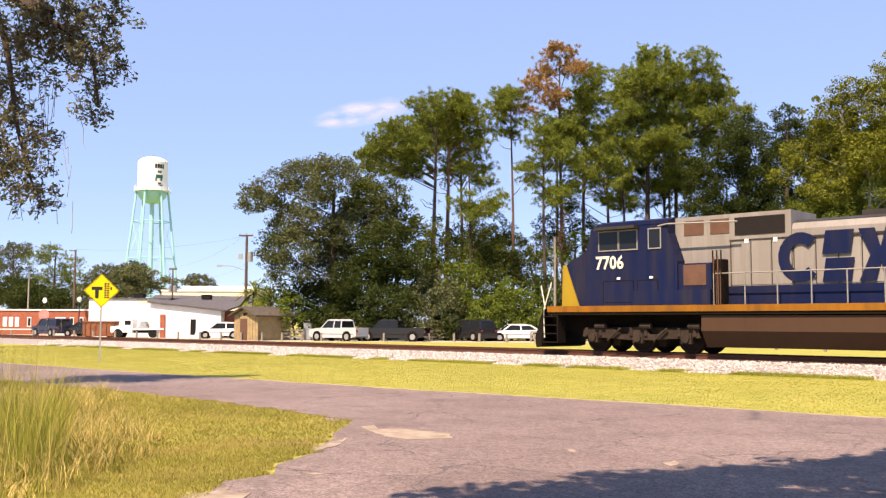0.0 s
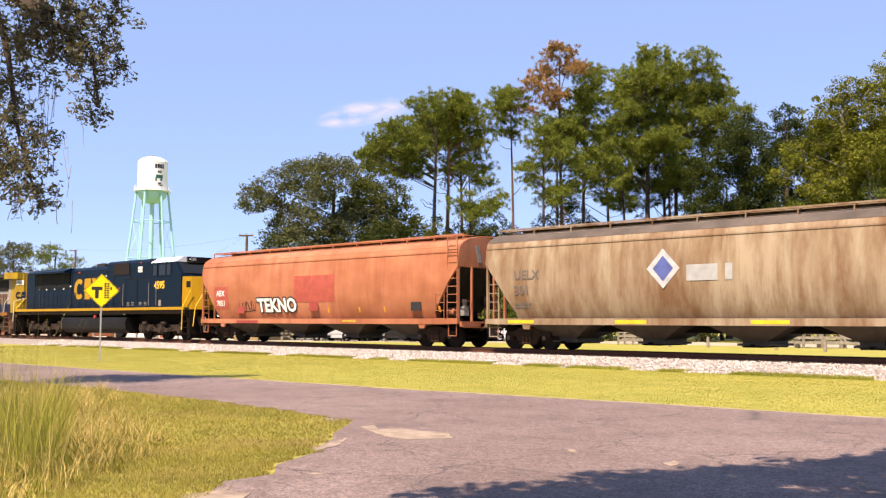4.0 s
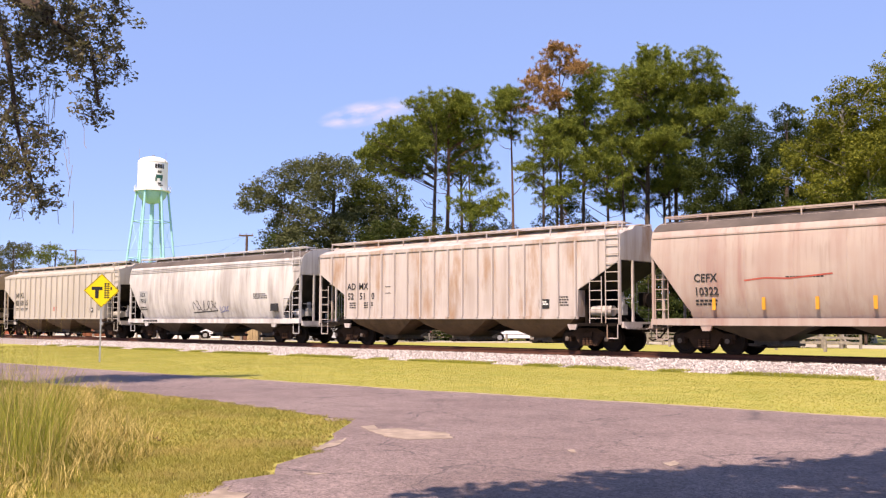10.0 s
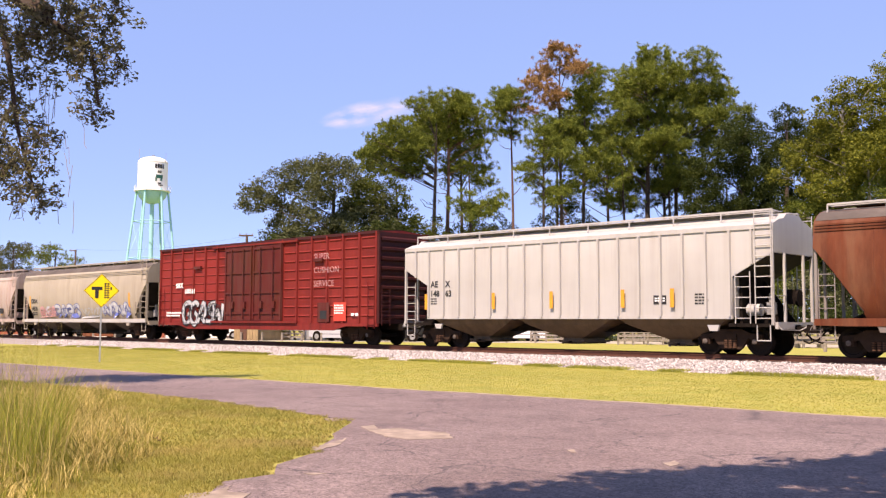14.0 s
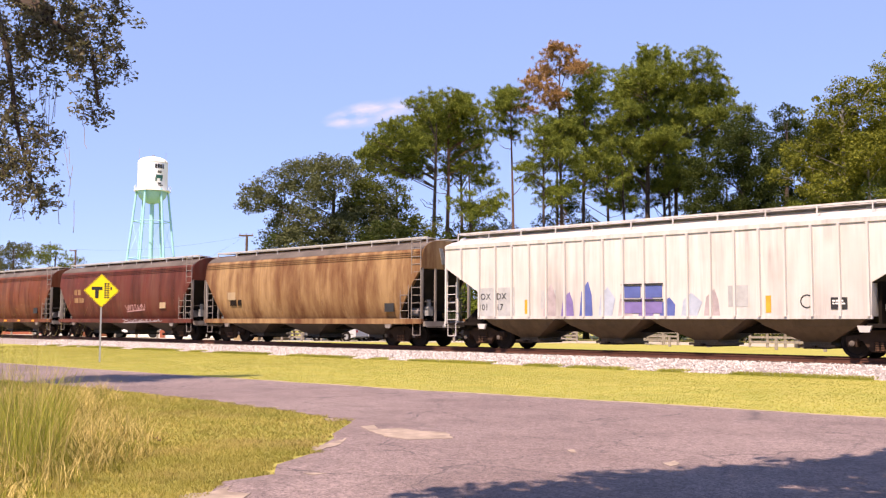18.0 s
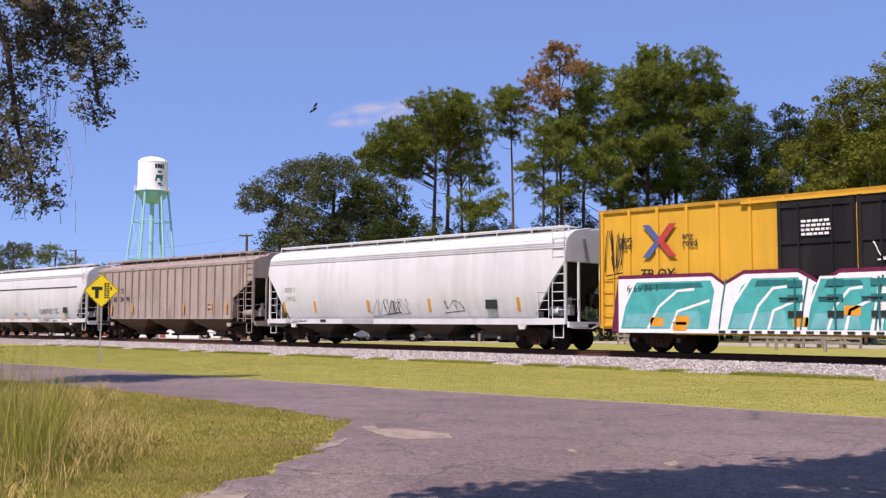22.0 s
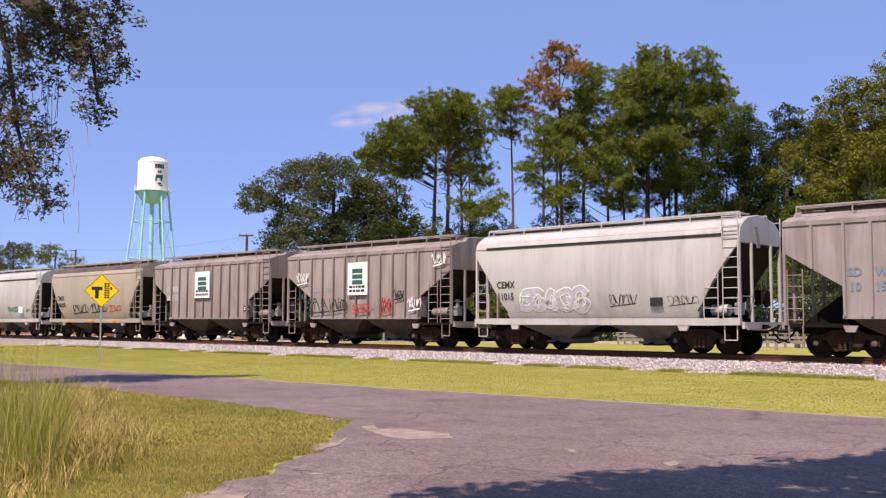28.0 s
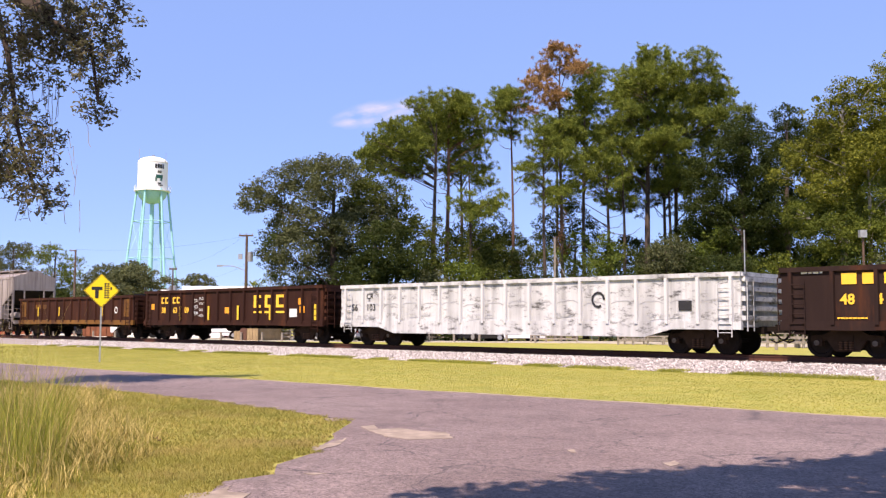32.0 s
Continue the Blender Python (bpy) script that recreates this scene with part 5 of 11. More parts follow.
c = CARS["h4"]
text2(c, "CCLX", "92054", 1.85, 2.72, 0.4, gap=0.52, stretch=0.92)
gothic(c, 1.9, 2.0)
lettering(c, "DO NOT HAMMER ON CAR", 6.35, YR - 0.012, 2.4, 0.19, M_redpen, stretch=1.0, bold=0.004)
bars(c, 6.7, YR, 2.12, 1.4, 0.06, M_ink, 3)
plate(c, 12.6, 1.82)
bars(c, 14.3, YR, 2.6, 1.8, 0.05, M_ink, 2)
part("stencil_frame", Shape().box(3.4, 3.7, YR - 0.005, YR, 2.82, 2.85).box(3.4, 3.7, YR - 0.005, YR, 2.54, 2.57).box(3.4, 3.43, YR - 0.005, YR, 2.54, 2.85).box(3.67, 3.7, YR - 0.005, YR, 2.54, 2.85), M_ink, c)
reflectors(c, 17.0, -1.615, 1.05, 8, M_yellow, 0.8, 0.12)
part("sill_line", Shape().box(0.6, 16.4, -1.616, -1.6, 1.02, 1.17), plain("pale worn sill paint", (0.6, 0.5, 0.36), 0.6), c)

c = CARS["h5"]
for k, (a, z) in enumerate((("NO", 2.7), ("82", 2.16))):
    lettering(c, a, 2.06, YB - 0.012, z, 0.52, M_ink, bold=0.008)
for a, z in (("KL", 2.7), ("69", 2.16)):
    lettering(c, a, 2.8, YB - 0.012, z, 0.52, M_ink, bold=0.008)
lettering(c, "55", 3.52, YB - 0.012, 2.16, 0.52, M_ink, bold=0.008)
for x in (2.1, 2.85, 3.55):
    bars(c, x, YB, 1.92, 0.5, 0.06, M_ink, 2)
plate(c, 13.2, 1.62, YB, 0.5, 0.3)
bars(c, 8.0, YB, 1.95, 0.6, 0.05, M_redpen, 3)
bars(c, 14.1, YB, 2.1, 0.5, 0.05, M_ink, 5)

c = CARS["h6"]
patch(c, 1.3, 2.2, 2.2, 2.85, YR, M_greypatch)
text2(c, "AEX", "7915", 1.36, 2.5, 0.36, gap=0.36, stretch=0.9)
gothic(c, 1.3, 1.85)
bars(c, 1.8, -1.62, 1.05, 1.9, 0.1, M_ink, 1)
bars(c, 12.75, YR, 2.45, 1.3, 0.06, M_ink, 3)
tag(c, 7.0, 9.4, 1.6, 2.25, YR, M_pen, 31, 0.05, 4)
plate(c, 14.2, 1.6)
tag(c, 9.6, 10.4, 1.6, 1.9, YR, M_blue, 32, 0.03, 3)

c = CARS["h7"]
for a, x, z in (("AD", 2.05, 2.55), ("MX", 2.85, 2.55), ("52", 2.08, 2.1), ("51", 2.9, 2.1), ("0", 3.7, 2.1)):
    lettering(c, a, x, YB - 0.012, z, 0.42, M_ink, bold=0.006)
for x in (2.2, 3.2):
    bars(c, x, YB, 1.9, 0.6, 0.06, M_ink, 3)
plate(c, 13.3, 1.6, YB, 0.5, 0.36)
bars(c, 14.2, YB, 2.0, 0.5, 0.06, M_ink, 4)
part("stencil_frame", Shape().box(4.62, 4.95, YB - 0.005, YB, 2.62, 2.65).box(4.62, 4.95, YB - 0.005, YB, 2.34, 2.37), M_ink, c)

c = CARS["h8"]
text2(c, "CEFX", "10322", 1.68, 2.45, 0.38, gap=0.45, stretch=0.95)
gothic(c, 1.7, 1.78)
s = Shape()
stroke(s, [(3.5, 2.45), (4.2, 2.52), (5.0, 2.48), (6.4, 2.6)], YR - 0.004, 0.05)
part("scrape", s, M_redfade, c)
bars(c, 4.9, YR, 2.5, 1.3, 0.05, M_ink, 1)
reflectors(c, 17.0, YR, 1.5, 8, M_tape, 0.4, 0.12, upright=True)
plate(c, 14.3, 1.6)

c = CARS["h9"]
text2(c, "CRDX", "14520", 1.38, 2.3, 0.4, gap=0.52, stretch=0.9, bold=0.012)
gothic(c, 1.4, 1.6)
s = Shape()
stroke(s, [(0.62 + 0.5 * math.cos(radians(k * 20)), 3.25 + 0.5 * math.sin(radians(k * 20))) for k in range(19)], -1.6, 0.06)
part("emblem", s, M_lilac, c)
tag(c, 0.3, 1.0, 3.0, 3.5, -1.6, M_blue, 41, 0.06, 3)
scrawl(c, 2.8, 5.0, 1.3, 2.1, YR, [M_pink, M_silver], None, 42, 3, wild=1.3)
scrawl(c, 5.0, 8.4, 1.3, 2.15, YR, M_silver, M_blue, 43, 4, wild=1.4)
tag(c, 8.9, 11.2, 1.35, 1.95, YR, M_greypatch, 44, 0.12, 3)
scrawl(c, 11.7, 15.0, 1.3, 2.2, YR, M_silver, M_blue, 45, 4, wild=1.8)
tag(c, 2.9, 4.9, 1.36, 2.0, YR - 0.03, M_pink, 46, 0.08, 4)
part("sill_paint", Shape().box(0.4, 17.0, -1.618, -1.6, 1.0, 1.2), P_aex, c)
for x in (1.1, 14.9):
    patch(c, x, x + 0.18, 1.9, 2.8, YR, M_tape, "reflector_tape")

c = CARS["b1"]
YX = -1.64
lettering(c, "SIRX", 1.95, YX, 2.95, 0.36, M_white, bold=0.015)
lettering(c, "100161", 2.85, YX, 2.62, 0.36, M_white, bold=0.015)
post_x = [0.2 + (18.9 - 0.4) * k / 16 for k in range(17)]
for a, b in zip(post_x[:6], post_x[1:6]):
    z0 = 2.3
    patch(c, a + 0.1, b - 0.1, z0, 4.6, -1.556, P_redbright)
    if b < 4.5:
        patch(c, a + 0.1, b - 0.1, 1.1, z0 - 0.02, -1.556, P_redbright)
scrawl(c, 2.7, 6.6, 0.8, 2.25, YX, M_silver, M_pen, 51, 5, wild=1.6)
tag(c, 2.8, 6.5, 0.95, 2.15, YX - 0.03, M_pen, 52, 0.05, 7)
bars(c, 1.0, YX, 1.5, 1.6, 0.09, M_white, 2)
for word, z in (("SUPER", 4.05), ("CUSHION", 3.4), ("SERVICE", 2.75)):
    lettering(c, word, 14.3, YX - 0.004, z, 0.42, M_pink, "lettering", 1.0, bold=-0.004)
p = patch(c, 14.6, 15.5, 1.05, 1.98, YX, P_reddoor, "route_board")
patch(p, 14.8, 15.3, 1.2, 1.6, YX - 0.005, M_ink, "board_hole")
patch(c, 15.8, 16.7, 1.1, 1.98, YX, M_redpen, "label_patch")
bars(c, 15.85, YX - 0.005, 1.8, 0.7, 0.07, M_white, 4)
bars(c, 17.05, YX, 1.35, 0.5, 0.12, M_white, 1)
for x in (3.8, 14.3):
    part("hinge_bracket", Shape().box(x, x + 0.7, -1.7, -1.6, 3.95, 4.1), P_reddoor, c)

c = CARS["h10"]
for a, x, z in (("AE", 1.6, 2.55), ("X", 2.46, 2.55), ("148", 1.57, 2.15), ("63", 2.45, 2.15)):
    lettering(c, a, x, YB - 0.012, z, 0.36, M_ink, bold=0.008)
bars(c, 1.6, YB, 2.02, 0.4, 0.06, M_ink, 3)
plate(c, 12.5, 1.72, YB, 0.5, 0.3)
for x in (1.32, 5.1, 8.0, 11.2, 13.2):
    patch(c, x, x + 0.16, 1.6, 2.25, YB - 0.09, M_tape, "reflector_tape")
bars(c, 14.1, YB, 2.0, 0.5, 0.06, M_ink, 4)

c = CARS["h11"]
bars(c, 2.2, YR, 2.6, 0.9, 0.3, M_under, 1, "worn_mark")
reflectors(c, 16.7, -1.615, 1.03, 6, M_orange, 0.4, 0.12)
plate(c, 14.0, 1.6)
c = CARS["h12"]
bars(c, 2.2, YR, 2.75, 0.9, 0.35, P_rust3, 1, "worn_mark")
bars(c, 2.2, YR, 2.25, 1.3, 0.3, P_rust3, 1, "worn_mark")
tag(c, 8.9, 11.0, 1.7, 2.1, YR, M_pink, 61, 0.06, 5)
patch(c, 12.8, 13.45, 1.82, 2.16, YR, P_tan)
tag(c, 8.7, 13.0, 1.02, 1.2, -1.62, M_lilac, 62, 0.05, 8)
c = CARS["h13"]
bars(c, 2.4, YR, 1.9, 1.0, 0.3, M_under, 1, "worn_mark")
plate(c, 14.35, 1.52)
patch(c, 2.2, 2.9, 2.2, 2.6, YR, P_tan)

c = CARS["h14"]
for k in range(16):
    x = 1.65 + k * 0.985
    if k in (0, 1):
        patch(c, x + 0.3, x + 1.15, 1.32, 2.45, YB, M_greypatch)
for a, x, z in (("OX", 2.0, 1.98), ("DX", 2.85, 1.98), ("101", 1.9, 1.55), ("17", 2.85, 1.55)):
    lettering(c, a, x, YB - 0.012, z, 0.36, M_ink)
rg = random.Random(70)
for k in range(9):
    x = 5.2 + k * 0.85
    h = rg.uniform(0.6, 1.3)
    poly = [(x, 1.3), (x + 0.6, 1.3), (x + 0.7 + rg.uniform(-0.2, 0.2), 1.3 + h * 0.6), (x + 0.4, 1.3 + h), (x + 0.1, 1.3 + h * 0.7)]
    part("graffiti", Shape().prism(poly, YB - 0.006, YB), [M_lilac, M_purple, M_blue, M_greyfill][k % 4], c)
for a, b in ((8.78, 9.55), (9.68, 10.42)):
    for z, m in ((1.95, M_blue), (1.4, M_purple)):
        part("graffiti", Shape().box(a, b, YB - 0.012, YB, z, z + 0.42), m, c)
for a, b, z in ((8.75, 9.6, 2.4), (9.65, 10.45, 2.4), (8.75, 9.6, 1.85), (9.65, 10.45, 1.85)):
    part("ledge", Shape().box(a, b, YB - 0.05, YB, z, z + 0.05), M_ink, c)
for x in (4.3, 7.9, 11.4, 14.2):
    patch(c, x, x + 0.18, 1.4, 1.95, YB, M_tape, "reflector_tape")
for x in (5.1, 12.9):
    patch(c, x, x + 0.7, 1.6, 2.3, YB, M_greypatch)
s = Shape()
stroke(s, [(15.55 + 0.2 * math.cos(radians(k * 30)), 1.75 + 0.2 * math.sin(radians(k * 30))) for k in range(13)], YB - 0.004, 0.04)
part("emblem", s, M_ink, c)
plate(c, 16.3, 1.5, YB, 0.5, 0.36)

c = CARS["h15"]
patch(c, 1.9, 2.65, 1.9, 2.95, YR, M_greypatch)
text2(c, "HMBX", "2111157", 1.2, 2.5, 0.36, gap=0.42, stretch=0.9)
part("stripe", Shape().box(1.2, 15.4, -1.635, -1.56, 3.28, 3.34), M_ink, c)
part("grey_band", Shape().box(0.6, 16.1, -1.548, -1.47, 3.97, 4.12), M_greypatch, c)
lettering(c, "GAFFNEY SC", 9.75, YR - 0.012, 1.52, 0.52, M_pen, "graffiti", 1.0, 1.0, bold=-0.004)
lettering(c, "The Real G-Town", 10.0, -1.635, 1.0, 0.36, M_pen, "graffiti", 1.05, bold=-0.004)
plate(c, 13.4, 1.6)
for x in (5.6, 7.0):
    patch(c, x, x + 0.6, 1.42, 1.66, YR, M_greypatch)
reflectors(c, 16.7, -1.615, 1.1, 5, M_tape, 0.7, 0.1)
tag(c, 0.9, 2.6, 1.05, 1.15, -1.618, M_blue, 71, 0.02, 6)

c = CARS["h16"]
for a, x, z in (("ND", 2.16, 2.75), ("YX", 3.0, 2.75), ("83", 2.16, 2.25), ("34", 2.95, 2.25), ("94", 3.68, 2.25)):
    lettering(c, a, x, YB - 0.012, z, 0.44, M_ink, bold=0.006)
s = Shape()
rg = random.Random(8)
for k in range(5):
    x = 4.7 + k * 0.95
    stroke(s, [(x, 1.75), (x + 0.15, 2.4 + rg.uniform(-0.1, 0.15)), (x + 0.35, 1.95), (x + 0.55, 2.4), (x + 0.62, 1.75)], YB - 0.004, 0.03)
part("graffiti", s, M_chalk, c)
for x in (2.0, 4.5, 10.2, 13.0, 14.4):
    patch(c, x, x + 0.14, 1.55, 2.1, YB - 0.088, M_tape, "reflector_tape")
plate(c, 12.6, 1.7, YB, 0.5, 0.3)

c = CARS["h17"]
bars(c, 1.4, YR, 2.5, 0.8, 0.24, M_greypatch, 1, "worn_mark")
lettering(c, "19405", 1.4, YR - 0.012, 2.1, 0.34, M_greypatch)
tag(c, 7.7, 10.2, 1.4, 2.1, YR, M_greypatch, 81, 0.06, 4)
tag(c, 8.6, 9.6, 1.45, 2.05, YR - 0.002, M_pen, 82, 0.05, 2)
patch(c, 5.8, 7.95, 0.98, 1.2, -1.616, M_greypatch)
tag(c, 12.2, 13.4, 1.5, 2.1, YR, M_pen, 83, 0.03, 2)
tag(c, 1.5, 3.2, 1.05, 1.2, -1.618, M_pen, 84, 0.02, 6)
patch(c, 4.2, 4.6, 1.05, 1.18, -1.618, M_ink)
plate(c, 14.6, 1.6)
for x in (1.2, 3.6, 7.4, 11.3, 16.2):
    patch(c, x, x + 0.16, 1.5, 2.05, YR, M_tape, "reflector_tape")

c = CARS["b2"]
YX = -1.64
for a, b, m, t0 in ((0.0, 1.0, M_blue, 0), (1.0, 0.0, M_red, 1)):
    s = Shape()
    x0, x1, z0, z1 = 1.92, 3.28, 3.35, 4.5
    if t0 == 0:
        s.prism([(x0, z1), (x0 + 0.28, z1), (2.72, 3.92), (x0 + 0.28, z0), (x0, z0), (2.45, 3.92)], YX - 0.006, YX)
    else:
        s.prism([(x1, z1), (x1 - 0.28, z1), (2.5, 3.92), (x1 - 0.28, z0), (x1, z0), (2.8, 3.92)], YX - 0.01, YX)
    part("emblem", s, m, c)
lettering(c, "TB OX", 1.85, YX, 2.62, 0.46, M_ink, bold=0.01)
lettering(c, "next", 0.95, YX, 3.95, 0.3, M_ink, bold=0.006)
lettering(c, "load", 0.95, YX, 3.7, 0.3, M_ink, bold=0.006)
lettering(c, "any", 3.5, YX, 3.95, 0.3, M_ink, bold=0.006)
lettering(c, "road", 3.5, YX, 3.7, 0.3, M_ink, bold=0.006)
patch(c, 15.5, 17.8, 3.65, 4.4, YX, M_ink, "emblem")
for k in range(3):
    x = 15.68 + k * 0.7
    part("emblem", Shape().prism([(x, 3.78), (x + 0.5, 3.78), (x + 0.62, 4.28), (x + 0.12, 4.28)], YX - 0.008, YX - 0.004), M_white, c)
lettering(c, "Railcar Pooling", 15.6, YX, 3.15, 0.34, M_ink, bold=0.004)
lettering(c, "Experts", 16.1, YX, 2.82, 0.34, M_ink, bold=0.004)
# big piece: white ground, maroon edge, teal letter bodies
base = [(0.75, 0.78), (1.5, 1.5), (0.85, 2.35), (1.1, 2.62), (4.6, 2.62), (5.1, 2.3), (5.8, 2.66), (7.6, 2.66), (8.3, 2.25), (8.9, 2.6), (11.6, 2.62), (12.3, 2.35), (12.9, 2.72), (14.6, 2.72), (14.9, 2.4), (15.4, 2.7), (17.0, 2.72), (18.5, 0.78)]
M_maroon = plain("maroon spray paint", (0.16, 0.02, 0.06), 0.5)
body = [(0.62, 0.7)] + [(x, z + (0.12 if z > 2 else 0)) for x, z in base[1:-1]] + [(18.68, 0.7)]


def strip(pts, z0, y, mat, name="graffiti"):
    s = Shape()
    top = sorted(pts)
    for (xa, za), (xb, zb) in zip(top, top[1:]):
        if xb - xa > 0.01:
            s.prism([(xa, z0), (xb, z0), (xb, zb), (xa, za)], y - 0.004, y)
    part(name, s, mat, c)


edge = [(0.7, 0.8), (1.0, 2.74), (4.65, 2.74), (5.1, 2.42), (5.8, 2.78), (7.6, 2.78), (8.3, 2.37), (8.9, 2.72), (11.6, 2.74), (12.3, 2.47), (12.9, 2.84), (14.6, 2.84), (14.9, 2.52), (15.4, 2.82), (17.1, 2.84), (18.6, 0.8)]
YG = -1.775
strip(edge, 0.74, YG, M_maroon)
strip([(x + (0.1 if x < 1 else 0), z - 0.13) for x, z in edge[1:-1]] + [(18.3, 0.85)], 0.72, YG - 0.006, M_white)
M_tealpale = plain("pale teal spray paint", (0.16, 0.45, 0.46), 0.5)
M_tealdark = plain("deep teal spray paint", (0.02, 0.17, 0.17), 0.5)
for k, (a, b, lean, h) in enumerate(((1.1, 4.75, 0.5, 2.5), (5.2, 7.75, 0.7, 2.52), (7.85, 10.0, 0.3, 2.45), (10.1, 12.35, 0.3, 2.45), (12.5, 14.85, 0.8, 2.58), (14.95, 17.2, 0.8, 2.58))):
    z0, w = 0.86, b - a
    arch = [(a, z0), (b - 0.25, z0), (b - 0.1, z0 + 0.75), (b, h - 0.35), (b - 0.15, h), (a + lean + 0.2, h), (a + lean * 0.75, h - 0.25), (a + lean * 0.3, h - 0.9)]
    part("graffiti", Shape().prism(arch, YG - 0.012, YG), M_teal, c)
    part("graffiti", Shape().prism([(a + 0.1, z0 + 0.05), (b - 0.5, z0 + 0.05), (b - 0.6, z0 + 0.6), (a + 0.25, z0 + 0.5)], YG - 0.0135, YG), M_tealpale, c)
    part("graffiti", Shape().prism([(a + lean + 0.25, h - 0.3), (b - 0.4, h - 0.25), (b - 0.5, h - 0.08), (a + lean + 0.35, h - 0.08)], YG - 0.0135, YG), M_tealdark, c)
    for pts in ([(a + w * 0.3, z0), (a + w * 0.42, z0 + 0.75), (a + w * 0.62, h - 0.35), (a + w * 0.8, h - 0.3)], [(a + w * 0.55, z0), (a + w * 0.62, z0 + 0.6), (a + w * 0.95, z0 + 0.95)], [(a - 0.05, z0), (a + lean * 0.3, h - 0.85), (a + lean + 0.15, h + 0.02), (b - 0.1, h + 0.02), (b + 0.02, h - 0.3)]):
        s = Shape()
        stroke(s, pts, YG - 0.016, 0.09)
        part("graffiti", s, M_white, c)
lettering(c, "6 66 36 1", 1.35, YG - 0.016, 2.15, 0.36, M_ink, stretch=0.95)
for x in (7.5, 8.75, 10.05, 11.25):
    part("lock_rod", Shape().rod((x, YG - 0.05, 0.95), (x, YG - 0.05, 2.45), 0.035, 6), M_tealdark, c)
    for z in (1.25, 1.75, 2.2):
        part("lock_plate", Shape().box(x - 0.24, x + 0.24, YG - 0.045, YG - 0.014, z, z + 0.2), M_tealdark if z > 1.3 else M_ink, c)
    part("lock_handle", Shape().rod((x - 0.5, YG - 0.07, 1.85), (x + 0.1, YG - 0.07, 1.85), 0.03, 5), M_ink, c)
for k in range(22):
    part("rail_lug", Shape().box(4.9 + k * 0.42, 5.12 + k * 0.42, YG - 0.05, YG - 0.008, 0.74, 0.82), M_ink, c)
for k in range(5):
    x = (5.05, 7.8, 10.05, 12.4, 14.9)[k]
    e = Shape()
    stroke(e, [(x - 0.15, 0.86), (x - 0.05, 1.6), (x + 0.12, 2.5)], YG - 0.0165, 0.06)
    part("graffiti", e, M_tealdark, c)
for x, z in ((2.3, 0.95), (3.3, 1.0), (3.2, 0.8), (7.4, 0.95), (15.6, 1.0), (17.3, 0.85), (9.0, 1.3)):
    patch(c, x, x + 0.5, z, z + 0.3, YG - 0.012, M_orange)
bars(c, 7.7, -1.705, 4.2, 1.0, 0.08, M_white, 4)
bars(c, 10.4, -1.705, 4.25, 1.0, 0.08, M_white, 4)
tag(c, 10.0, 11.5, 3.0, 3.5, -1.71, M_white, 91, 0.05, 4)
tag(c, 0.4, 1.1, 2.8, 4.5, YX, M_pen, 92, 0.05, 2)
tag(c, 18.0, 18.75, 2.7, 3.8, YX, M_pen, 93, 0.05, 2)
part("end_panel", Shape().box(18.8, 18.86, -1.5, 1.5, 4.72, 5.1), M_white, c)

c = CARS["h18"]
text2(c, "CEMX", "1544", 1.85, 2.4, 0.36, gap=0.44, stretch=0.9)
bars(c, 9.5, -1.63, 3.4, 1.6, 0.5, M_ink, 1, "emblem")
for args in ((0.9, 2.2, 2.7, 3.4, 101), (3.35, 5.2, 1.75, 2.3, 102), (6.6, 7.6, 1.75, 2.3, 103), (8.15, 9.4, 1.6, 2.1, 104), (3.0, 4.0, 1.05, 1.2, 105), (7.5, 8.5, 1.05, 1.2, 106)):
    tag(c, *args[:4], YR if args[2] > 1.3 else -1.62, M_pen, args[4], 0.035, 3)
for x in (3.0, 5.6, 8.3):
    patch(c, x, x + 0.14, 1.5, 1.95, YR, M_tape, "reflector_tape")
part("stripe", Shape().box(0.6, 10.9, -1.56, -1.45, 3.97, 4.08), M_ink, c)
c = CARS["h19"]
text2(c, "FLOX", "993276", 1.34, 2.45, 0.38, gap=0.48, stretch=0.9)
scrawl(c, 2.8, 6.8, 1.32, 2.0, YR, M_lilac, None, 111, 5, wild=1.8)
tag(c, 2.9, 6.7, 1.36, 1.95, YR - 0.03, M_greypatch, 112, 0.06, 6)
tag(c, 0.4, 1.4, 2.8, 3.5, YR, M_pen, 113, 0.04, 2)
tag(c, 7.0, 8.3, 1.7, 2.2, YR, M_greypatch, 114, 0.03, 4)
plate(c, 9.0, 1.58, w=0.5, h=0.28)
gothic(c, 1.3, 1.75)
c = CARS["h20"]
text2(c, "CEMX", "11005", 1.2, 2.45, 0.38, gap=0.46, stretch=0.9)
scrawl(c, 6.3, 7.9, 1.7, 2.1, YR, M_palegreen, None, 121, 4, wild=1.8)
p = patch(c, 8.05, 8.75, 1.62, 2.08, YR, M_white, "data_plate")
patch(p, 8.2, 8.55, 1.75, 1.98, YR - 0.005, M_ink, "data_lines")
tag(c, 9.2, 9.9, 1.75, 1.95, YR, M_pen, 122, 0.02, 4)
c = CARS["h21"]
text2(c, "CMEX", "140218", 1.13, 2.45, 0.4, gap=0.46, stretch=0.9)
tag(c, 3.2, 5.3, 1.6, 2.2, YR, M_pen, 131, 0.07, 4)
tag(c, 5.7, 7.6, 1.65, 2.2, YR, M_pen, 132, 0.07, 4)
tag(c, 8.0, 9.6, 1.7, 2.1, YR, M_redpen, 133, 0.05, 3)
reflectors(c, 12.0, -1.616, 1.05, 3, M_tape, 0.8, 0.1)


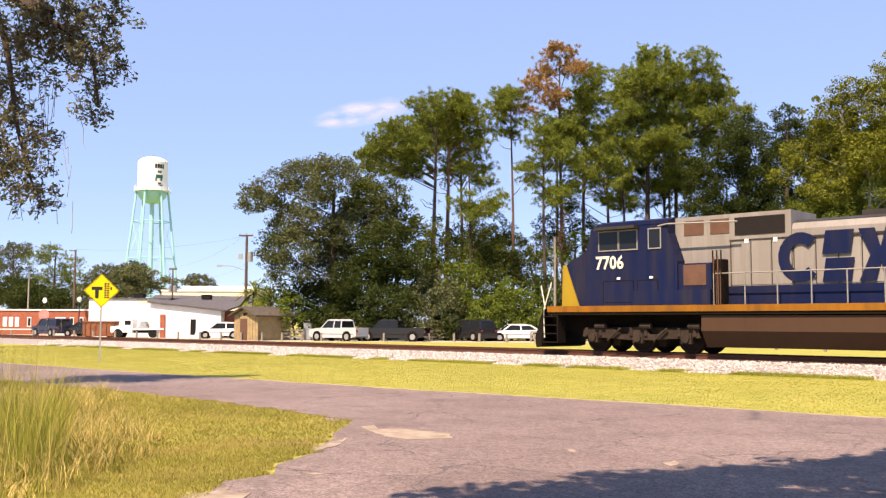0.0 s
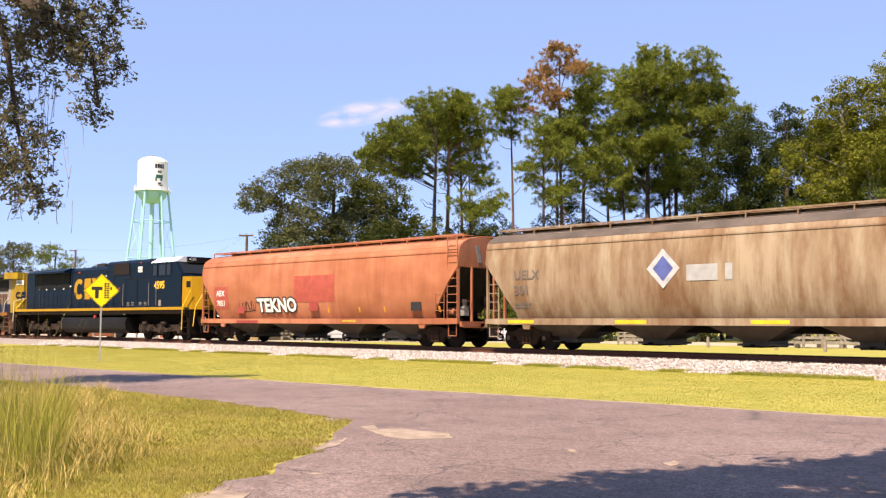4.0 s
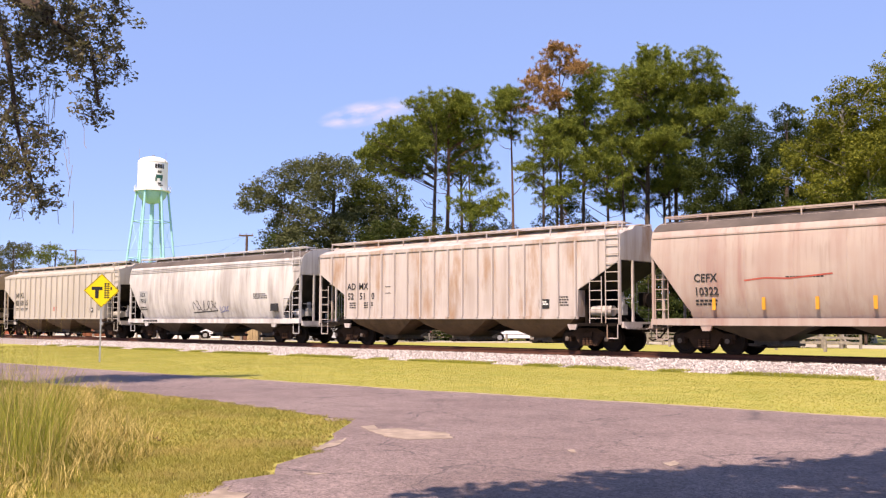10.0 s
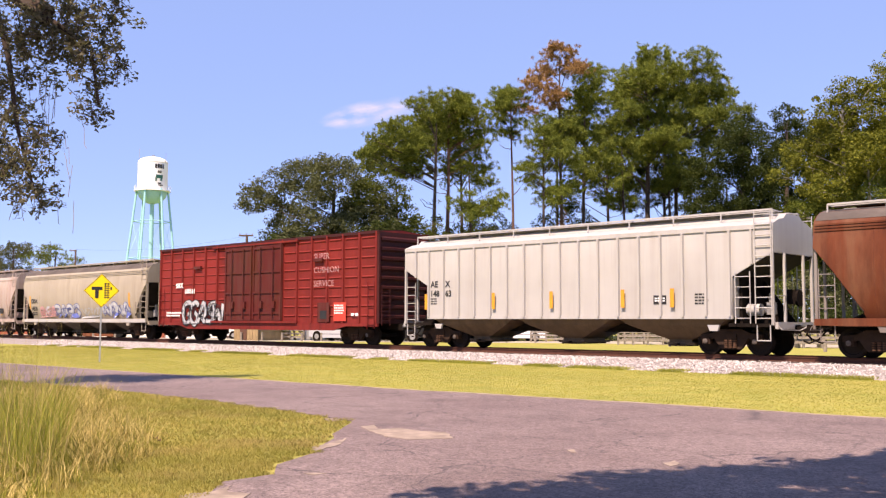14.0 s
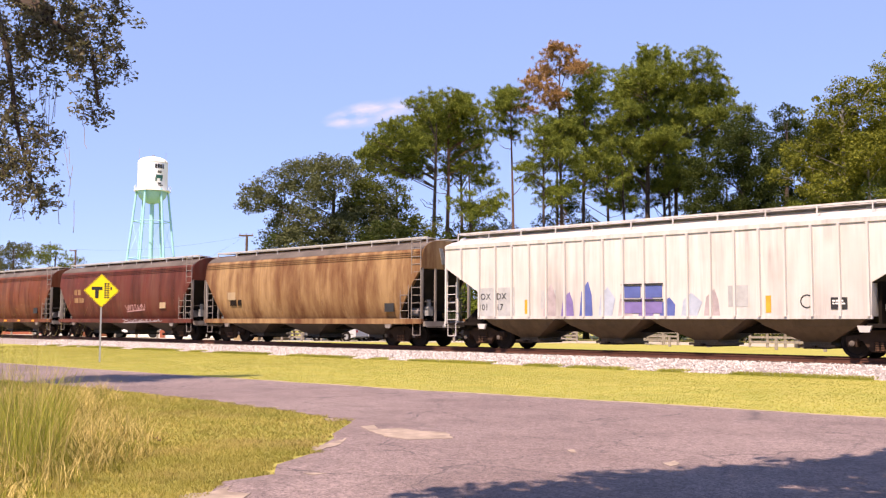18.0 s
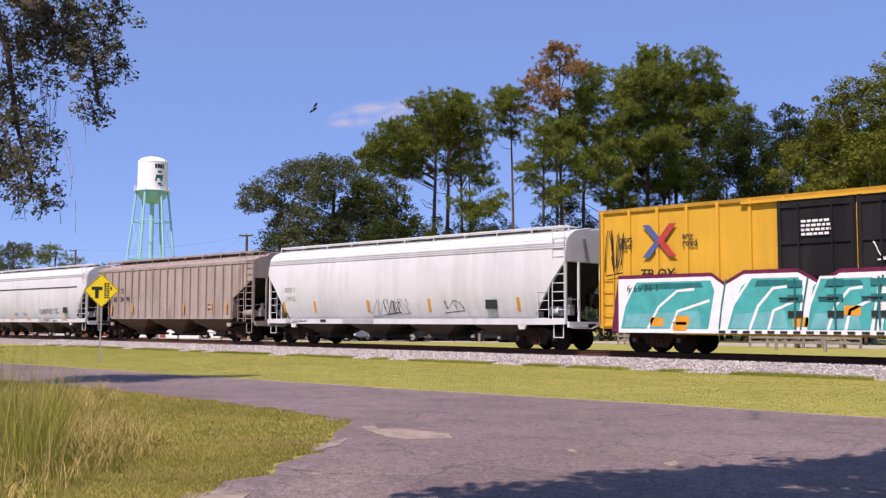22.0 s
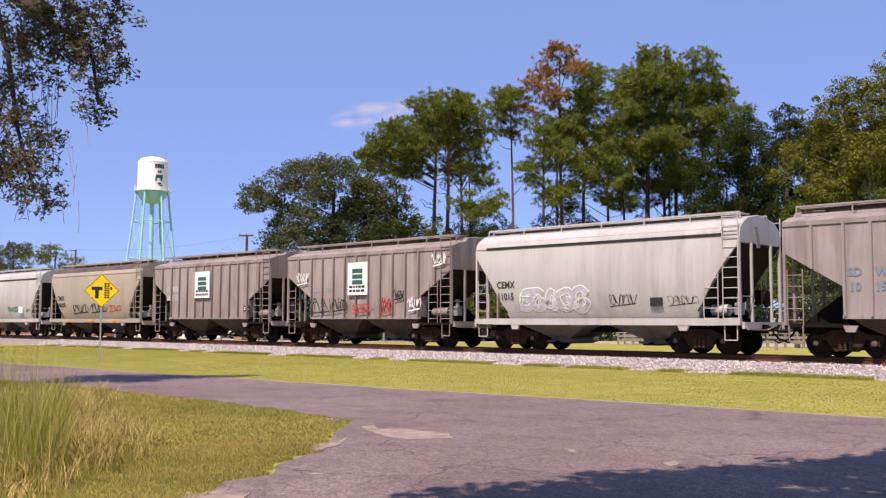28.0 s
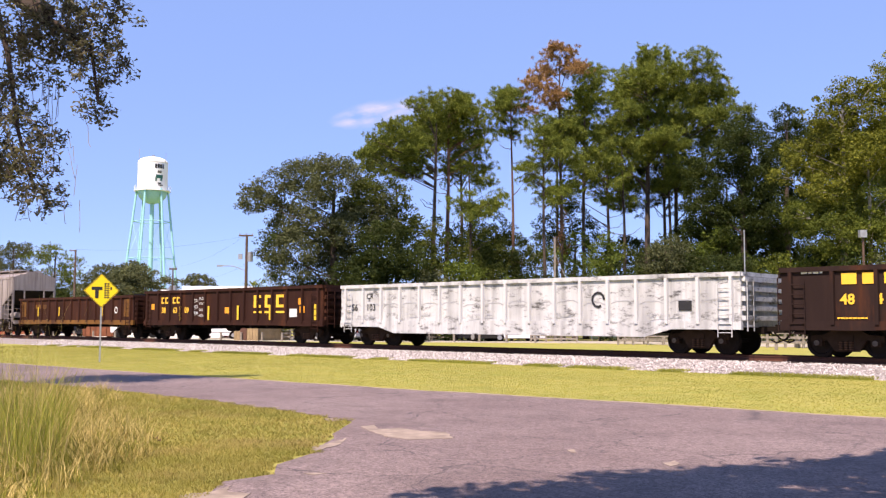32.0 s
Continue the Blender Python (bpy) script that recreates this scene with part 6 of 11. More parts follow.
def placard(c, x0, x1, z0, z1):
    p = part("placard", Shape().box(x0, x1, -1.665, -1.61, z0, z1), M_white, c, "white company placard")
    for k in range(3):
        patch(p, x0 + 0.32, x1 - 0.32, z1 - 0.5 - k * 0.26, z1 - 0.3 - k * 0.26, -1.666, M_green2, "placard_bar")
    bars(p, x0 + 0.12, -1.666, z0 + 0.32, x1 - x0 - 0.25, 0.11, M_ink, 2)


M_green2 = plain("dark green placard paint", (0.03, 0.12, 0.1), 0.5)
c = CARS["h22"]
placard(c, 4.5, 5.95, 2.35, 3.8)
bars(c, 1.4, YB, 2.75, 1.2, 0.3, M_greypatch, 1, "worn_mark")
bars(c, 1.4, YB, 2.25, 1.2, 0.3, M_greypatch, 1, "worn_mark")
plate(c, 9.0, 1.6, YB, 0.5, 0.3)
c = CARS["h23"]
placard(c, 4.7, 6.05, 2.3, 3.8)
for a, x, z in (("SD", 2.04, 2.5), ("WX", 2.86, 2.5)):
    lettering(c, a, x, YB - 0.012, z, 0.36, M_greypatch)
for a in ((1.6, 3.4, 1.5, 2.2, M_pen, 141), (3.6, 4.6, 1.6, 2.2, M_pen, 142), (5.0, 6.2, 1.5, 1.9, M_redpen, 143), (6.9, 7.6, 1.5, 2.2, M_redpen, 144), (8.7, 9.4, 1.6, 2.2, M_white, 145), (10.2, 10.9, 3.5, 4.0, M_white, 146), (0.9, 1.7, 2.9, 3.5, M_white, 147), (7.8, 8.4, 2.1, 2.5, M_pen, 148)):
    tag(c, a[0], a[1], a[2], a[3], YB - 0.09, a[4], a[5], 0.06, 3)
c = CARS["h24"]
text2(c, "CEMX", "11015", 1.2, 2.42, 0.38, gap=0.46, stretch=0.9)
scrawl(c, 2.3, 5.5, 1.45, 2.4, YR, M_silver, M_white, 151, 5, wild=2.0)
tag(c, 6.5, 7.6, 1.7, 2.1, YR, M_pen, 152, 0.03, 4)
patch(c, 8.2, 8.7, 1.65, 1.95, YR, M_ink)
tag(c, 8.9, 10.0, 1.7, 2.0, YR, M_pen, 153, 0.02, 4)
part("stripe", Shape().box(0.6, 11.0, -1.56, -1.45, 3.97, 4.06), M_ink, c)
c = CARS["h20"]
part("stripe", Shape().box(0.6, 10.9, -1.56, -1.45, 3.97, 4.06), M_ink, c)
c = CARS["h25"]
placard(c, 4.75, 6.05, 2.3, 3.82)
for a, x, z in (("SD", 2.04, 2.5), ("WX", 2.86, 2.5), ("10", 2.08, 2.05), ("159", 2.84, 2.05)):
    lettering(c, a, x, YB - 0.012, z, 0.36, M_steelblue, bold=0.012)
lettering(c, "NORMEL", 3.3, -1.63, 1.36, 1.08, M_pen, "graffiti", 1.28, bold=0.03, outline=0.014)
plate(c, 8.6, 1.62, YB, 0.5, 0.3)

c = CARS["g1"]
YG1 = -1.6
for x in (0.2, 14.9):
    part("paint_patch", Shape().box(x, x + 0.9, YG1 - 0.006, YG1, 1.35, 2.4), P_gold, c)
s = Shape()
stroke(s, [(13.95 + 0.17 * math.cos(radians(k * 36)), 1.75 + 0.17 * math.sin(radians(k * 36))) for k in range(11)], YG1 - 0.004, 0.07)
part("emblem", s, M_white, c)
for x in (3.0, 6.2, 12.2):
    patch(c, x, x + 0.14, 1.4, 2.0, YG1 - 0.02, M_yellow, "reflector_tape")
bars(c, 2.3, YG1, 1.9, 2.0, 0.28, P_gold, 1, "worn_mark")
c = CARS["g2"]
YG2 = -1.6
for a, x, z in (("38", 1.9, 1.55), ("63", 3.12, 1.55), ("09", 4.33, 1.55)):
    lettering(c, a, x, YG2, z, 0.44, M_gold, bold=0.012)
for x in (1.86, 2.28, 3.08, 3.5):
    s = Shape().box(x, x + 0.3, YG2 - 0.005, YG2, 2.36, 2.44).box(x, x + 0.3, YG2 - 0.005, YG2, 2.08, 2.16).box(x, x + 0.11, YG2 - 0.005, YG2, 2.16, 2.36)
    part("emblem", s, M_gold, c)
for k in range(3):
    x = 10.9 + k * 0.95
    s = Shape().box(x, x + 0.62, YG2 - 0.005, YG2, 2.28, 2.42).box(x, x + 0.62, YG2 - 0.005, YG2, 1.78, 1.92).box(x, x + 0.22, YG2 - 0.005, YG2, 1.92, 2.28).box(x, x + 0.7, YG2 - 0.005, YG2, 1.5, 1.6)
    part("emblem", s, M_gold, c)
for k, (a, z) in enumerate((("PARK", 2.25), ("YOUR", 1.98), ("GAS", 1.65), ("HOG", 1.32))):
    lettering(c, a, 5.78, YG2, z, 0.21, M_chalk, "graffiti", bold=-0.002)
for z in (2.15, 1.8, 1.45):
    tag(c, 5.32, 5.7, z, z + 0.2, YG2, M_chalk, int(z * 100), 0.02, 4)
for x in (3.9, 6.75, 9.5, 12.3, 15.9):
    patch(c, x, x + 0.16, 1.15, 1.9, YG2 - 0.06, M_yellow, "reflector_tape")
for x, z in ((0.7, 1.75), (14.6, 1.9), (14.7, 1.5), (8.3, 1.5)):
    patch(c, x, x + 0.4, z, z + 0.32, YG2, M_orange)
p = patch(c, 13.9, 14.5, 1.3, 1.7, YG2, M_chalk, "data_plate")
c = CARS["g3"]
YG3 = -1.6
lettering(c, "CR", 1.75, YG3, 2.1, 0.36, M_ink, bold=0.004)
for a, x in (("56", 0.75), ("103", 1.75)):
    lettering(c, a, x, YG3, 1.58, 0.42, M_ink, bold=0.006)
s = Shape()
stroke(s, [(14.4 + 0.26 * math.cos(radians(k * 30)), 1.9 + 0.26 * math.sin(radians(k * 30))) for k in range(11)], YG3 - 0.004, 0.09)
part("emblem", s, M_ink, c)
patch(c, 17.7, 18.2, 1.48, 1.82, YG3, M_ink, "data_plate")
rg = random.Random(5)
gx = [0.35 + (20.0 - 0.7) * k / 16 for k in range(17)]
for a, b in zip(gx, gx[1:]):
    s = Shape()
    z = 1.75 + rg.uniform(-0.06, 0.06)
    stroke(s, [(a + 0.12, z), (a + 0.35, z + 0.09), (b - 0.35, z + 0.1), (b - 0.12, z)], YG3 + 0.012, 0.035)
    part("dent_line", s, M_greypatch, c)
for x0, z in ((1.0, 1.2), (4.5, 1.3), (8.0, 1.2), (12.0, 1.25), (16.5, 1.2)):
    tag(c, x0, x0 + 1.3, z, z + 0.2, YG3 + 0.01, M_greypatch, int(x0 * 10), 0.02, 5)
c = CARS["g4"]
YG4 = -1.6
for a, x, z in (("48", 1.9, 1.65), ("4", 2.95, 1.65)):
    lettering(c, a, x, YG4, z, 0.44, M_gold, bold=0.012)
bars(c, 1.95, YG4, 2.25, 1.5, 0.34, M_gold, 1, "emblem")
bars(c, 0.7, YG4, 2.6, 0.8, 0.08, M_white, 1)
bars(c, 1.8, YG4, 1.2, 0.9, 0.05, M_gold, 1)


def wrap_marks(car, W=1.62):
    """Lays the painted marks of a smooth car on its rounded flank."""
    for ob in car.children_recursive:
        if ob.name.split(".")[0] in MARKS and ob.data:
            if ob.name.startswith(("lettering", "graffiti")) and abs(ob.matrix_basis.translation.y) > 1.0:
                z = ob.matrix_basis.translation.z
                z0, z1 = (half_width("round", z + d, W) for d in (0.03, 0.4))
                if z > 1.3:
                    ob.matrix_basis = Matrix.Translation((0, W - z0, 0)) @ ob.matrix_basis @ pose(0, 0, 0, math.degrees(math.atan2(z1 - z0, 0.37)))
                continue
            zs = [v.co.z for v in ob.data.vertices]
            if len(zs) <= 16 and max(zs) - min(zs) > 0.3:
                flat = W - max(half_width("round", min(zs) + (max(zs) - min(zs)) * k / 6, W) for k in range(7))
                for v in ob.data.vertices:
                    v.co.y += flat
                continue
            for v in ob.data.vertices:
                if -1.68 < v.co.y < -1.59 and 1.3 < v.co.z < 3.9:
                    v.co.y += W - half_width("round", v.co.z, W)


MARKS = ("lettering", "graffiti", "stencil_lines", "paint_patch", "data_plate", "data_lines", "worn_mark", "emblem", "reflector_tape", "stencil_frame", "scrape")
for k in CARS:
    if CARS[k].name.startswith("covered_hopper") and any(o.name.startswith("weld_seam") for o in CARS[k].children):
        wrap_marks(CARS[k])


# ---- ground, road and track ----
def grass_mat(name, a, b, c, green):
    n = Nodes(name)
    col = n.mix(n.ramp(n.noise(0.25, 4), 0.35, 0.65), a, b)
    col = n.mix(n.times(n.ramp(n.noise(2.2, 5, (1, 2.5, 1)), 0.4, 0.7), 0.8), col, c)
    col = n.mix(n.times(n.ramp(n.noise(0.9, 5, (1, 1.8, 1), off=5), 0.45, 0.68), 0.7), col, green)
    col = n.mix(n.times(n.ramp(n.noise(16, 5, rough=0.7), 0.35, 0.7), 0.35), col, tuple(v * 0.62 for v in a))
    n.bump(n.noise(40, 4), 0.3, 0.03)
    return n.done(col, 0.9)


M_grass = grass_mat("mown yellow-green grass", (0.285, 0.272, 0.054), (0.345, 0.31, 0.07), (0.4, 0.335, 0.1), (0.205, 0.23, 0.038))
n = Nodes("worn purplish asphalt")
col = n.mix(n.ramp(n.noise(0.3, 4), 0.35, 0.7), (0.23, 0.162, 0.15), (0.32, 0.238, 0.22))
col = n.mix(n.times(n.ramp(n.noise(34, 4, rough=0.75), 0.42, 0.6), 0.8), col, (0.05, 0.037, 0.037))
col = n.mix(n.times(n.ramp(n.noise(7, 5, rough=0.7, off=11), 0.45, 0.65), 0.4), col, (0.085, 0.063, 0.06))
col = n.mix(n.times(n.ramp(n.noise(1.1, 5, off=7), 0.5, 0.72), 0.5), col, (0.075, 0.056, 0.054))
col = n.mix(n.times(n.ramp(n.noise(90, 2, off=4), 0.6, 0.68), 0.75), col, (0.3, 0.25, 0.22))
vor = n.t.nodes.new("ShaderNodeTexVoronoi")
vor.feature = "DISTANCE_TO_EDGE"
vor.inputs["Scale"].default_value = 0.42
warp = n.mix(1.0, n.co, n.mix(1.0, n.mix(1.0, n.cnoise(0.9, 6), (0.5, 0.5, 0.5), "SUBTRACT"), (1.6, 1.6, 0), "MULTIPLY"), "ADD")
n.link(warp, vor.inputs["Vector"])
col = n.mix(n.times(n.ramp(vor.outputs["Distance"], 0.0, 0.009, (1, 1, 1, 1), (0, 0, 0, 1)), n.ramp(n.noise(0.5, 3, off=2), 0.33, 0.55)), col, (0.06, 0.05, 0.05))
n.bump(n.noise(70, 3), 0.4, 0.01)
M_asphalt = n.done(col, 0.85)
M_sand = plain("pale sandy dirt", (0.36, 0.28, 0.22), 0.95, vary=0.45, scale=4)
n = Nodes("mixed pale ballast stone")
isl = n.island()
col = n.ramp(isl, 0.0, 1.0, (0.12, 0.1, 0.095, 1), (0.6, 0.56, 0.53, 1))
col = n.mix(n.times(n.ramp(n.noise(8, 3), 0.4, 0.7), 0.4), col, (0.4, 0.33, 0.3))
n.bump(n.noise(60, 3), 0.4, 0.01)
M_ballast = n.done(col, 0.9)
M_bed = plain("ballast bed", (0.34, 0.295, 0.275), 0.95, vary=0.5, scale=12, grain=22)
M_rail = plain("rusty rail steel", (0.11, 0.045, 0.03), 0.8, 0.1, scale=8)
M_tie = plain("weathered creosoted timber", (0.1, 0.075, 0.06), 0.9, scale=5)
M_lot = plain("pale sandy gravel", (0.42, 0.37, 0.29), 0.95, vary=0.25, scale=0.6)

g = Shape()
g.add([(-2500, -1500, 0), (1500, -1500, 0), (1500, 2500, 0), (-2500, 2500, 0)], [(0, 1, 2, 3)])
solo("ground", g, M_grass, "flat mown yellow-green grass beside the railway", "ground", kind="structure")


def sheet(name, outline, z, mat, label, category, thick=0.06):
    s = Shape().prism(outline, z - thick, z, "z")
    return solo(name, s, mat, label, category, kind="structure")


def wavy(pts, amp, step, seed):
    """Roughens an outline so that verges don't run ruler-straight."""
    rng = random.Random(seed)
    out = []
    for (xa, ya), (xb, yb) in zip(pts, pts[1:]):
        n = max(1, int(math.hypot(xb - xa, yb - ya) / step))
        for k in range(n):
            f = k / n
            out.append((xa + (xb - xa) * f + rng.uniform(-amp, amp), ya + (yb - ya) * f + rng.uniform(-amp, amp)))
    return out + [pts[-1]]


far_edge = wavy([(-120, 13.4), (-60, 14.1), (-25, 15.0), (-16, 15.5), (-10.5, 16.1), (-5.7, 16.4), (10, 17.2), (60, 20)], 0.05, 0.6, 1)
near_edge = wavy([(-120, 8.2), (-40, 9.6), (-24, 10.6), (-17.3, 10.75), (-13.5, 10.4), (-12.0, 10.12)], 0.06, 0.5, 2) + wavy([(-11.43, 10.02), (-9.75, 8.08), (-9.11, 7.41), (-8.56, 6.47), (-8.06, 5.98), (-7.97, 5.44), (-7.55, 4.9)] + [(-6.6, 2.6), (-6.0, -6), (-6, -60)], 0.07, 0.4, 3)
sheet("road", far_edge + [(60, -60)] + near_edge[::-1], 0.012, M_asphalt, "worn purplish-grey asphalt road with fine cracks", "road")

# ballast bank, sleepers and rails
s = Shape()
prof = [(TY - 3.75, 0.0), (TY - 2.0, 0.27), (TY + 2.0, 0.27), (TY + 3.75, 0.0)]
s.loft([[(x, y, z) for y, z in prof] for x in (-900, 700)], closed=False, caps=False)
solo("ballast_bank", s, M_bed, "bank of pale crushed ballast under the track", "ballast", kind="structure")
for o in (-1, 1):
    s = Shape()
    y = TY + o * 0.755
    pr = [(-0.07, 0), (0.07, 0), (0.07, 0.02), (0.012, 0.035), (0.012, 0.125), (0.036, 0.135), (0.036, 0.17), (-0.036, 0.17), (-0.036, 0.135), (-0.012, 0.125), (-0.012, 0.035), (-0.07, 0.02)]
    s.loft([[(x, y + a, RZ - 0.17 + b) for a, b in pr] for x in (-900, 700)])
    solo("rail", s, M_rail, "rusty steel rail with a worn head", "rail", kind="structure", group="rails of the track")
tie = Shape().box(-0.115, 0.115, -1.3, 1.3, 0, 0.17).mesh("sleeper", M_tie)
track = thing("sleepers", "row of weathered timber sleepers in the ballast", "sleepers", kind="structure")
for k in range(170):
    hang("sleeper", tie, track, pose(-88 + k * 0.56, TY + random.uniform(-0.03, 0.03), RZ - 0.17 - 0.165, 0, 0, random.uniform(-1, 1)))

# ---- sky far off ----
def blade_mesh(name, V, mat):
    """One triangle for every three rows of V."""
    n = len(V) // 3
    me = bpy.data.meshes.new(name)
    me.vertices.add(3 * n)
    me.vertices.foreach_set("co", V.astype(np.float32).ravel())
    me.loops.add(3 * n)
    me.loops.foreach_set("vertex_index", np.arange(3 * n, dtype=np.int32))
    me.polygons.add(n)
    me.polygons.foreach_set("loop_start", np.arange(0, 3 * n, 3, dtype=np.int32))
    me.update(calc_edges=True)
    me.materials.append(mat)
    return me


def unit(a):
    return a / np.linalg.norm(a, axis=1)[:, None]


def leaf_mesh(name, P, size, mat, rng, aspect=0.55, droop=0.0):
    """Many small leaf blades: one pointed leaf at each of the points P."""
    n = len(P)
    a = rng.normal(size=(n, 3))
    a[:, 2] = a[:, 2] * 0.7 - droop
    a = unit(a)
    b = rng.normal(size=(n, 3))
    b = unit(b - (a * b).sum(1)[:, None] * a)
    s = (size * rng.uniform(0.6, 1.3, n))[:, None]
    u, w = a * s, b * s * aspect
    return blade_mesh(name, np.stack([P - u * 0.4 + w * 0.5, P - u * 0.4 - w * 0.5, P + u * 0.6], 1).reshape(-1, 3), mat)


def needle_mesh(name, C, R, per, width, mat, rng):
    """Pine foliage: at each of the points C a tuft of needle sprays, of radius R, that fan outwards and up."""
    n = len(C) * per
    P, r = np.repeat(C, per, axis=0), np.repeat(R, per) * rng.uniform(0.7, 1.25, n)
    a = rng.normal(size=(n, 3)) + np.array([0, 0, 0.45])
    a = unit(a)
    b = rng.normal(size=(n, 3))
    b = unit(b - (a * b).sum(1)[:, None] * a) * (width * rng.uniform(0.6, 1.3, n))[:, None]
    tip, root = P + a * r[:, None], P + a * (r * 0.15)[:, None]
    return blade_mesh(name, np.stack([root + b * 0.5, root - b * 0.5, tip], 1).reshape(-1, 3), mat)


def leaf_mat(name, c0, c1, trans=0.18, worn=None, green=None):
    n = Nodes(name)
    col = n.ramp(n.island(), 0.05, 0.95, (*c0, 1), (*c1, 1))
    if green:
        col = n.mix(n.times(n.ramp(n.noise(0.9, 5, off=5), 0.42, 0.68), 0.6), col, green)
    if worn:
        col = n.mix(n.times(n.ramp(n.noise(0.8, 5, off=3), 0.5, 0.7), 0.7), col, worn)
        col = n.mix(n.times(n.ramp(n.noise(4, 4, off=8), 0.56, 0.72), 0.5), col, (worn[0] * 0.55, worn[1] * 0.45, worn[2] * 0.4))
    col = n.mix(n.times(n.ramp(n.noise(0.3, 2), 0.35, 0.7), 0.5), col, tuple(v * 0.6 for v in c0))
    n.done(col, 0.7)
    n.b.inputs["Specular IOR Level"].default_value = 0.12
    tr = n.t.nodes.new("ShaderNodeBsdfTranslucent")
    n.link(n.mix(0.3, col, (0.3, 0.32, 0.02)), tr.inputs[0])
    mx = n.t.nodes.new("ShaderNodeMixShader")
    mx.inputs[0].default_value = trans
    n.link(n.b.outputs[0], mx.inputs[1])
    n.link(tr.outputs[0], mx.inputs[2])
    n.link(mx.outputs[0], n.t.nodes["Material Output"].inputs[0])
    return n.m


L_pine = leaf_mat("green pine needles", (0.06, 0.09, 0.015), (0.3, 0.335, 0.055))
L_dead = leaf_mat("dead brown pine needles", (0.26, 0.135, 0.05), (0.43, 0.26, 0.12))
L_oak = leaf_mat("dusty olive oak leaves", (0.05, 0.06, 0.026), (0.17, 0.18, 0.08))
L_bush = leaf_mat("fresh green shrub leaves", (0.05, 0.08, 0.011), (0.165, 0.205, 0.03))
L_yellow = leaf_mat("yellowing green leaves", (0.06, 0.075, 0.01), (0.25, 0.25, 0.03))
L_dark = leaf_mat("dark green leaves", (0.016, 0.028, 0.007), (0.06, 0.08, 0.018))
M_bark = plain("grey-brown bark", (0.11, 0.08, 0.06), 0.9, vary=0.5, scale=4, grain=14)
M_bark_red = plain("reddish pine bark", (0.2, 0.11, 0.075), 0.9, vary=0.5, scale=4, grain=14)


TURN = 43.634       # the line of sight, seen from above


def spot(u, d, z=0.0):
    """A place u metres to the right of the line of sight and d metres along it."""
    return Vector((u * math.cos(YAW) + d * math.sin(YAW), -u * math.sin(YAW) + d * math.cos(YAW), z))


def set_at(u, d, turn=0.0, z=0.0):
    return pose(*spot(u, d, z), 0, 0, TURN + turn)


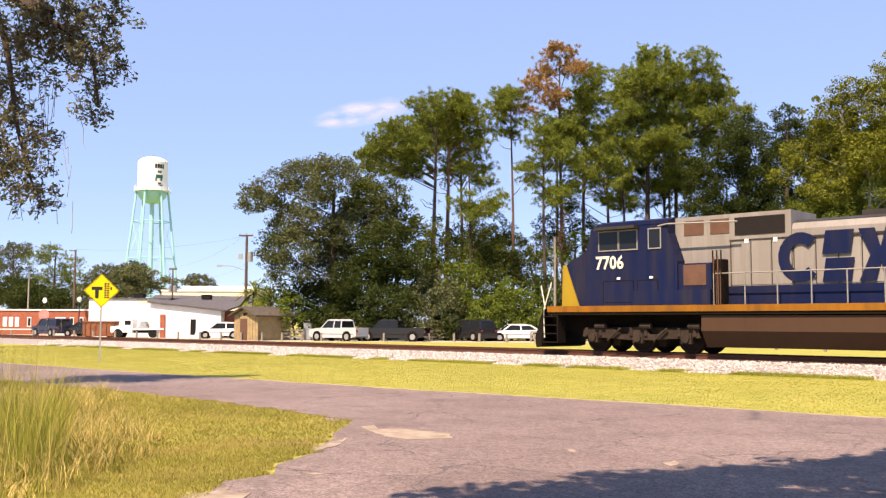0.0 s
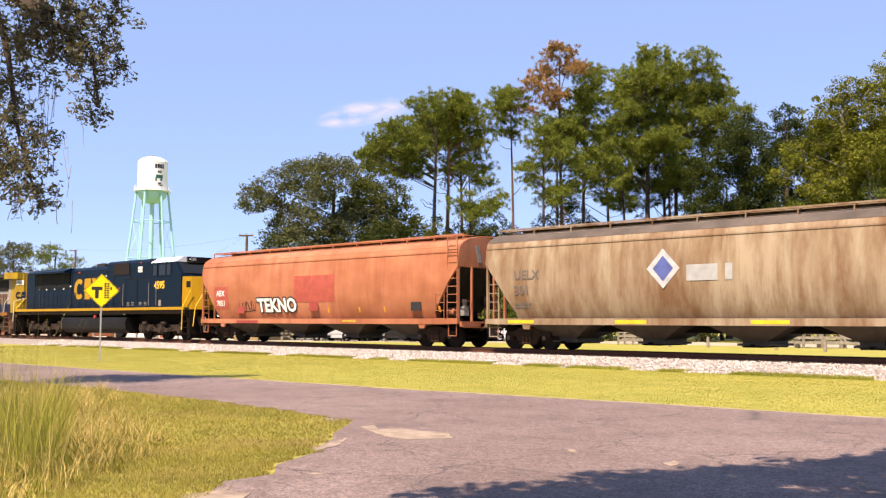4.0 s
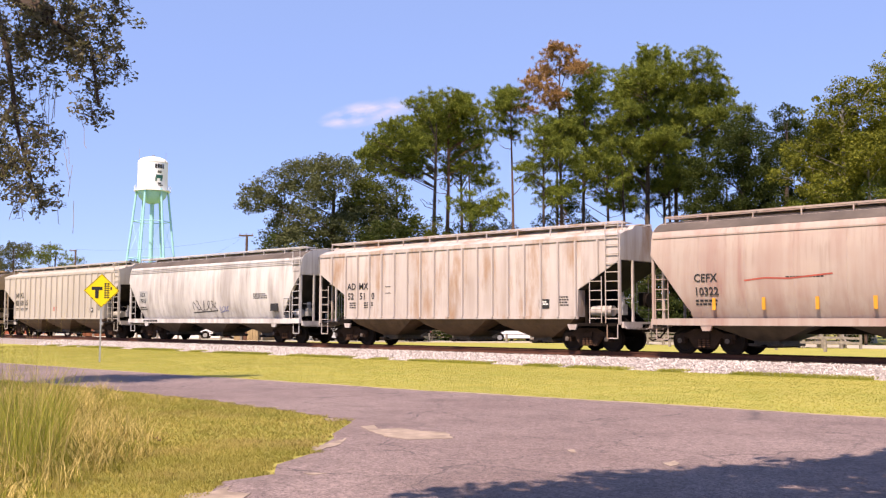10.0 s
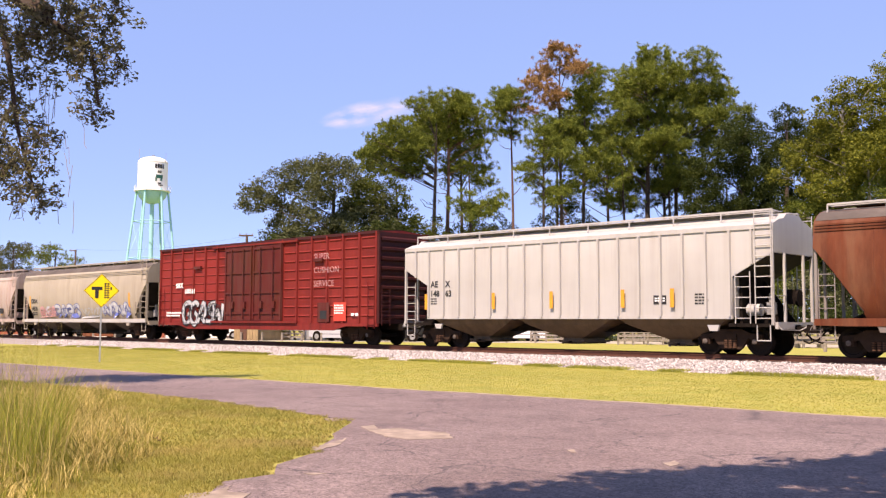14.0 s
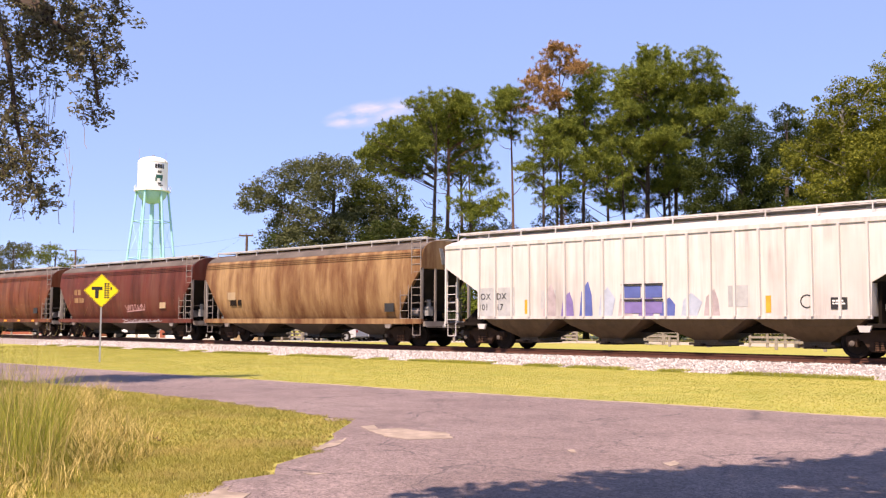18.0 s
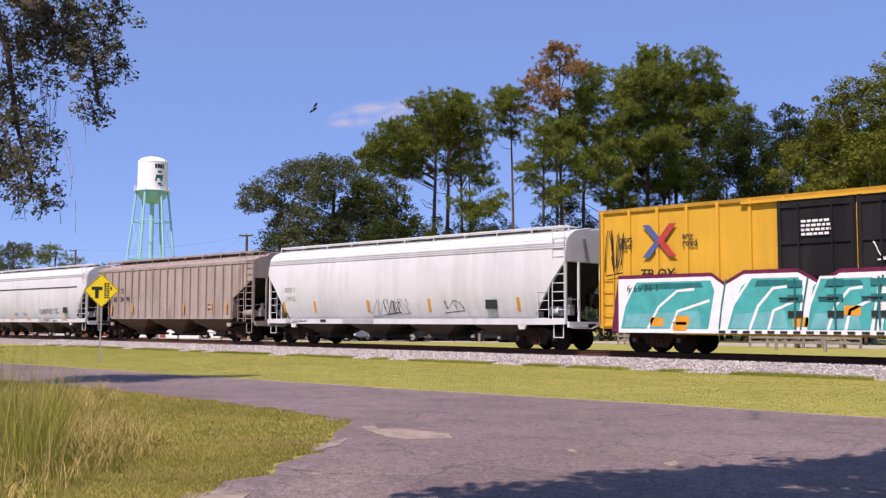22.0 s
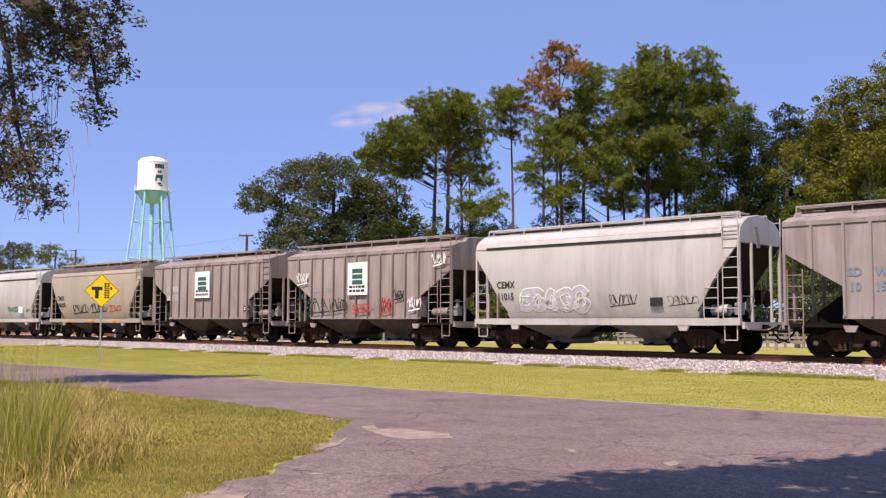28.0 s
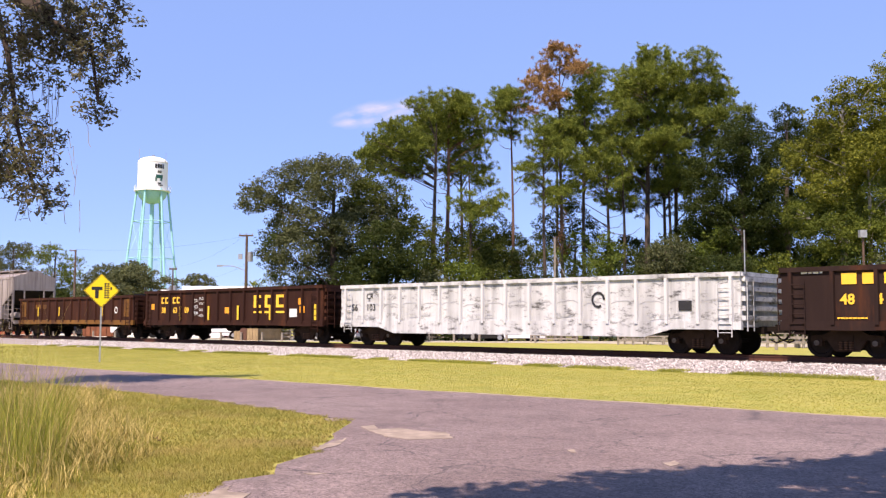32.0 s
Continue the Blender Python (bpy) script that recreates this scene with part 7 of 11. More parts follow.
def tree(name, label, category, m, trunk_h, r0, clumps, leaf, leaf_size, density, seed, bark=None, lean=(0, 0), aspect=0.5, limbs=True, group=""):
    """clumps: (dx, dy, z, rx, rz) of the foliage masses, from the trunk's foot."""
    rng = np.random.default_rng(seed)
    t = thing(name, label, category, m, group)
    s = Shape()
    bark = bark or M_bark
    rings = []
    hgt = trunk_h
    for k in range(9):
        f = k / 8
        r = r0 * (1 - 0.75 * f) * (1.35 if k == 0 else 1)
        cx, cy = lean[0] * f + 0.12 * math.sin(f * 5 + seed), lean[1] * f + 0.12 * math.cos(f * 4 + seed)
        rings.append([(cx + r * math.cos(a * math.pi / 4), cy + r * math.sin(a * math.pi / 4), hgt * f - 0.05) for a in range(8)])
    s.loft(rings)
    if limbs:
        for (dx, dy, z, rx, rz) in clumps:
            z0 = min(z - 0.5 * rz, hgt * 0.97) - 0.35 * math.hypot(dx, dy)
            f = max(0.05, z0 / hgt)
            a = Vector((lean[0] * f, lean[1] * f, max(0.3, z0)))
            m = a.lerp(Vector((dx, dy, z)), 0.5) + Vector((0, 0, 0.15 * rx))
            rr = max(0.05, r0 * 0.28 * (1 - f * 0.5))
            s.rod(a, m, rr, 5, rr * 0.7)
            s.rod(m, Vector((dx, dy, z)), rr * 0.7, 5, rr * 0.25)
            for k in range(int(3 * rx)):
                e = rng.normal(size=3)
                e = e / np.linalg.norm(e) * np.array([rx, rx, rz]) * 0.85
                s.rod(m.lerp(Vector((dx, dy, z)), 0.6), Vector((dx, dy, z)) + Vector(e), rr * 0.3, 3, rr * 0.1)
    if aspect < 0.4:
        for k in range(6):
            z0 = hgt * rng.uniform(0.5, 0.88)
            an, ln = rng.uniform(0, 6.28), rng.uniform(0.8, 2.2)
            p0 = Vector((lean[0] * z0 / hgt, lean[1] * z0 / hgt, z0))
            p1 = p0 + Vector((math.cos(an) * ln * 0.6, math.sin(an) * ln * 0.6, 0.1 * ln))
            s.rod(p0, p1, 0.045, 4, 0.03)
            s.rod(p1, p1 + Vector((math.cos(an + 0.3) * ln * 0.5, math.sin(an + 0.3) * ln * 0.5, 0.35 * ln)), 0.04, 4, 0.012)
    part("trunk", s, bark, t, smooth=50)
    pts, tufts = [], []
    for (dx, dy, z, rx, rz) in clumps:
        pine = aspect < 0.4
        if pine:
            n_pad = max(3, int(4.2 * rx * rx))
            d = unit(rng.normal(size=(n_pad, 3)) + np.array([0, 0, 0.25]))
            C = np.array([dx, dy, z]) + d * (rng.uniform(0.2, 1.0, n_pad) ** 0.5)[:, None] * np.array([rx, rx, rz * 0.85])
            C = np.repeat(C, 9, axis=0)
            tufts.append(C + rng.normal(size=C.shape) * np.array([0.36, 0.36, 0.19]))
            continue
        n_sub = max(5, int(12.0 * rx * rx))
        d = unit(rng.normal(size=(n_sub, 3)) + np.array([0, 0, 0.1]))
        rad = rng.uniform(0.25, 1.2, n_sub) ** 0.5
        C = np.array([dx, dy, z]) + d * rad[:, None] * np.array([rx, rx, rz])
        sub_r = 0.23 * (rx * rx * rz) ** (1 / 3) + 0.2
        for c0 in C:
            n = max(6, int(density * sub_r * sub_r * rng.uniform(0.6, 1.4)))
            e = unit(rng.normal(size=(n, 3)))
            pts.append(c0 + e * (sub_r * rng.uniform(0.2, 1.0, n) ** 0.6)[:, None] * np.array([1, 1, 0.75]))
    if tufts:
        C = np.concatenate(tufts)
        me = needle_mesh("crown", C, rng.uniform(0.24, 0.44, len(C)), int(density / 8.0), leaf_size * 0.19, leaf, rng)
    else:
        me = leaf_mesh("crown", np.concatenate(pts), leaf_size * 0.66, leaf, rng, 0.75)
    hang("crown", me, t)
    return t


L_yelgreen = leaf_mat("green leaves turning yellow", (0.05, 0.075, 0.012), (0.16, 0.18, 0.025))
L_oakgreen = leaf_mat("olive green broad leaves", (0.04, 0.058, 0.011), (0.14, 0.155, 0.03))
L_deadvine = leaf_mat("dead brown vine leaves", (0.09, 0.045, 0.025), (0.17, 0.09, 0.045), 0.15)
M_palebark = plain("pale mottled bark", (0.42, 0.38, 0.3), 0.85, vary=0.6, scale=3, grain=9)


def wood_tree(name, label, category, u, d, h, r0, clumps, leaf, size, density, seed, bark, aspect, limbs, group):
    if aspect < 0.4 and 0 < u < 27:
        # open trunks below the crowns
        clumps = [c for k, c in enumerate(clumps) if c[2] > 16.4 or (d < 100 and c[2] > 9 and k % 3) or (d > 100 and c[2] > 14.5 and k % 2)]
    if aspect < 0.4 and u > 8:
        clumps = [(dx, dy, z, rx * 1.14, rz * 1.1) for dx, dy, z, rx, rz in clumps]
    return tree(name, label, category, set_at(u, d), h, r0, clumps, leaf, size, density, seed, bark, aspect=aspect, limbs=limbs, group=group)


# ---- the woods and the trees over the roofs ----
wood_tree("oak_tree", "broad dusty olive oak with a dense low crown", "oak", -9.7, 87, 13.7, 0.45,
          [(-5.7, 0.1, 13.6, 1.9, 1.5), (-3.2, 2.7, 14.8, 2.3, 1.6), (-0.2, -2.1, 14.3, 2.3, 1.8), (2.4, 2.7, 12.9, 1.8, 1.9), (-6.8, -1.1, 12.0, 1.7, 1.0), (-7.8, -0.5, 12.9, 1.0, 0.7), (-4.7, 2.0, 10.1, 2.1, 1.9), (-1.6, -0.5, 10.6, 2.5, 2.5), (1.4, 0.3, 9.6, 2.5, 2.5), (-3.6, -2.8, 7.1, 2.3, 2.3), (-0.1, 1.5, 6.3, 2.5, 2.5), (3.7, 0.2, 10.9, 1.9, 2.1)],
          L_oak, 0.29, 180, 1, M_bark, 0.5, True, "")
wood_tree("oak_tree", "dark olive oak with low hanging branches", "oak", -6.1, 86, 8.5, 0.4,
          [(0.9, -1.4, 8.0, 2.2, 2.4), (-0.8, -1.2, 5.0, 2.5, 2.1), (-5.0, 1.9, 3.3, 3.0, 1.9), (-8.5, -2.4, 7.5, 1.4, 1.7), (1.9, 0.6, 5.0, 2.5, 2.0), (-2.5, 1.4, 2.8, 2.5, 1.7), (3.7, -1.9, 6.5, 1.7, 2.2)],
          L_dark, 0.29, 180, 2, M_bark, 0.5, True, "")
wood_tree("pine_tree", "tall pine with spreading rounded green crown", "pine", -0.8, 93, 20.8, 0.3,
          [(-1.3, -1.5, 22.1, 2.0, 1.4), (-3.8, 1.7, 20.1, 1.9, 1.3), (-5.0, 1.6, 18.2, 2.0, 1.0), (-2.6, -2.0, 18.5, 2.0, 1.3), (-0.2, 2.4, 19.9, 2.1, 1.4), (-6.2, 1.1, 17.0, 1.6, 0.9), (-3.7, 1.3, 16.2, 2.0, 1.0), (-6.5, 2.3, 18.1, 1.1, 0.7), (-1.9, -0.5, 16.7, 1.7, 1.0), (-1.2, 1.9, 21.3, 1.6, 1.2), (-2.3, 2.7, 21.0, 1.6, 1.1), (-3.6, -2.9, 19.4, 1.6, 1.1), (-4.4, 2.5, 19.5, 1.6, 0.9), (-5.5, -0.8, 18.5, 0.9, 0.6), (-5.7, -0.1, 17.6, 1.3, 0.8), (-2.3, -2.5, 17.5, 1.4, 0.9), (-3.5, 1.4, 17.9, 1.6, 0.9), (-1.6, -1.5, 19.0, 1.6, 1.1), (-0.6, 2.7, 21.2, 1.6, 1.2), (-6.8, -1.6, 17.1, 0.9, 0.6), (-5.8, 0.4, 17.8, 1.3, 0.8), (-2.4, -0.7, 16.4, 1.4, 0.9), (-5.0, 0.8, 16.3, 1.3, 0.8), (-6.8, -2.2, 17.3, 0.9, 0.6), (-5.8, -2.3, 18.6, 0.9, 0.6), (-2.6, 1.8, 16.0, 1.4, 0.9), (-2.5, 1.8, 17.5, 1.4, 0.9)],
          L_pine, 0.29, 222, 3, M_bark, 0.26, True, "tall pines behind the parking row")
wood_tree("pine_tree", "tall pine with a reddish trunk and green crown", "pine", 0.4, 95, 21.8, 0.3,
          [(-0.1, -1.1, 22.9, 2.2, 1.3), (2.1, -2.0, 22.2, 2.0, 1.6), (1.3, 0.2, 19.3, 2.1, 1.6), (2.7, 1.0, 17.3, 1.6, 1.1), (3.5, 3.2, 20.1, 1.2, 1.4), (0.2, 0.6, 21.3, 2.0, 1.3), (2.9, -1.7, 21.3, 1.4, 1.4), (0.5, 3.1, 22.1, 1.6, 1.1), (1.5, -0.1, 23.0, 1.6, 1.1), (2.6, 1.3, 21.9, 1.1, 1.3), (1.4, -0.2, 22.1, 1.6, 1.1), (2.7, -2.0, 19.7, 0.9, 1.3), (1.1, 1.4, 20.3, 1.6, 1.1), (1.9, 1.9, 18.0, 1.3, 1.0), (3.6, -2.2, 18.9, 0.9, 1.0), (3.7, -0.3, 20.3, 0.9, 1.3), (2.1, -1.0, 19.6, 0.9, 1.3), (0.2, -2.4, 21.6, 1.6, 1.1), (1.3, -2.0, 22.1, 1.6, 1.1), (2.5, 3.3, 21.8, 1.1, 1.3), (3.2, 2.8, 20.2, 0.9, 1.3)],
          L_pine, 0.29, 222, 4, M_bark_red, 0.26, True, "tall pines behind the parking row")
wood_tree("pine_tree", "slender pine with short lower branches", "pine", 2.5, 92, 15.5, 0.22,
          [(-0.0, 1.1, 14.1, 1.8, 1.4), (1.0, 2.2, 12.4, 1.6, 1.0), (-1.0, -1.6, 12.4, 1.1, 0.9), (2.2, 2.4, 14.4, 1.0, 1.0), (3.0, 2.2, 12.7, 0.9, 0.8), (0.4, -2.9, 11.2, 1.4, 1.0), (1.4, 1.2, 14.0, 0.8, 0.9), (-0.5, -3.0, 13.5, 0.9, 0.8), (0.3, 0.0, 11.9, 1.1, 0.9), (1.9, -0.4, 13.0, 0.7, 0.7), (-0.4, -1.8, 11.9, 0.9, 0.8), (-0.1, -1.1, 12.0, 0.9, 0.8), (1.0, 1.8, 13.8, 0.8, 0.9), (3.0, -1.1, 13.2, 0.7, 0.7), (1.9, -2.1, 12.5, 0.7, 0.7), (2.8, 1.2, 14.0, 0.7, 0.7), (0.8, -0.3, 12.0, 1.1, 0.9), (0.1, 1.8, 12.2, 0.9, 0.8)],
          L_pine, 0.28, 210, 5, M_bark, 0.26, True, "tall pines behind the parking row")
wood_tree("pine_tree", "very tall thin pine with a small top crown", "pine", 6.8, 96, 24.3, 0.2,
          [(-0.6, 0.8, 24.3, 1.5, 0.9), (0.2, -2.3, 22.9, 1.7, 1.2), (-1.0, -1.9, 21.3, 1.2, 0.8), (0.7, -0.0, 20.2, 0.9, 0.6), (-1.4, 1.6, 22.9, 0.9, 0.7), (-0.2, 0.2, 23.8, 1.2, 0.8), (-1.1, -2.4, 23.7, 0.8, 0.6), (-0.1, 2.2, 22.8, 0.8, 0.6), (-0.0, -2.2, 23.8, 1.2, 0.8), (-1.0, -0.4, 22.5, 0.8, 0.6), (-0.6, 0.5, 20.4, 0.8, 0.6), (-0.6, -1.1, 20.3, 0.8, 0.6), (0.8, -0.5, 21.3, 0.8, 0.6), (-1.1, 2.3, 23.2, 0.8, 0.6), (-0.6, -0.3, 23.7, 0.8, 0.6)],
          L_pine, 0.29, 222, 6, M_bark_red, 0.26, True, "tall pines behind the parking row")
wood_tree("dead_pine_tree", "dead pine with rust-brown needles", "pine", 11.4, 94, 27.5, 0.22,
          [(0.2, 0.8, 28.0, 1.9, 1.1), (-1.0, 2.4, 26.3, 1.8, 1.0), (1.1, 1.7, 27.1, 1.2, 0.9), (-2.3, -1.6, 24.0, 1.5, 0.9), (-1.3, -1.2, 23.0, 1.9, 1.0), (-3.0, 2.2, 22.7, 1.2, 0.7), (0.4, -3.0, 25.6, 1.4, 0.9)],
          L_dead, 0.40, 170, 7, M_bark, 0.26, True, "")
wood_tree("pine_tree", "thin pine with scattered green tufts", "pine", 9.6, 92, 21.2, 0.2,
          [(1.2, 0.7, 20.0, 1.6, 1.2), (-0.7, -0.3, 18.9, 1.2, 1.2), (-1.3, 0.6, 16.2, 1.0, 1.0), (-0.2, -1.7, 14.5, 1.2, 1.1), (1.9, -2.2, 17.3, 1.8, 1.2), (1.1, -1.0, 13.4, 1.3, 1.1), (-1.8, -2.4, 15.0, 0.9, 0.6), (0.0, -0.8, 18.9, 1.0, 1.1), (1.4, -0.2, 18.3, 1.3, 1.0), (0.6, 1.3, 19.5, 1.0, 1.1), (0.6, 2.2, 18.2, 1.0, 1.0), (-1.9, -2.7, 15.6, 0.7, 0.5), (-1.0, 2.7, 15.6, 0.8, 0.9), (-1.3, 1.3, 15.1, 0.7, 0.5), (0.8, 2.9, 14.0, 1.0, 1.0), (0.4, -2.3, 18.0, 1.0, 1.0), (0.4, -0.7, 16.6, 0.8, 0.9), (0.9, 0.0, 14.3, 1.0, 1.0), (-0.5, 1.5, 14.4, 0.7, 0.5), (-2.0, -1.1, 15.9, 0.7, 0.5), (-1.1, -0.3, 14.9, 0.7, 0.5)],
          L_pine, 0.28, 210, 8, M_bark, 0.26, True, "tall pines behind the parking row")
wood_tree("pine_tree", "tall pine with a narrow green crown", "pine", 13.8, 95, 25.0, 0.25,
          [(0.4, -0.8, 25.7, 1.8, 1.2), (1.2, 0.6, 24.1, 1.4, 1.1), (-0.8, -0.1, 22.7, 1.7, 1.3), (0.4, 1.8, 20.6, 1.9, 1.4), (1.6, -1.8, 17.8, 1.6, 1.6), (-0.3, -2.6, 15.1, 1.6, 1.4), (-1.9, -2.2, 19.9, 1.2, 1.0), (-1.3, 2.8, 21.3, 1.3, 1.0), (1.2, -2.2, 25.1, 1.1, 1.0), (-0.1, -1.6, 23.9, 1.4, 1.1), (1.0, -0.7, 24.5, 1.1, 1.0), (0.6, 0.7, 23.0, 1.1, 1.0), (-1.5, 1.7, 22.1, 1.0, 0.9), (0.2, -2.5, 23.9, 1.1, 1.0), (-1.0, 2.6, 20.6, 1.0, 0.9), (-0.3, 1.6, 20.0, 0.9, 0.9), (0.8, -1.1, 19.0, 1.3, 1.3), (0.4, -1.9, 16.2, 1.3, 1.3), (0.4, 0.6, 16.2, 1.3, 1.3), (-1.1, 0.6, 20.1, 0.9, 0.9), (-0.4, -1.4, 19.8, 0.9, 0.9), (-0.9, -2.0, 22.0, 1.0, 0.9), (-1.1, 1.6, 21.0, 0.9, 0.9)],
          L_pine, 0.29, 222, 9, M_bark, 0.26, True, "tall pines behind the parking row")
wood_tree("pine_tree", "tall massive pine with dense rounded crown", "pine", 20.2, 96, 26.4, 0.38,
          [(-0.8, 4.1, 26.8, 1.9, 1.6), (1.2, 2.6, 27.7, 1.9, 1.3), (-0.3, 2.9, 24.7, 2.8, 1.8), (2.6, 2.5, 25.0, 2.4, 1.8), (-2.1, -0.4, 22.5, 2.0, 1.6), (0.8, 2.0, 21.7, 3.0, 1.9), (3.5, 0.7, 22.0, 2.2, 1.7), (-2.7, -0.4, 19.7, 2.0, 1.6), (0.2, -1.9, 18.7, 2.4, 1.4), (3.0, 3.1, 18.9, 2.2, 1.4), (-3.4, -3.6, 16.8, 1.4, 1.1), (-0.8, 2.7, 15.7, 2.0, 1.0), (-1.7, 3.2, 25.0, 1.6, 1.3), (0.7, -0.6, 27.6, 1.6, 1.1), (-0.9, 2.8, 26.3, 1.3, 1.1), (0.2, -1.3, 27.7, 1.6, 1.1), (2.1, 0.2, 26.0, 1.6, 1.1), (-1.0, 0.4, 24.3, 1.3, 1.1), (-0.2, -2.6, 25.9, 1.6, 1.4), (1.2, -1.4, 24.6, 2.0, 1.6), (2.2, -1.9, 25.9, 1.6, 1.1), (-1.0, -0.4, 21.8, 1.6, 1.4), (-2.2, 1.5, 23.3, 1.3, 1.1), (1.9, 1.5, 21.5, 1.8, 1.5), (-0.8, 0.2, 21.6, 1.6, 1.4), (2.2, -0.3, 22.0, 1.8, 1.5), (2.8, 0.1, 23.4, 1.8, 1.5), (-1.4, -1.5, 19.0, 1.6, 1.3), (-2.7, -2.8, 21.4, 1.6, 1.4), (2.0, -1.7, 18.7, 1.8, 1.3), (-1.5, 1.2, 19.6, 1.6, 1.3), (1.3, -3.7, 19.0, 1.8, 1.3), (3.2, 1.1, 20.3, 1.8, 1.3), (-1.8, -1.9, 16.0, 1.1, 0.9), (-3.2, -2.6, 18.6, 1.1, 1.0), (-2.2, -0.1, 16.3, 1.1, 0.9), (-0.2, -1.2, 17.3, 1.6, 0.9), (-0.8, -3.4, 25.2, 1.3, 1.1), (-1.5, 1.8, 25.6, 1.3, 1.1)],
          L_pine, 0.29, 222, 10, M_bark, 0.26, True, "tall pines behind the parking row")
wood_tree("pine_tree", "tall pine with an uneven green top", "pine", 23.4, 98, 25.9, 0.3,
          [(1.7, -3.5, 27.5, 1.7, 1.0), (3.1, 3.3, 25.7, 1.5, 1.3), (1.9, -0.6, 24.0, 2.0, 1.6), (4.2, -3.0, 25.0, 1.5, 1.4), (3.4, 1.5, 22.4, 2.0, 1.6), (5.1, -2.5, 22.0, 1.8, 1.5), (1.6, 3.4, 20.2, 2.3, 1.8), (0.0, -2.4, 15.3, 1.3, 0.7), (1.2, -3.9, 13.3, 1.1, 0.6), (2.0, -2.5, 26.6, 1.2, 0.9), (3.1, -1.3, 26.4, 1.4, 1.1), (3.4, -0.3, 24.7, 1.5, 1.3), (2.1, 3.4, 25.3, 1.2, 1.2), (3.0, 1.7, 24.7, 1.2, 1.2), (0.6, -1.3, 25.6, 1.4, 1.2), (4.6, -2.1, 24.0, 1.5, 1.3), (2.8, -2.9, 24.4, 1.6, 1.4), (4.5, 4.2, 22.2, 1.4, 1.3), (3.0, -0.3, 23.5, 1.6, 1.4), (4.8, 1.6, 22.5, 1.4, 1.3), (3.4, -3.7, 21.4, 1.4, 1.3), (2.3, -3.9, 21.5, 1.6, 1.4), (3.1, 2.9, 21.1, 1.4, 1.3), (1.0, 0.7, 14.7, 0.9, 0.5), (0.6, -1.6, 14.6, 0.9, 0.5)],
          L_pine, 0.29, 222, 11, M_bark, 0.26, True, "tall pines behind the parking row")
wood_tree("pine_tree", "leaning pine with few branches", "pine", 17.4, 94, 18.6, 0.22,
          [(-1.2, -0.2, 14.2, 1.3, 1.0), (1.0, 2.6, 13.5, 1.4, 0.8), (-2.0, -1.4, 16.4, 1.3, 1.1), (-0.3, -1.9, 12.3, 1.0, 0.6), (-0.4, 1.0, 13.4, 1.0, 0.7), (-1.0, 2.7, 13.5, 0.8, 0.6), (0.2, 2.5, 13.2, 0.8, 0.6), (0.0, 2.3, 14.2, 1.0, 0.7), (-1.2, -2.6, 14.9, 1.0, 0.9), (-1.0, 2.6, 14.9, 1.0, 0.7), (-0.0, 0.9, 13.1, 0.8, 0.6), (-0.8, 2.2, 13.3, 0.8, 0.6)],
          L_pine, 0.28, 210, 12, M_bark, 0.26, True, "tall pines behind the parking row")
wood_tree("pine_tree", "pine with dark trunk and drooping tufts", "pine", 22.6, 97, 19.7, 0.24,
          [(0.1, -2.5, 16.9, 1.5, 1.0), (1.7, -0.4, 16.4, 1.2, 0.7), (-0.8, 1.9, 14.9, 1.3, 0.7), (1.3, -0.5, 16.3, 1.0, 0.6), (-0.1, 0.1, 16.1, 1.0, 0.6), (0.5, -2.3, 16.2, 1.0, 0.6), (0.6, 1.9, 16.2, 1.0, 0.6), (0.0, -0.0, 15.4, 1.0, 0.6), (0.2, -1.5, 15.3, 1.0, 0.6)],
          L_pine, 0.28, 210, 13, M_bark, 0.26, True, "tall pines behind the parking row")
wood_tree("oak_tree", "dark green spreading oak", "oak", 27.8, 90, 17.9, 0.45,
          [(0.9, 2.0, 19.9, 1.9, 1.2), (-0.7, -0.8, 18.0, 2.3, 1.9), (1.9, 1.2, 17.5, 2.3, 2.2), (-2.7, 2.2, 15.8, 2.2, 2.1), (0.3, 0.8, 14.3, 3.0, 2.4), (3.4, 0.3, 15.9, 2.1, 2.2), (-3.4, 1.6, 12.1, 2.2, 2.2), (-0.2, 1.3, 10.5, 3.0, 2.3), (2.8, -0.2, 11.1, 2.6, 2.4)],
          L_dark, 0.29, 168, 14, M_bark, 0.5, True, "")
wood_tree("oak_tree", "dark oak rising behind paler trees", "oak", 34.0, 96, 20.7, 0.4,
          [(0.6, 1.2, 22.2, 1.6, 1.2), (1.1, 1.9, 20.3, 1.7, 1.8), (-0.7, -0.9, 22.4, 0.8, 0.7), (2.7, -2.7, 19.6, 1.7, 1.7), (0.1, 0.4, 19.0, 1.7, 1.4)],
          L_dark, 0.29, 168, 15, M_bark, 0.5, True, "")
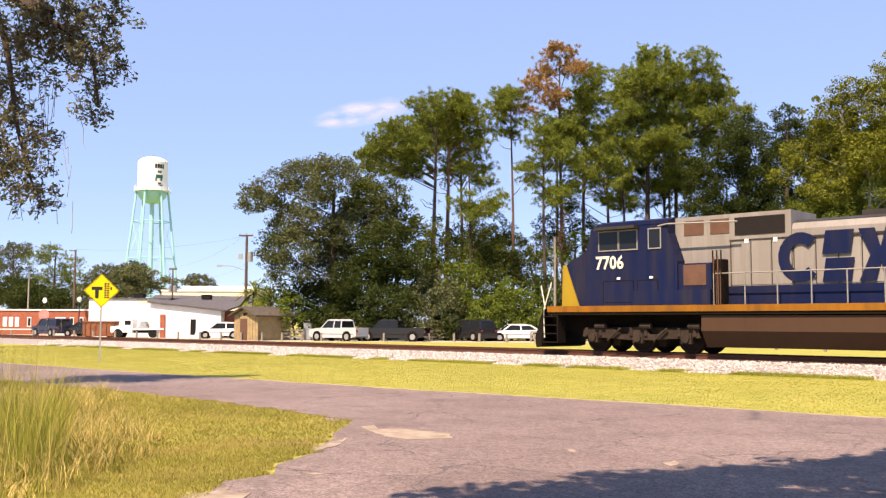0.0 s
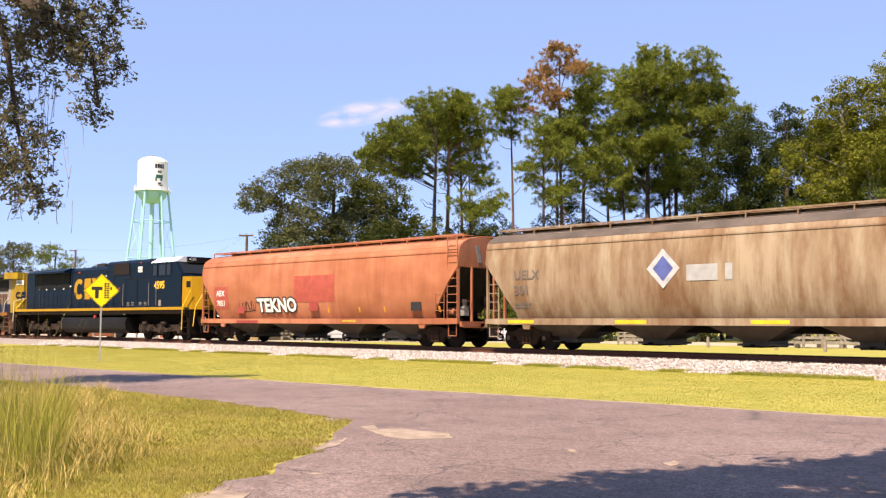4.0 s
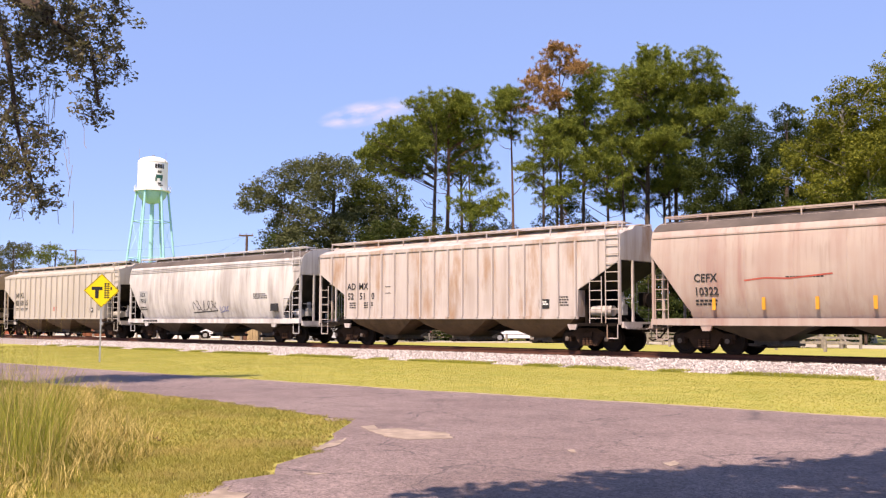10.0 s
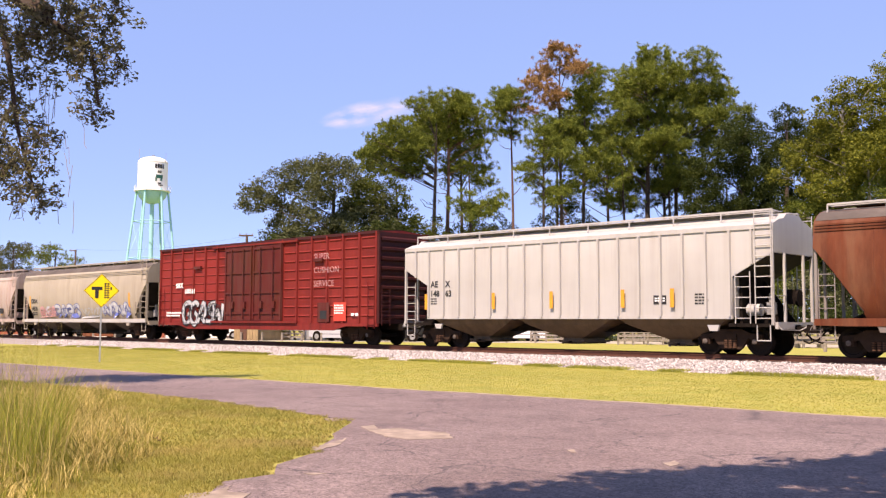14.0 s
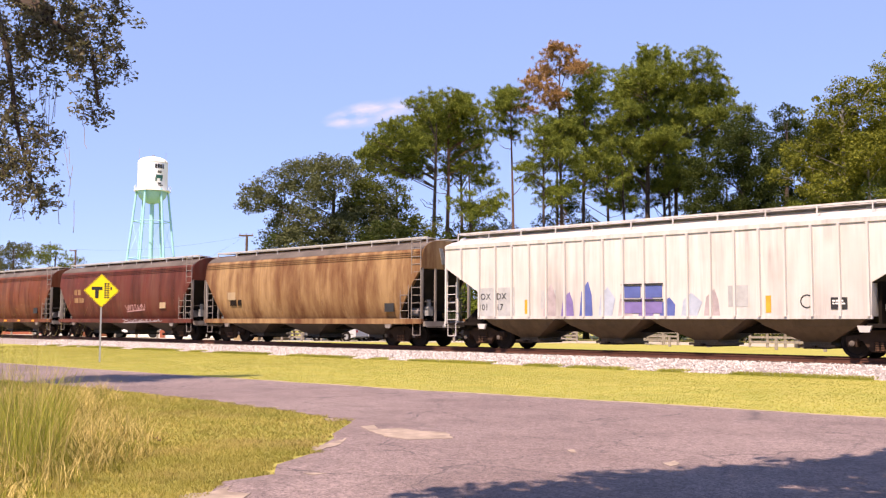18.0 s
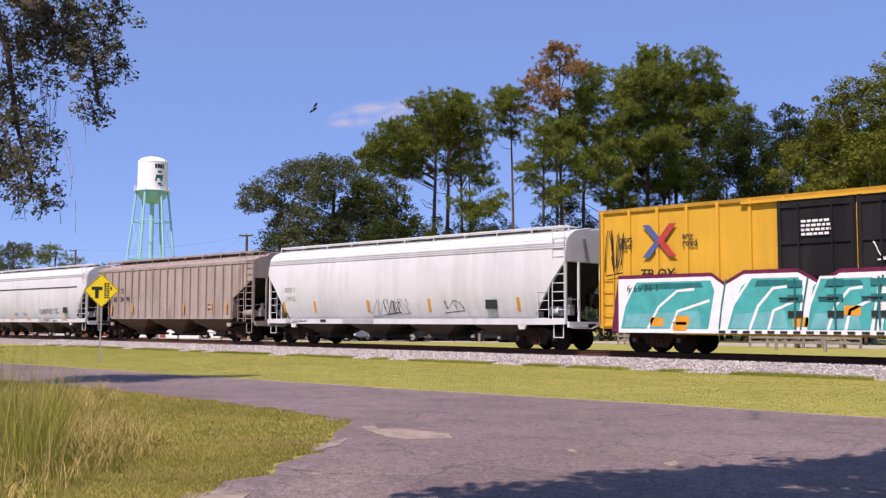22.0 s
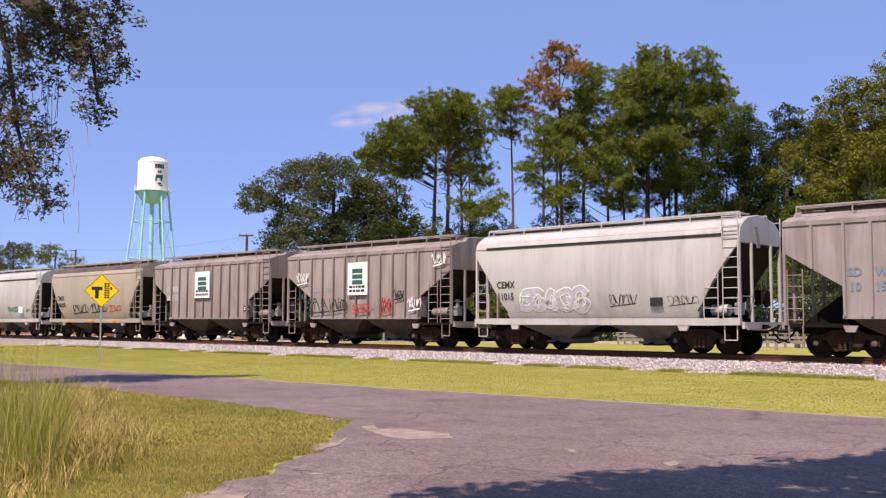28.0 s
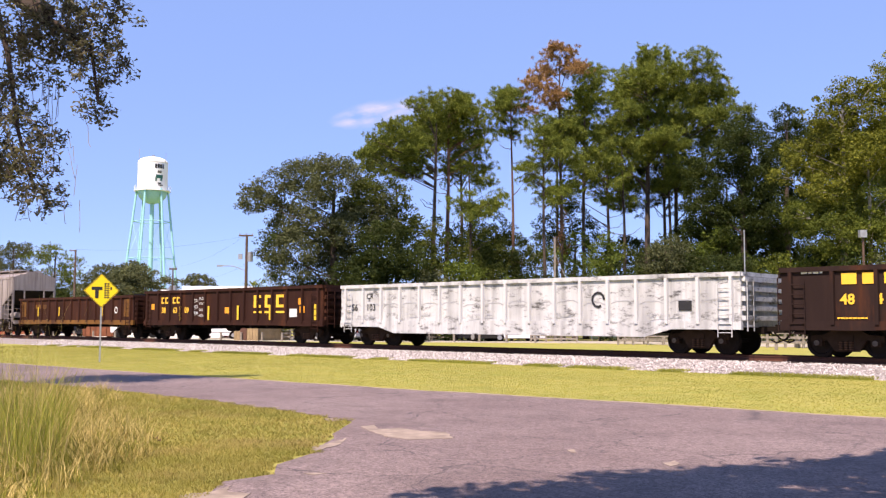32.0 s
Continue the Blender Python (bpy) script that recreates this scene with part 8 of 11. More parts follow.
wood_tree("sycamore_tree", "broad tree with yellowing green leaves", "tree", 33.8, 82, 19.9, 0.38,
          [(-0.9, 0.4, 21.0, 1.1, 0.9), (0.7, -0.4, 21.4, 1.6, 1.1), (2.8, -2.4, 22.6, 1.6, 1.1), (-2.4, -0.9, 18.9, 1.3, 0.9), (0.0, 0.7, 18.5, 2.1, 1.4), (2.9, -2.9, 19.4, 2.1, 1.7), (-3.4, 2.2, 16.6, 1.3, 0.9), (-1.5, 2.1, 15.5, 1.8, 1.4), (1.4, -2.7, 15.2, 2.6, 2.0), (-4.5, 1.8, 14.2, 1.3, 0.8), (-2.5, -1.9, 12.6, 1.8, 1.1), (1.2, 0.2, 20.1, 1.9, 1.4), (3.6, 0.4, 21.2, 1.9, 1.5), (4.4, -0.6, 18.4, 2.2, 1.8), (1.4, 1.2, 17.0, 2.2, 1.5), (-1.0, 0.6, 16.9, 1.9, 1.2), (3.6, 0.6, 15.6, 2.3, 1.8), (-2.9, 0.9, 15.0, 1.7, 1.2), (-0.4, 0.4, 13.4, 2.2, 1.4)],
          L_yellow, 0.29, 156, 16, M_palebark, 0.5, True, "")
wood_tree("sycamore_tree", "leafy tree with green and yellow leaves", "tree", 35.0, 80, 14.3, 0.35,
          [(-1.8, 2.1, 11.0, 2.5, 1.8), (1.0, -2.0, 11.9, 2.0, 2.1), (-5.9, 0.3, 10.6, 1.5, 1.0), (-3.2, -0.8, 8.6, 2.7, 1.6), (0.4, -1.7, 8.2, 2.3, 1.8), (2.7, -0.7, 16.6, 1.8, 2.1), (3.4, -0.4, 12.9, 1.8, 2.3), (4.7, 0.7, 9.6, 2.3, 2.3)],
          L_yelgreen, 0.29, 156, 17, M_palebark, 0.5, True, "")
wood_tree("oak_tree", "leafy yellow-green tree among the pines", "tree", -4.3, 90, 14.1, 0.3,
          [(-2.2, -1.6, 14.7, 1.9, 1.6), (-2.7, -2.4, 12.5, 1.9, 1.8), (-1.6, -1.0, 8.8, 2.1, 2.1), (3.6, -0.6, 7.8, 1.6, 2.6), (2.0, 0.5, 6.8, 2.1, 2.1), (-0.1, -0.4, 13.2, 1.6, 1.3), (0.7, 0.6, 11.0, 1.8, 1.6), (2.0, 1.0, 9.6, 1.5, 1.5), (-0.8, 0.6, 11.0, 1.8, 1.5)],
          L_oakgreen, 0.29, 156, 30, M_bark, 0.5, True, "")
wood_tree("oak_tree", "dark leafy tree at the foot of the pines", "tree", 5.5, 99, 10.8, 0.3,
          [(-4.0, 2.4, 10.2, 1.7, 1.6), (-1.7, -2.6, 9.6, 1.9, 1.7), (0.0, 1.0, 10.8, 1.8, 1.5), (1.4, -0.2, 9.1, 1.7, 1.7), (-2.9, 1.1, 7.3, 2.3, 2.1), (0.0, -2.8, 7.0, 2.5, 2.1), (2.6, -2.7, 6.8, 1.7, 2.1), (4.0, -1.9, 9.1, 1.1, 1.4)],
          L_oakgreen, 0.29, 144, 31, M_bark, 0.5, True, "")
wood_tree("oak_tree", "dark leafy tree between the pine trunks", "tree", 13.6, 101, 11.0, 0.25,
          [(-2.6, 0.4, 11.6, 1.7, 1.4), (-0.6, -0.8, 12.6, 1.7, 1.4), (1.2, 0.6, 10.8, 1.9, 1.6), (-1.6, 0.8, 9.2, 2.1, 1.7), (2.8, -0.6, 8.6, 1.9, 1.6)],
          L_dark, 0.29, 120, 41, M_bark, 0.5, True, "understorey of the woods")
wood_tree("oak_tree", "low green tree under the slender pines", "tree", 2.6, 100, 8.6, 0.22,
          [(-1.6, 0.5, 9.6, 1.6, 1.3), (0.4, -0.6, 10.4, 1.5, 1.2), (1.9, 0.4, 9.2, 1.6, 1.3)],
          L_oakgreen, 0.29, 120, 42, M_bark, 0.5, True, "understorey of the woods")
wood_tree("pine_tree", "shaded pine deep in the wood", "pine", 17.8, 105, 23.1, 0.25,
          [(0.0, 0.7, 24.3, 1.7, 2.4), (0.0, -1.5, 21.2, 2.2, 2.4), (-1.5, 0.1, 18.7, 1.9, 2.4), (0.9, 2.6, 16.3, 2.2, 2.4), (-3.4, -1.0, 18.1, 1.5, 1.9), (-4.6, 2.9, 15.7, 1.7, 1.7), (-2.2, -0.0, 13.2, 2.0, 2.4), (-4.7, 2.6, 10.8, 1.7, 2.4), (-6.7, -0.0, 18.1, 1.4, 1.7), (-6.5, -0.7, 13.8, 1.3, 2.0), (1.1, 1.9, 12.0, 2.3, 2.7), (-1.0, -1.3, 10.2, 2.3, 2.4), (-0.4, 1.9, 22.7, 1.3, 2.1), (-0.9, -1.3, 20.2, 1.5, 2.1), (0.2, -0.8, 22.3, 1.3, 2.1), (-2.0, 1.5, 18.2, 1.2, 1.7), (-0.4, -0.7, 20.0, 1.5, 2.1), (-0.5, 1.5, 17.5, 1.5, 2.1), (-1.1, -2.0, 16.7, 1.2, 1.7), (-2.6, -1.9, 18.4, 1.2, 1.7), (-5.2, -2.3, 18.5, 1.1, 1.5), (-6.0, 2.1, 15.0, 1.0, 1.5), (-3.9, 1.9, 16.4, 1.2, 1.5), (-1.1, 1.8, 12.6, 1.6, 2.1), (-3.1, 2.5, 13.9, 1.3, 1.5), (-3.2, -3.0, 10.9, 1.3, 2.1), (-3.8, 1.8, 12.2, 1.3, 2.1), (-5.2, -2.9, 18.0, 1.1, 1.5), (-6.2, -2.0, 16.4, 1.1, 1.5), (-5.4, -2.8, 14.7, 1.0, 1.5), (-3.8, -2.2, 13.6, 1.0, 1.8), (-0.2, -2.9, 10.8, 1.9, 2.1), (-0.2, 2.3, 12.4, 1.6, 2.1), (0.5, -1.6, 11.5, 1.9, 2.1), (-2.4, 0.2, 10.7, 1.3, 2.1)],
          L_pine, 0.29, 176, 32, M_bark, 0.3, True, "tall pines behind the parking row")
wood_tree("pine_tree", "shaded pine behind the massive one", "pine", 24.2, 106, 22.1, 0.28,
          [(0.2, 1.6, 18.3, 2.6, 2.7), (-2.9, 0.1, 15.2, 2.3, 2.4), (2.7, 1.2, 16.5, 2.6, 2.7), (0.2, 1.6, 13.4, 2.8, 2.7), (3.8, -1.8, 12.1, 2.6, 2.7), (-2.3, 2.9, 11.5, 2.6, 2.7), (-3.5, 0.2, 18.9, 2.2, 2.1), (5.2, 0.8, 20.2, 2.2, 2.4), (6.5, 1.0, 22.1, 1.9, 2.4), (1.4, 1.2, 9.7, 3.2, 2.7), (1.4, -2.5, 17.3, 2.1, 2.4), (-1.1, -2.5, 18.9, 1.8, 1.8), (-1.3, -1.2, 14.4, 1.9, 2.1), (-2.3, -2.2, 13.3, 1.9, 2.1), (1.1, 1.5, 17.4, 2.1, 2.4), (1.1, -0.2, 15.4, 2.1, 2.4), (-1.5, -1.9, 12.6, 2.1, 2.4), (-1.9, -0.6, 14.0, 1.9, 2.1), (2.4, -1.8, 13.3, 2.1, 2.4), (2.6, 1.5, 11.0, 2.1, 2.4), (-1.2, -0.6, 12.9, 2.1, 2.4), (0.0, 2.1, 10.8, 2.1, 2.4), (-1.1, 1.3, 18.7, 1.8, 1.8), (-3.5, -0.2, 17.3, 1.8, 1.8), (5.6, 0.4, 20.8, 1.6, 2.1), (4.3, 3.0, 18.0, 1.8, 2.1), (5.6, 1.3, 21.4, 1.6, 2.1), (2.6, -0.4, 10.7, 2.1, 2.4), (-0.3, -0.6, 10.2, 2.1, 2.4)],
          L_dark, 0.26, 163, 33, M_bark, 0.3, True, "tall pines behind the parking row")
wood_tree("oak_tree", "leafy dark tree filling the wood", "oak", 29.1, 100, 15.6, 0.3,
          [(-3.3, -3.0, 9.8, 2.9, 2.5), (0.1, 2.2, 8.6, 2.9, 2.5), (3.6, -1.5, 8.6, 2.9, 2.5), (7.1, 0.9, 9.2, 2.9, 2.9), (-6.2, -0.1, 7.4, 2.9, 2.3), (-9.7, 1.7, 8.0, 2.3, 2.3), (9.0, 2.3, 13.9, 2.3, 2.5), (6.1, 2.4, 14.5, 2.3, 2.3), (10.5, 0.1, 7.5, 2.9, 2.3), (14.6, 2.8, 7.5, 2.9, 2.3)],
          L_dark, 0.31, 144, 34, M_bark, 0.5, True, "")
wood_tree("oak_tree", "dark oak behind the yellowing trees", "oak", 40.6, 100, 17.4, 0.35,
          [(-3.9, -1.0, 19.2, 2.3, 2.3), (-0.7, -0.2, 16.8, 2.6, 2.5), (2.6, 2.6, 20.1, 2.6, 2.5), (4.2, 2.7, 16.3, 2.6, 2.6), (-2.6, -2.4, 13.3, 2.6, 2.5), (0.9, -3.0, 12.5, 2.9, 2.5), (4.7, -0.3, 11.9, 2.6, 2.5), (-0.0, 2.4, 21.6, 2.0, 1.7), (6.9, 1.9, 19.2, 2.9, 3.5)],
          L_dark, 0.31, 156, 35, M_bark, 0.5, True, "")
wood_tree("pine_tree", "pine standing deeper in the wood", "pine", 12.1, 104, 22.9, 0.22,
          [(-2.0, -1.3, 22.2, 1.6, 1.9), (-0.3, 0.7, 19.9, 1.8, 2.0), (1.8, -2.8, 22.1, 1.6, 2.2), (-1.6, 2.3, 15.8, 1.5, 2.0), (1.0, 2.4, 16.1, 1.8, 2.2), (2.3, 2.6, 13.1, 1.6, 2.2), (-2.7, -1.0, 12.2, 1.4, 2.2), (0.1, -0.6, 11.9, 1.6, 2.0), (-1.5, -1.8, 21.2, 1.3, 1.7), (0.3, -2.0, 22.3, 1.3, 1.7), (-1.0, -1.6, 21.1, 1.3, 1.7), (0.7, 0.4, 20.6, 1.3, 1.8), (0.4, 2.6, 21.4, 1.3, 1.8), (-0.3, 0.3, 22.3, 1.3, 1.7), (-0.1, -1.9, 15.5, 1.2, 1.8), (-2.4, -0.3, 14.2, 1.1, 1.8), (-0.6, 1.3, 16.0, 1.2, 1.8), (1.4, -1.1, 14.3, 1.3, 1.9), (1.6, -0.6, 12.3, 1.3, 1.8), (1.1, -0.0, 14.7, 1.3, 1.9), (-1.2, 0.3, 12.3, 1.1, 1.8), (-2.2, 2.2, 14.1, 1.1, 1.8), (0.8, 2.2, 12.9, 1.3, 1.8), (-1.3, -1.1, 11.7, 1.1, 1.8)],
          L_pine, 0.29, 188, 36, M_bark, 0.3, True, "tall pines behind the parking row")
wood_tree("pine_tree", "broad pine deeper in the wood", "pine", 1.9, 104, 22.2, 0.25,
          [(-1.0, -0.7, 21.3, 1.9, 1.9), (1.6, -2.8, 18.2, 1.9, 2.2), (-0.0, -1.4, 16.1, 1.6, 2.0), (2.8, -1.0, 15.2, 1.6, 2.0), (-2.2, 0.4, 17.9, 1.6, 1.9), (-4.3, 1.6, 20.7, 1.9, 1.7), (-6.4, 0.3, 19.7, 1.9, 1.7), (-3.4, -2.9, 23.4, 1.9, 1.6), (-2.4, 2.1, 20.8, 1.5, 1.5), (-2.6, -0.5, 22.1, 1.5, 1.4), (0.6, 1.6, 17.2, 1.3, 1.8), (0.2, -1.6, 18.5, 1.3, 1.7), (1.0, -2.8, 16.1, 1.3, 1.8), (1.2, -0.9, 16.9, 1.3, 1.8), (1.1, 1.8, 16.0, 1.3, 1.8), (2.4, 2.8, 17.0, 1.3, 1.8), (-1.3, 0.3, 16.8, 1.3, 1.7), (-0.8, 1.7, 18.2, 1.3, 1.7), (-5.3, 1.5, 20.1, 1.5, 1.5), (-2.7, -2.8, 20.4, 1.5, 1.5), (-5.1, -1.5, 20.7, 1.5, 1.5), (-4.5, -2.3, 19.4, 1.3, 1.5), (-3.5, 1.3, 22.5, 1.5, 1.4), (-2.3, -2.3, 22.0, 1.5, 1.4)],
          L_pine, 0.29, 188, 37, M_bark, 0.3, True, "tall pines behind the parking row")
for k, (u, d, top) in enumerate(((2.6, 92, 8.6), (7.4, 93, 7.6), (12.4, 93, 9.2), (16.6, 92, 8.0), (21.0, 91, 9.0), (25.6, 90, 9.4))):
    wood_tree("understorey_tree", "low leafy tree crowded under the tall pines", "tree", u, d, top * 0.7, 0.16,
              [(-1.6, 0.4, top * 0.82, 1.7, 1.3), (1.5, -0.5, top * 0.7, 1.8, 1.5), (0.2, 0.3, top, 1.5, 1.1), (-2.2, -0.6, top * 0.45, 1.9, 1.6), (0.4, 0.5, top * 0.5, 2.0, 1.7), (2.4, 0.2, top * 0.36, 1.8, 1.6), (-0.6, -0.6, top * 0.24, 2.2, 1.5)],
              (L_oakgreen, L_dark, L_bush)[k % 3], 0.29, 110, 300 + k, M_bark, 0.5, True, "understorey of the woods")
wood_tree("shrub", "bright green leafy shrub", "shrub", -14.7, 84, 4.7, 0.1,
          [(-0.1, 1.3, 4.7, 1.3, 1.2), (-0.8, -0.4, 4.0, 0.9, 1.2), (0.7, 0.9, 4.1, 0.9, 1.2), (-0.0, 0.3, 3.1, 1.4, 1.0)],
          L_bush, 0.30, 120, 101, M_bark, 0.5, True, "undergrowth along the woods")
wood_tree("shrub", "bright green leafy shrub", "shrub", -12.6, 83, 3.0, 0.1,
          [(-0.0, -1.0, 3.0, 1.1, 1.3), (-0.7, 0.3, 2.2, 0.8, 1.3), (0.7, 1.0, 2.3, 0.8, 1.3), (-0.0, -0.6, 1.3, 1.2, 1.1)],
          L_bush, 0.30, 120, 102, M_bark, 0.5, True, "undergrowth along the woods")
wood_tree("shrub", "dark green tangled undergrowth shrub", "shrub", -4.5, 83, 3.2, 0.1,
          [(-0.0, -0.6, 3.2, 2.1, 1.4), (-1.3, -0.8, 2.4, 1.5, 1.4), (1.2, -1.0, 2.6, 1.5, 1.4), (-0.0, 1.1, 1.4, 2.2, 1.1)],
          L_dark, 0.30, 120, 103, M_bark, 0.5, True, "undergrowth along the woods")
wood_tree("shrub", "dark green tangled undergrowth shrub", "shrub", -1.1, 84, 4.2, 0.1,
          [(-0.0, 1.0, 4.2, 2.2, 1.7), (-1.3, 0.6, 3.2, 1.6, 1.7), (1.3, -0.9, 3.4, 1.6, 1.7), (-0.0, -1.1, 1.9, 2.3, 1.5)],
          L_oak, 0.30, 120, 104, M_bark, 0.5, True, "undergrowth along the woods")
wood_tree("shrub", "bright green leafy shrub", "shrub", 1.8, 85, 5.0, 0.1,
          [(-0.0, 0.4, 5.0, 1.8, 1.9), (-1.1, 1.5, 3.9, 1.3, 1.9), (1.1, -1.2, 4.1, 1.3, 1.9), (-0.0, 0.0, 2.5, 1.9, 1.6)],
          L_bush, 0.30, 120, 105, M_bark, 0.5, True, "undergrowth along the woods")
wood_tree("shrub", "bright green leafy shrub", "shrub", 3.7, 83, 2.8, 0.1,
          [(-0.0, 1.4, 2.8, 1.6, 1.2), (-1.0, -1.4, 2.1, 1.2, 1.2), (1.0, -1.1, 2.2, 1.2, 1.2), (-0.0, -0.1, 1.2, 1.7, 1.0)],
          L_bush, 0.30, 120, 106, M_bark, 0.5, True, "undergrowth along the woods")
wood_tree("shrub", "bright green leafy shrub", "shrub", 5.8, 83, 3.6, 0.1,
          [(0.0, 0.4, 3.6, 1.9, 1.6), (-1.1, -0.1, 2.7, 1.4, 1.6), (1.1, 0.0, 2.8, 1.4, 1.6), (0.0, 0.7, 1.5, 2.0, 1.3)],
          L_bush, 0.30, 120, 107, M_bark, 0.5, True, "undergrowth along the woods")
wood_tree("shrub", "bright green leafy shrub", "shrub", 7.7, 83, 2.1, 0.1,
          [(0.0, 1.1, 2.1, 1.4, 1.1), (-0.9, 0.4, 1.5, 1.1, 1.1), (0.9, -1.1, 1.6, 1.1, 1.1), (0.0, -0.4, 0.9, 1.5, 0.9)],
          L_bush, 0.30, 120, 108, M_bark, 0.5, True, "undergrowth along the woods")
wood_tree("shrub", "dark green tangled undergrowth shrub", "shrub", -0.8, 91, 8.9, 0.1,
          [(-0.0, 0.1, 8.9, 1.2, 2.4), (-0.7, 1.0, 7.6, 0.9, 2.4), (0.7, 0.8, 7.8, 0.9, 2.4), (-0.0, -0.5, 5.8, 1.3, 2.0)],
          L_dark, 0.30, 120, 109, M_bark, 0.5, True, "undergrowth along the woods")
wood_tree("shrub", "dark green tangled undergrowth shrub", "shrub", 5.0, 100, 9.1, 0.1,
          [(0.0, 1.3, 9.1, 1.8, 1.5), (-1.1, 0.0, 8.3, 1.3, 1.5), (1.1, 0.6, 8.4, 1.3, 1.5), (0.0, 0.0, 7.2, 1.9, 1.2)],
          L_oak, 0.30, 120, 110, M_bark, 0.5, True, "undergrowth along the woods")
wood_tree("shrub", "brown dead vines wrapped round a trunk", "shrub", 10.9, 90, 10.5, 0.1,
          [(0.1, -1.0, 10.5, 0.5, 2.2), (-0.3, -1.0, 9.2, 0.4, 2.2), (0.4, 0.0, 9.4, 0.4, 2.2), (0.0, 0.5, 7.6, 0.6, 1.8)],
          L_deadvine, 0.30, 120, 111, M_bark, 0.5, True, "undergrowth along the woods")
wood_tree("shrub", "dark green tangled undergrowth shrub", "shrub", 10.7, 86, 5.1, 0.1,
          [(0.0, -1.2, 5.1, 1.5, 1.8), (-0.9, 1.0, 4.0, 1.1, 1.8), (0.9, 0.9, 4.2, 1.1, 1.8), (0.0, -1.4, 2.7, 1.6, 1.5)],
          L_dark, 0.30, 120, 112, M_bark, 0.5, True, "undergrowth along the woods")
wood_tree("shrub", "bright green leafy shrub", "shrub", 13.6, 85, 7.5, 0.1,
          [(0.1, -1.3, 7.5, 1.3, 1.8), (-0.7, -1.0, 6.5, 1.0, 1.8), (0.8, -1.1, 6.6, 1.0, 1.8), (0.0, 0.3, 5.1, 1.4, 1.5)],
          L_bush, 0.30, 120, 113, M_bark, 0.5, True, "undergrowth along the woods")
wood_tree("shrub", "dark green tangled undergrowth shrub", "shrub", 15.7, 86, 5.6, 0.1,
          [(0.1, 0.7, 5.6, 1.5, 1.6), (-0.9, -1.1, 4.7, 1.1, 1.6), (0.9, -0.2, 4.8, 1.1, 1.6), (0.0, 0.6, 3.4, 1.6, 1.4)],
          L_dark, 0.30, 120, 114, M_bark, 0.5, True, "undergrowth along the woods")
wood_tree("shrub", "dark green tangled undergrowth shrub", "shrub", 19.7, 86, 7.9, 0.1,
          [(0.1, 0.6, 7.9, 2.0, 1.3), (-1.1, 0.3, 7.1, 1.5, 1.3), (1.3, 0.1, 7.2, 1.5, 1.3), (0.1, 1.0, 6.1, 2.2, 1.1)],
          L_oak, 0.30, 120, 115, M_bark, 0.5, True, "undergrowth along the woods")
wood_tree("shrub", "dark green tangled undergrowth shrub", "shrub", 22.6, 86, 6.1, 0.1,
          [(0.1, -1.0, 6.1, 2.2, 1.5), (-1.3, 1.1, 5.3, 1.6, 1.5), (1.4, 1.4, 5.4, 1.6, 1.5), (0.1, 1.4, 4.1, 2.4, 1.2)],
          L_dark, 0.30, 120, 116, M_bark, 0.5, True, "undergrowth along the woods")
wood_tree("shrub", "dark green tangled undergrowth shrub", "shrub", 26.2, 85, 6.1, 0.1,
          [(0.1, 1.1, 6.1, 2.2, 1.5), (-1.2, -1.0, 5.2, 1.6, 1.5), (1.4, 0.3, 5.4, 1.6, 1.5), (0.1, -0.4, 4.1, 2.4, 1.2)],
          L_dark, 0.30, 120, 117, M_bark, 0.5, True, "undergrowth along the woods")
wood_tree("shrub", "dark green tangled undergrowth shrub", "shrub", 29.4, 83, 6.0, 0.1,
          [(0.1, 1.3, 6.0, 2.2, 1.4), (-1.2, 1.3, 5.2, 1.6, 1.4), (1.4, -0.7, 5.3, 1.6, 1.4), (0.1, -0.9, 4.1, 2.3, 1.2)],
          L_yelgreen, 0.30, 120, 118, M_bark, 0.5, True, "undergrowth along the woods")
wood_tree("shrub", "dark green tangled undergrowth shrub", "shrub", 30.1, 78, 4.6, 0.1,
          [(0.1, 1.4, 4.6, 2.0, 1.4), (-1.1, 0.7, 3.8, 1.5, 1.4), (1.3, 1.0, 3.9, 1.5, 1.4), (0.1, -1.1, 2.8, 2.2, 1.1)],
          L_oak, 0.30, 120, 119, M_bark, 0.5, True, "undergrowth along the woods")
wood_tree("shrub", "dark green tangled undergrowth shrub", "shrub", 32.4, 76, 5.2, 0.1,
          [(0.1, 1.1, 5.2, 2.0, 1.6), (-1.1, -1.3, 4.3, 1.4, 1.6), (1.3, -0.7, 4.4, 1.4, 1.6), (0.1, 0.5, 3.1, 2.1, 1.3)],
          L_dark, 0.30, 120, 120, M_bark, 0.5, True, "undergrowth along the woods")
wood_tree("shrub", "dark green tangled undergrowth shrub", "shrub", 34.3, 74, 5.5, 0.1,
          [(0.1, 0.4, 5.5, 1.9, 1.5), (-1.0, -0.6, 4.6, 1.4, 1.5), (1.3, 1.0, 4.8, 1.4, 1.5), (0.1, 0.2, 3.5, 2.1, 1.3)],
          L_oak, 0.30, 120, 121, M_bark, 0.5, True, "undergrowth along the woods")
wood_tree("shrub", "dark green tangled undergrowth shrub", "shrub", 14.3, 84, 2.8, 0.1,
          [(0.0, 1.0, 2.8, 1.8, 1.2), (-1.1, -1.0, 2.1, 1.3, 1.2), (1.1, -0.4, 2.2, 1.3, 1.2), (0.0, -0.9, 1.2, 1.9, 1.0)],
          L_dark, 0.30, 120, 122, M_bark, 0.5, True, "undergrowth along the woods")
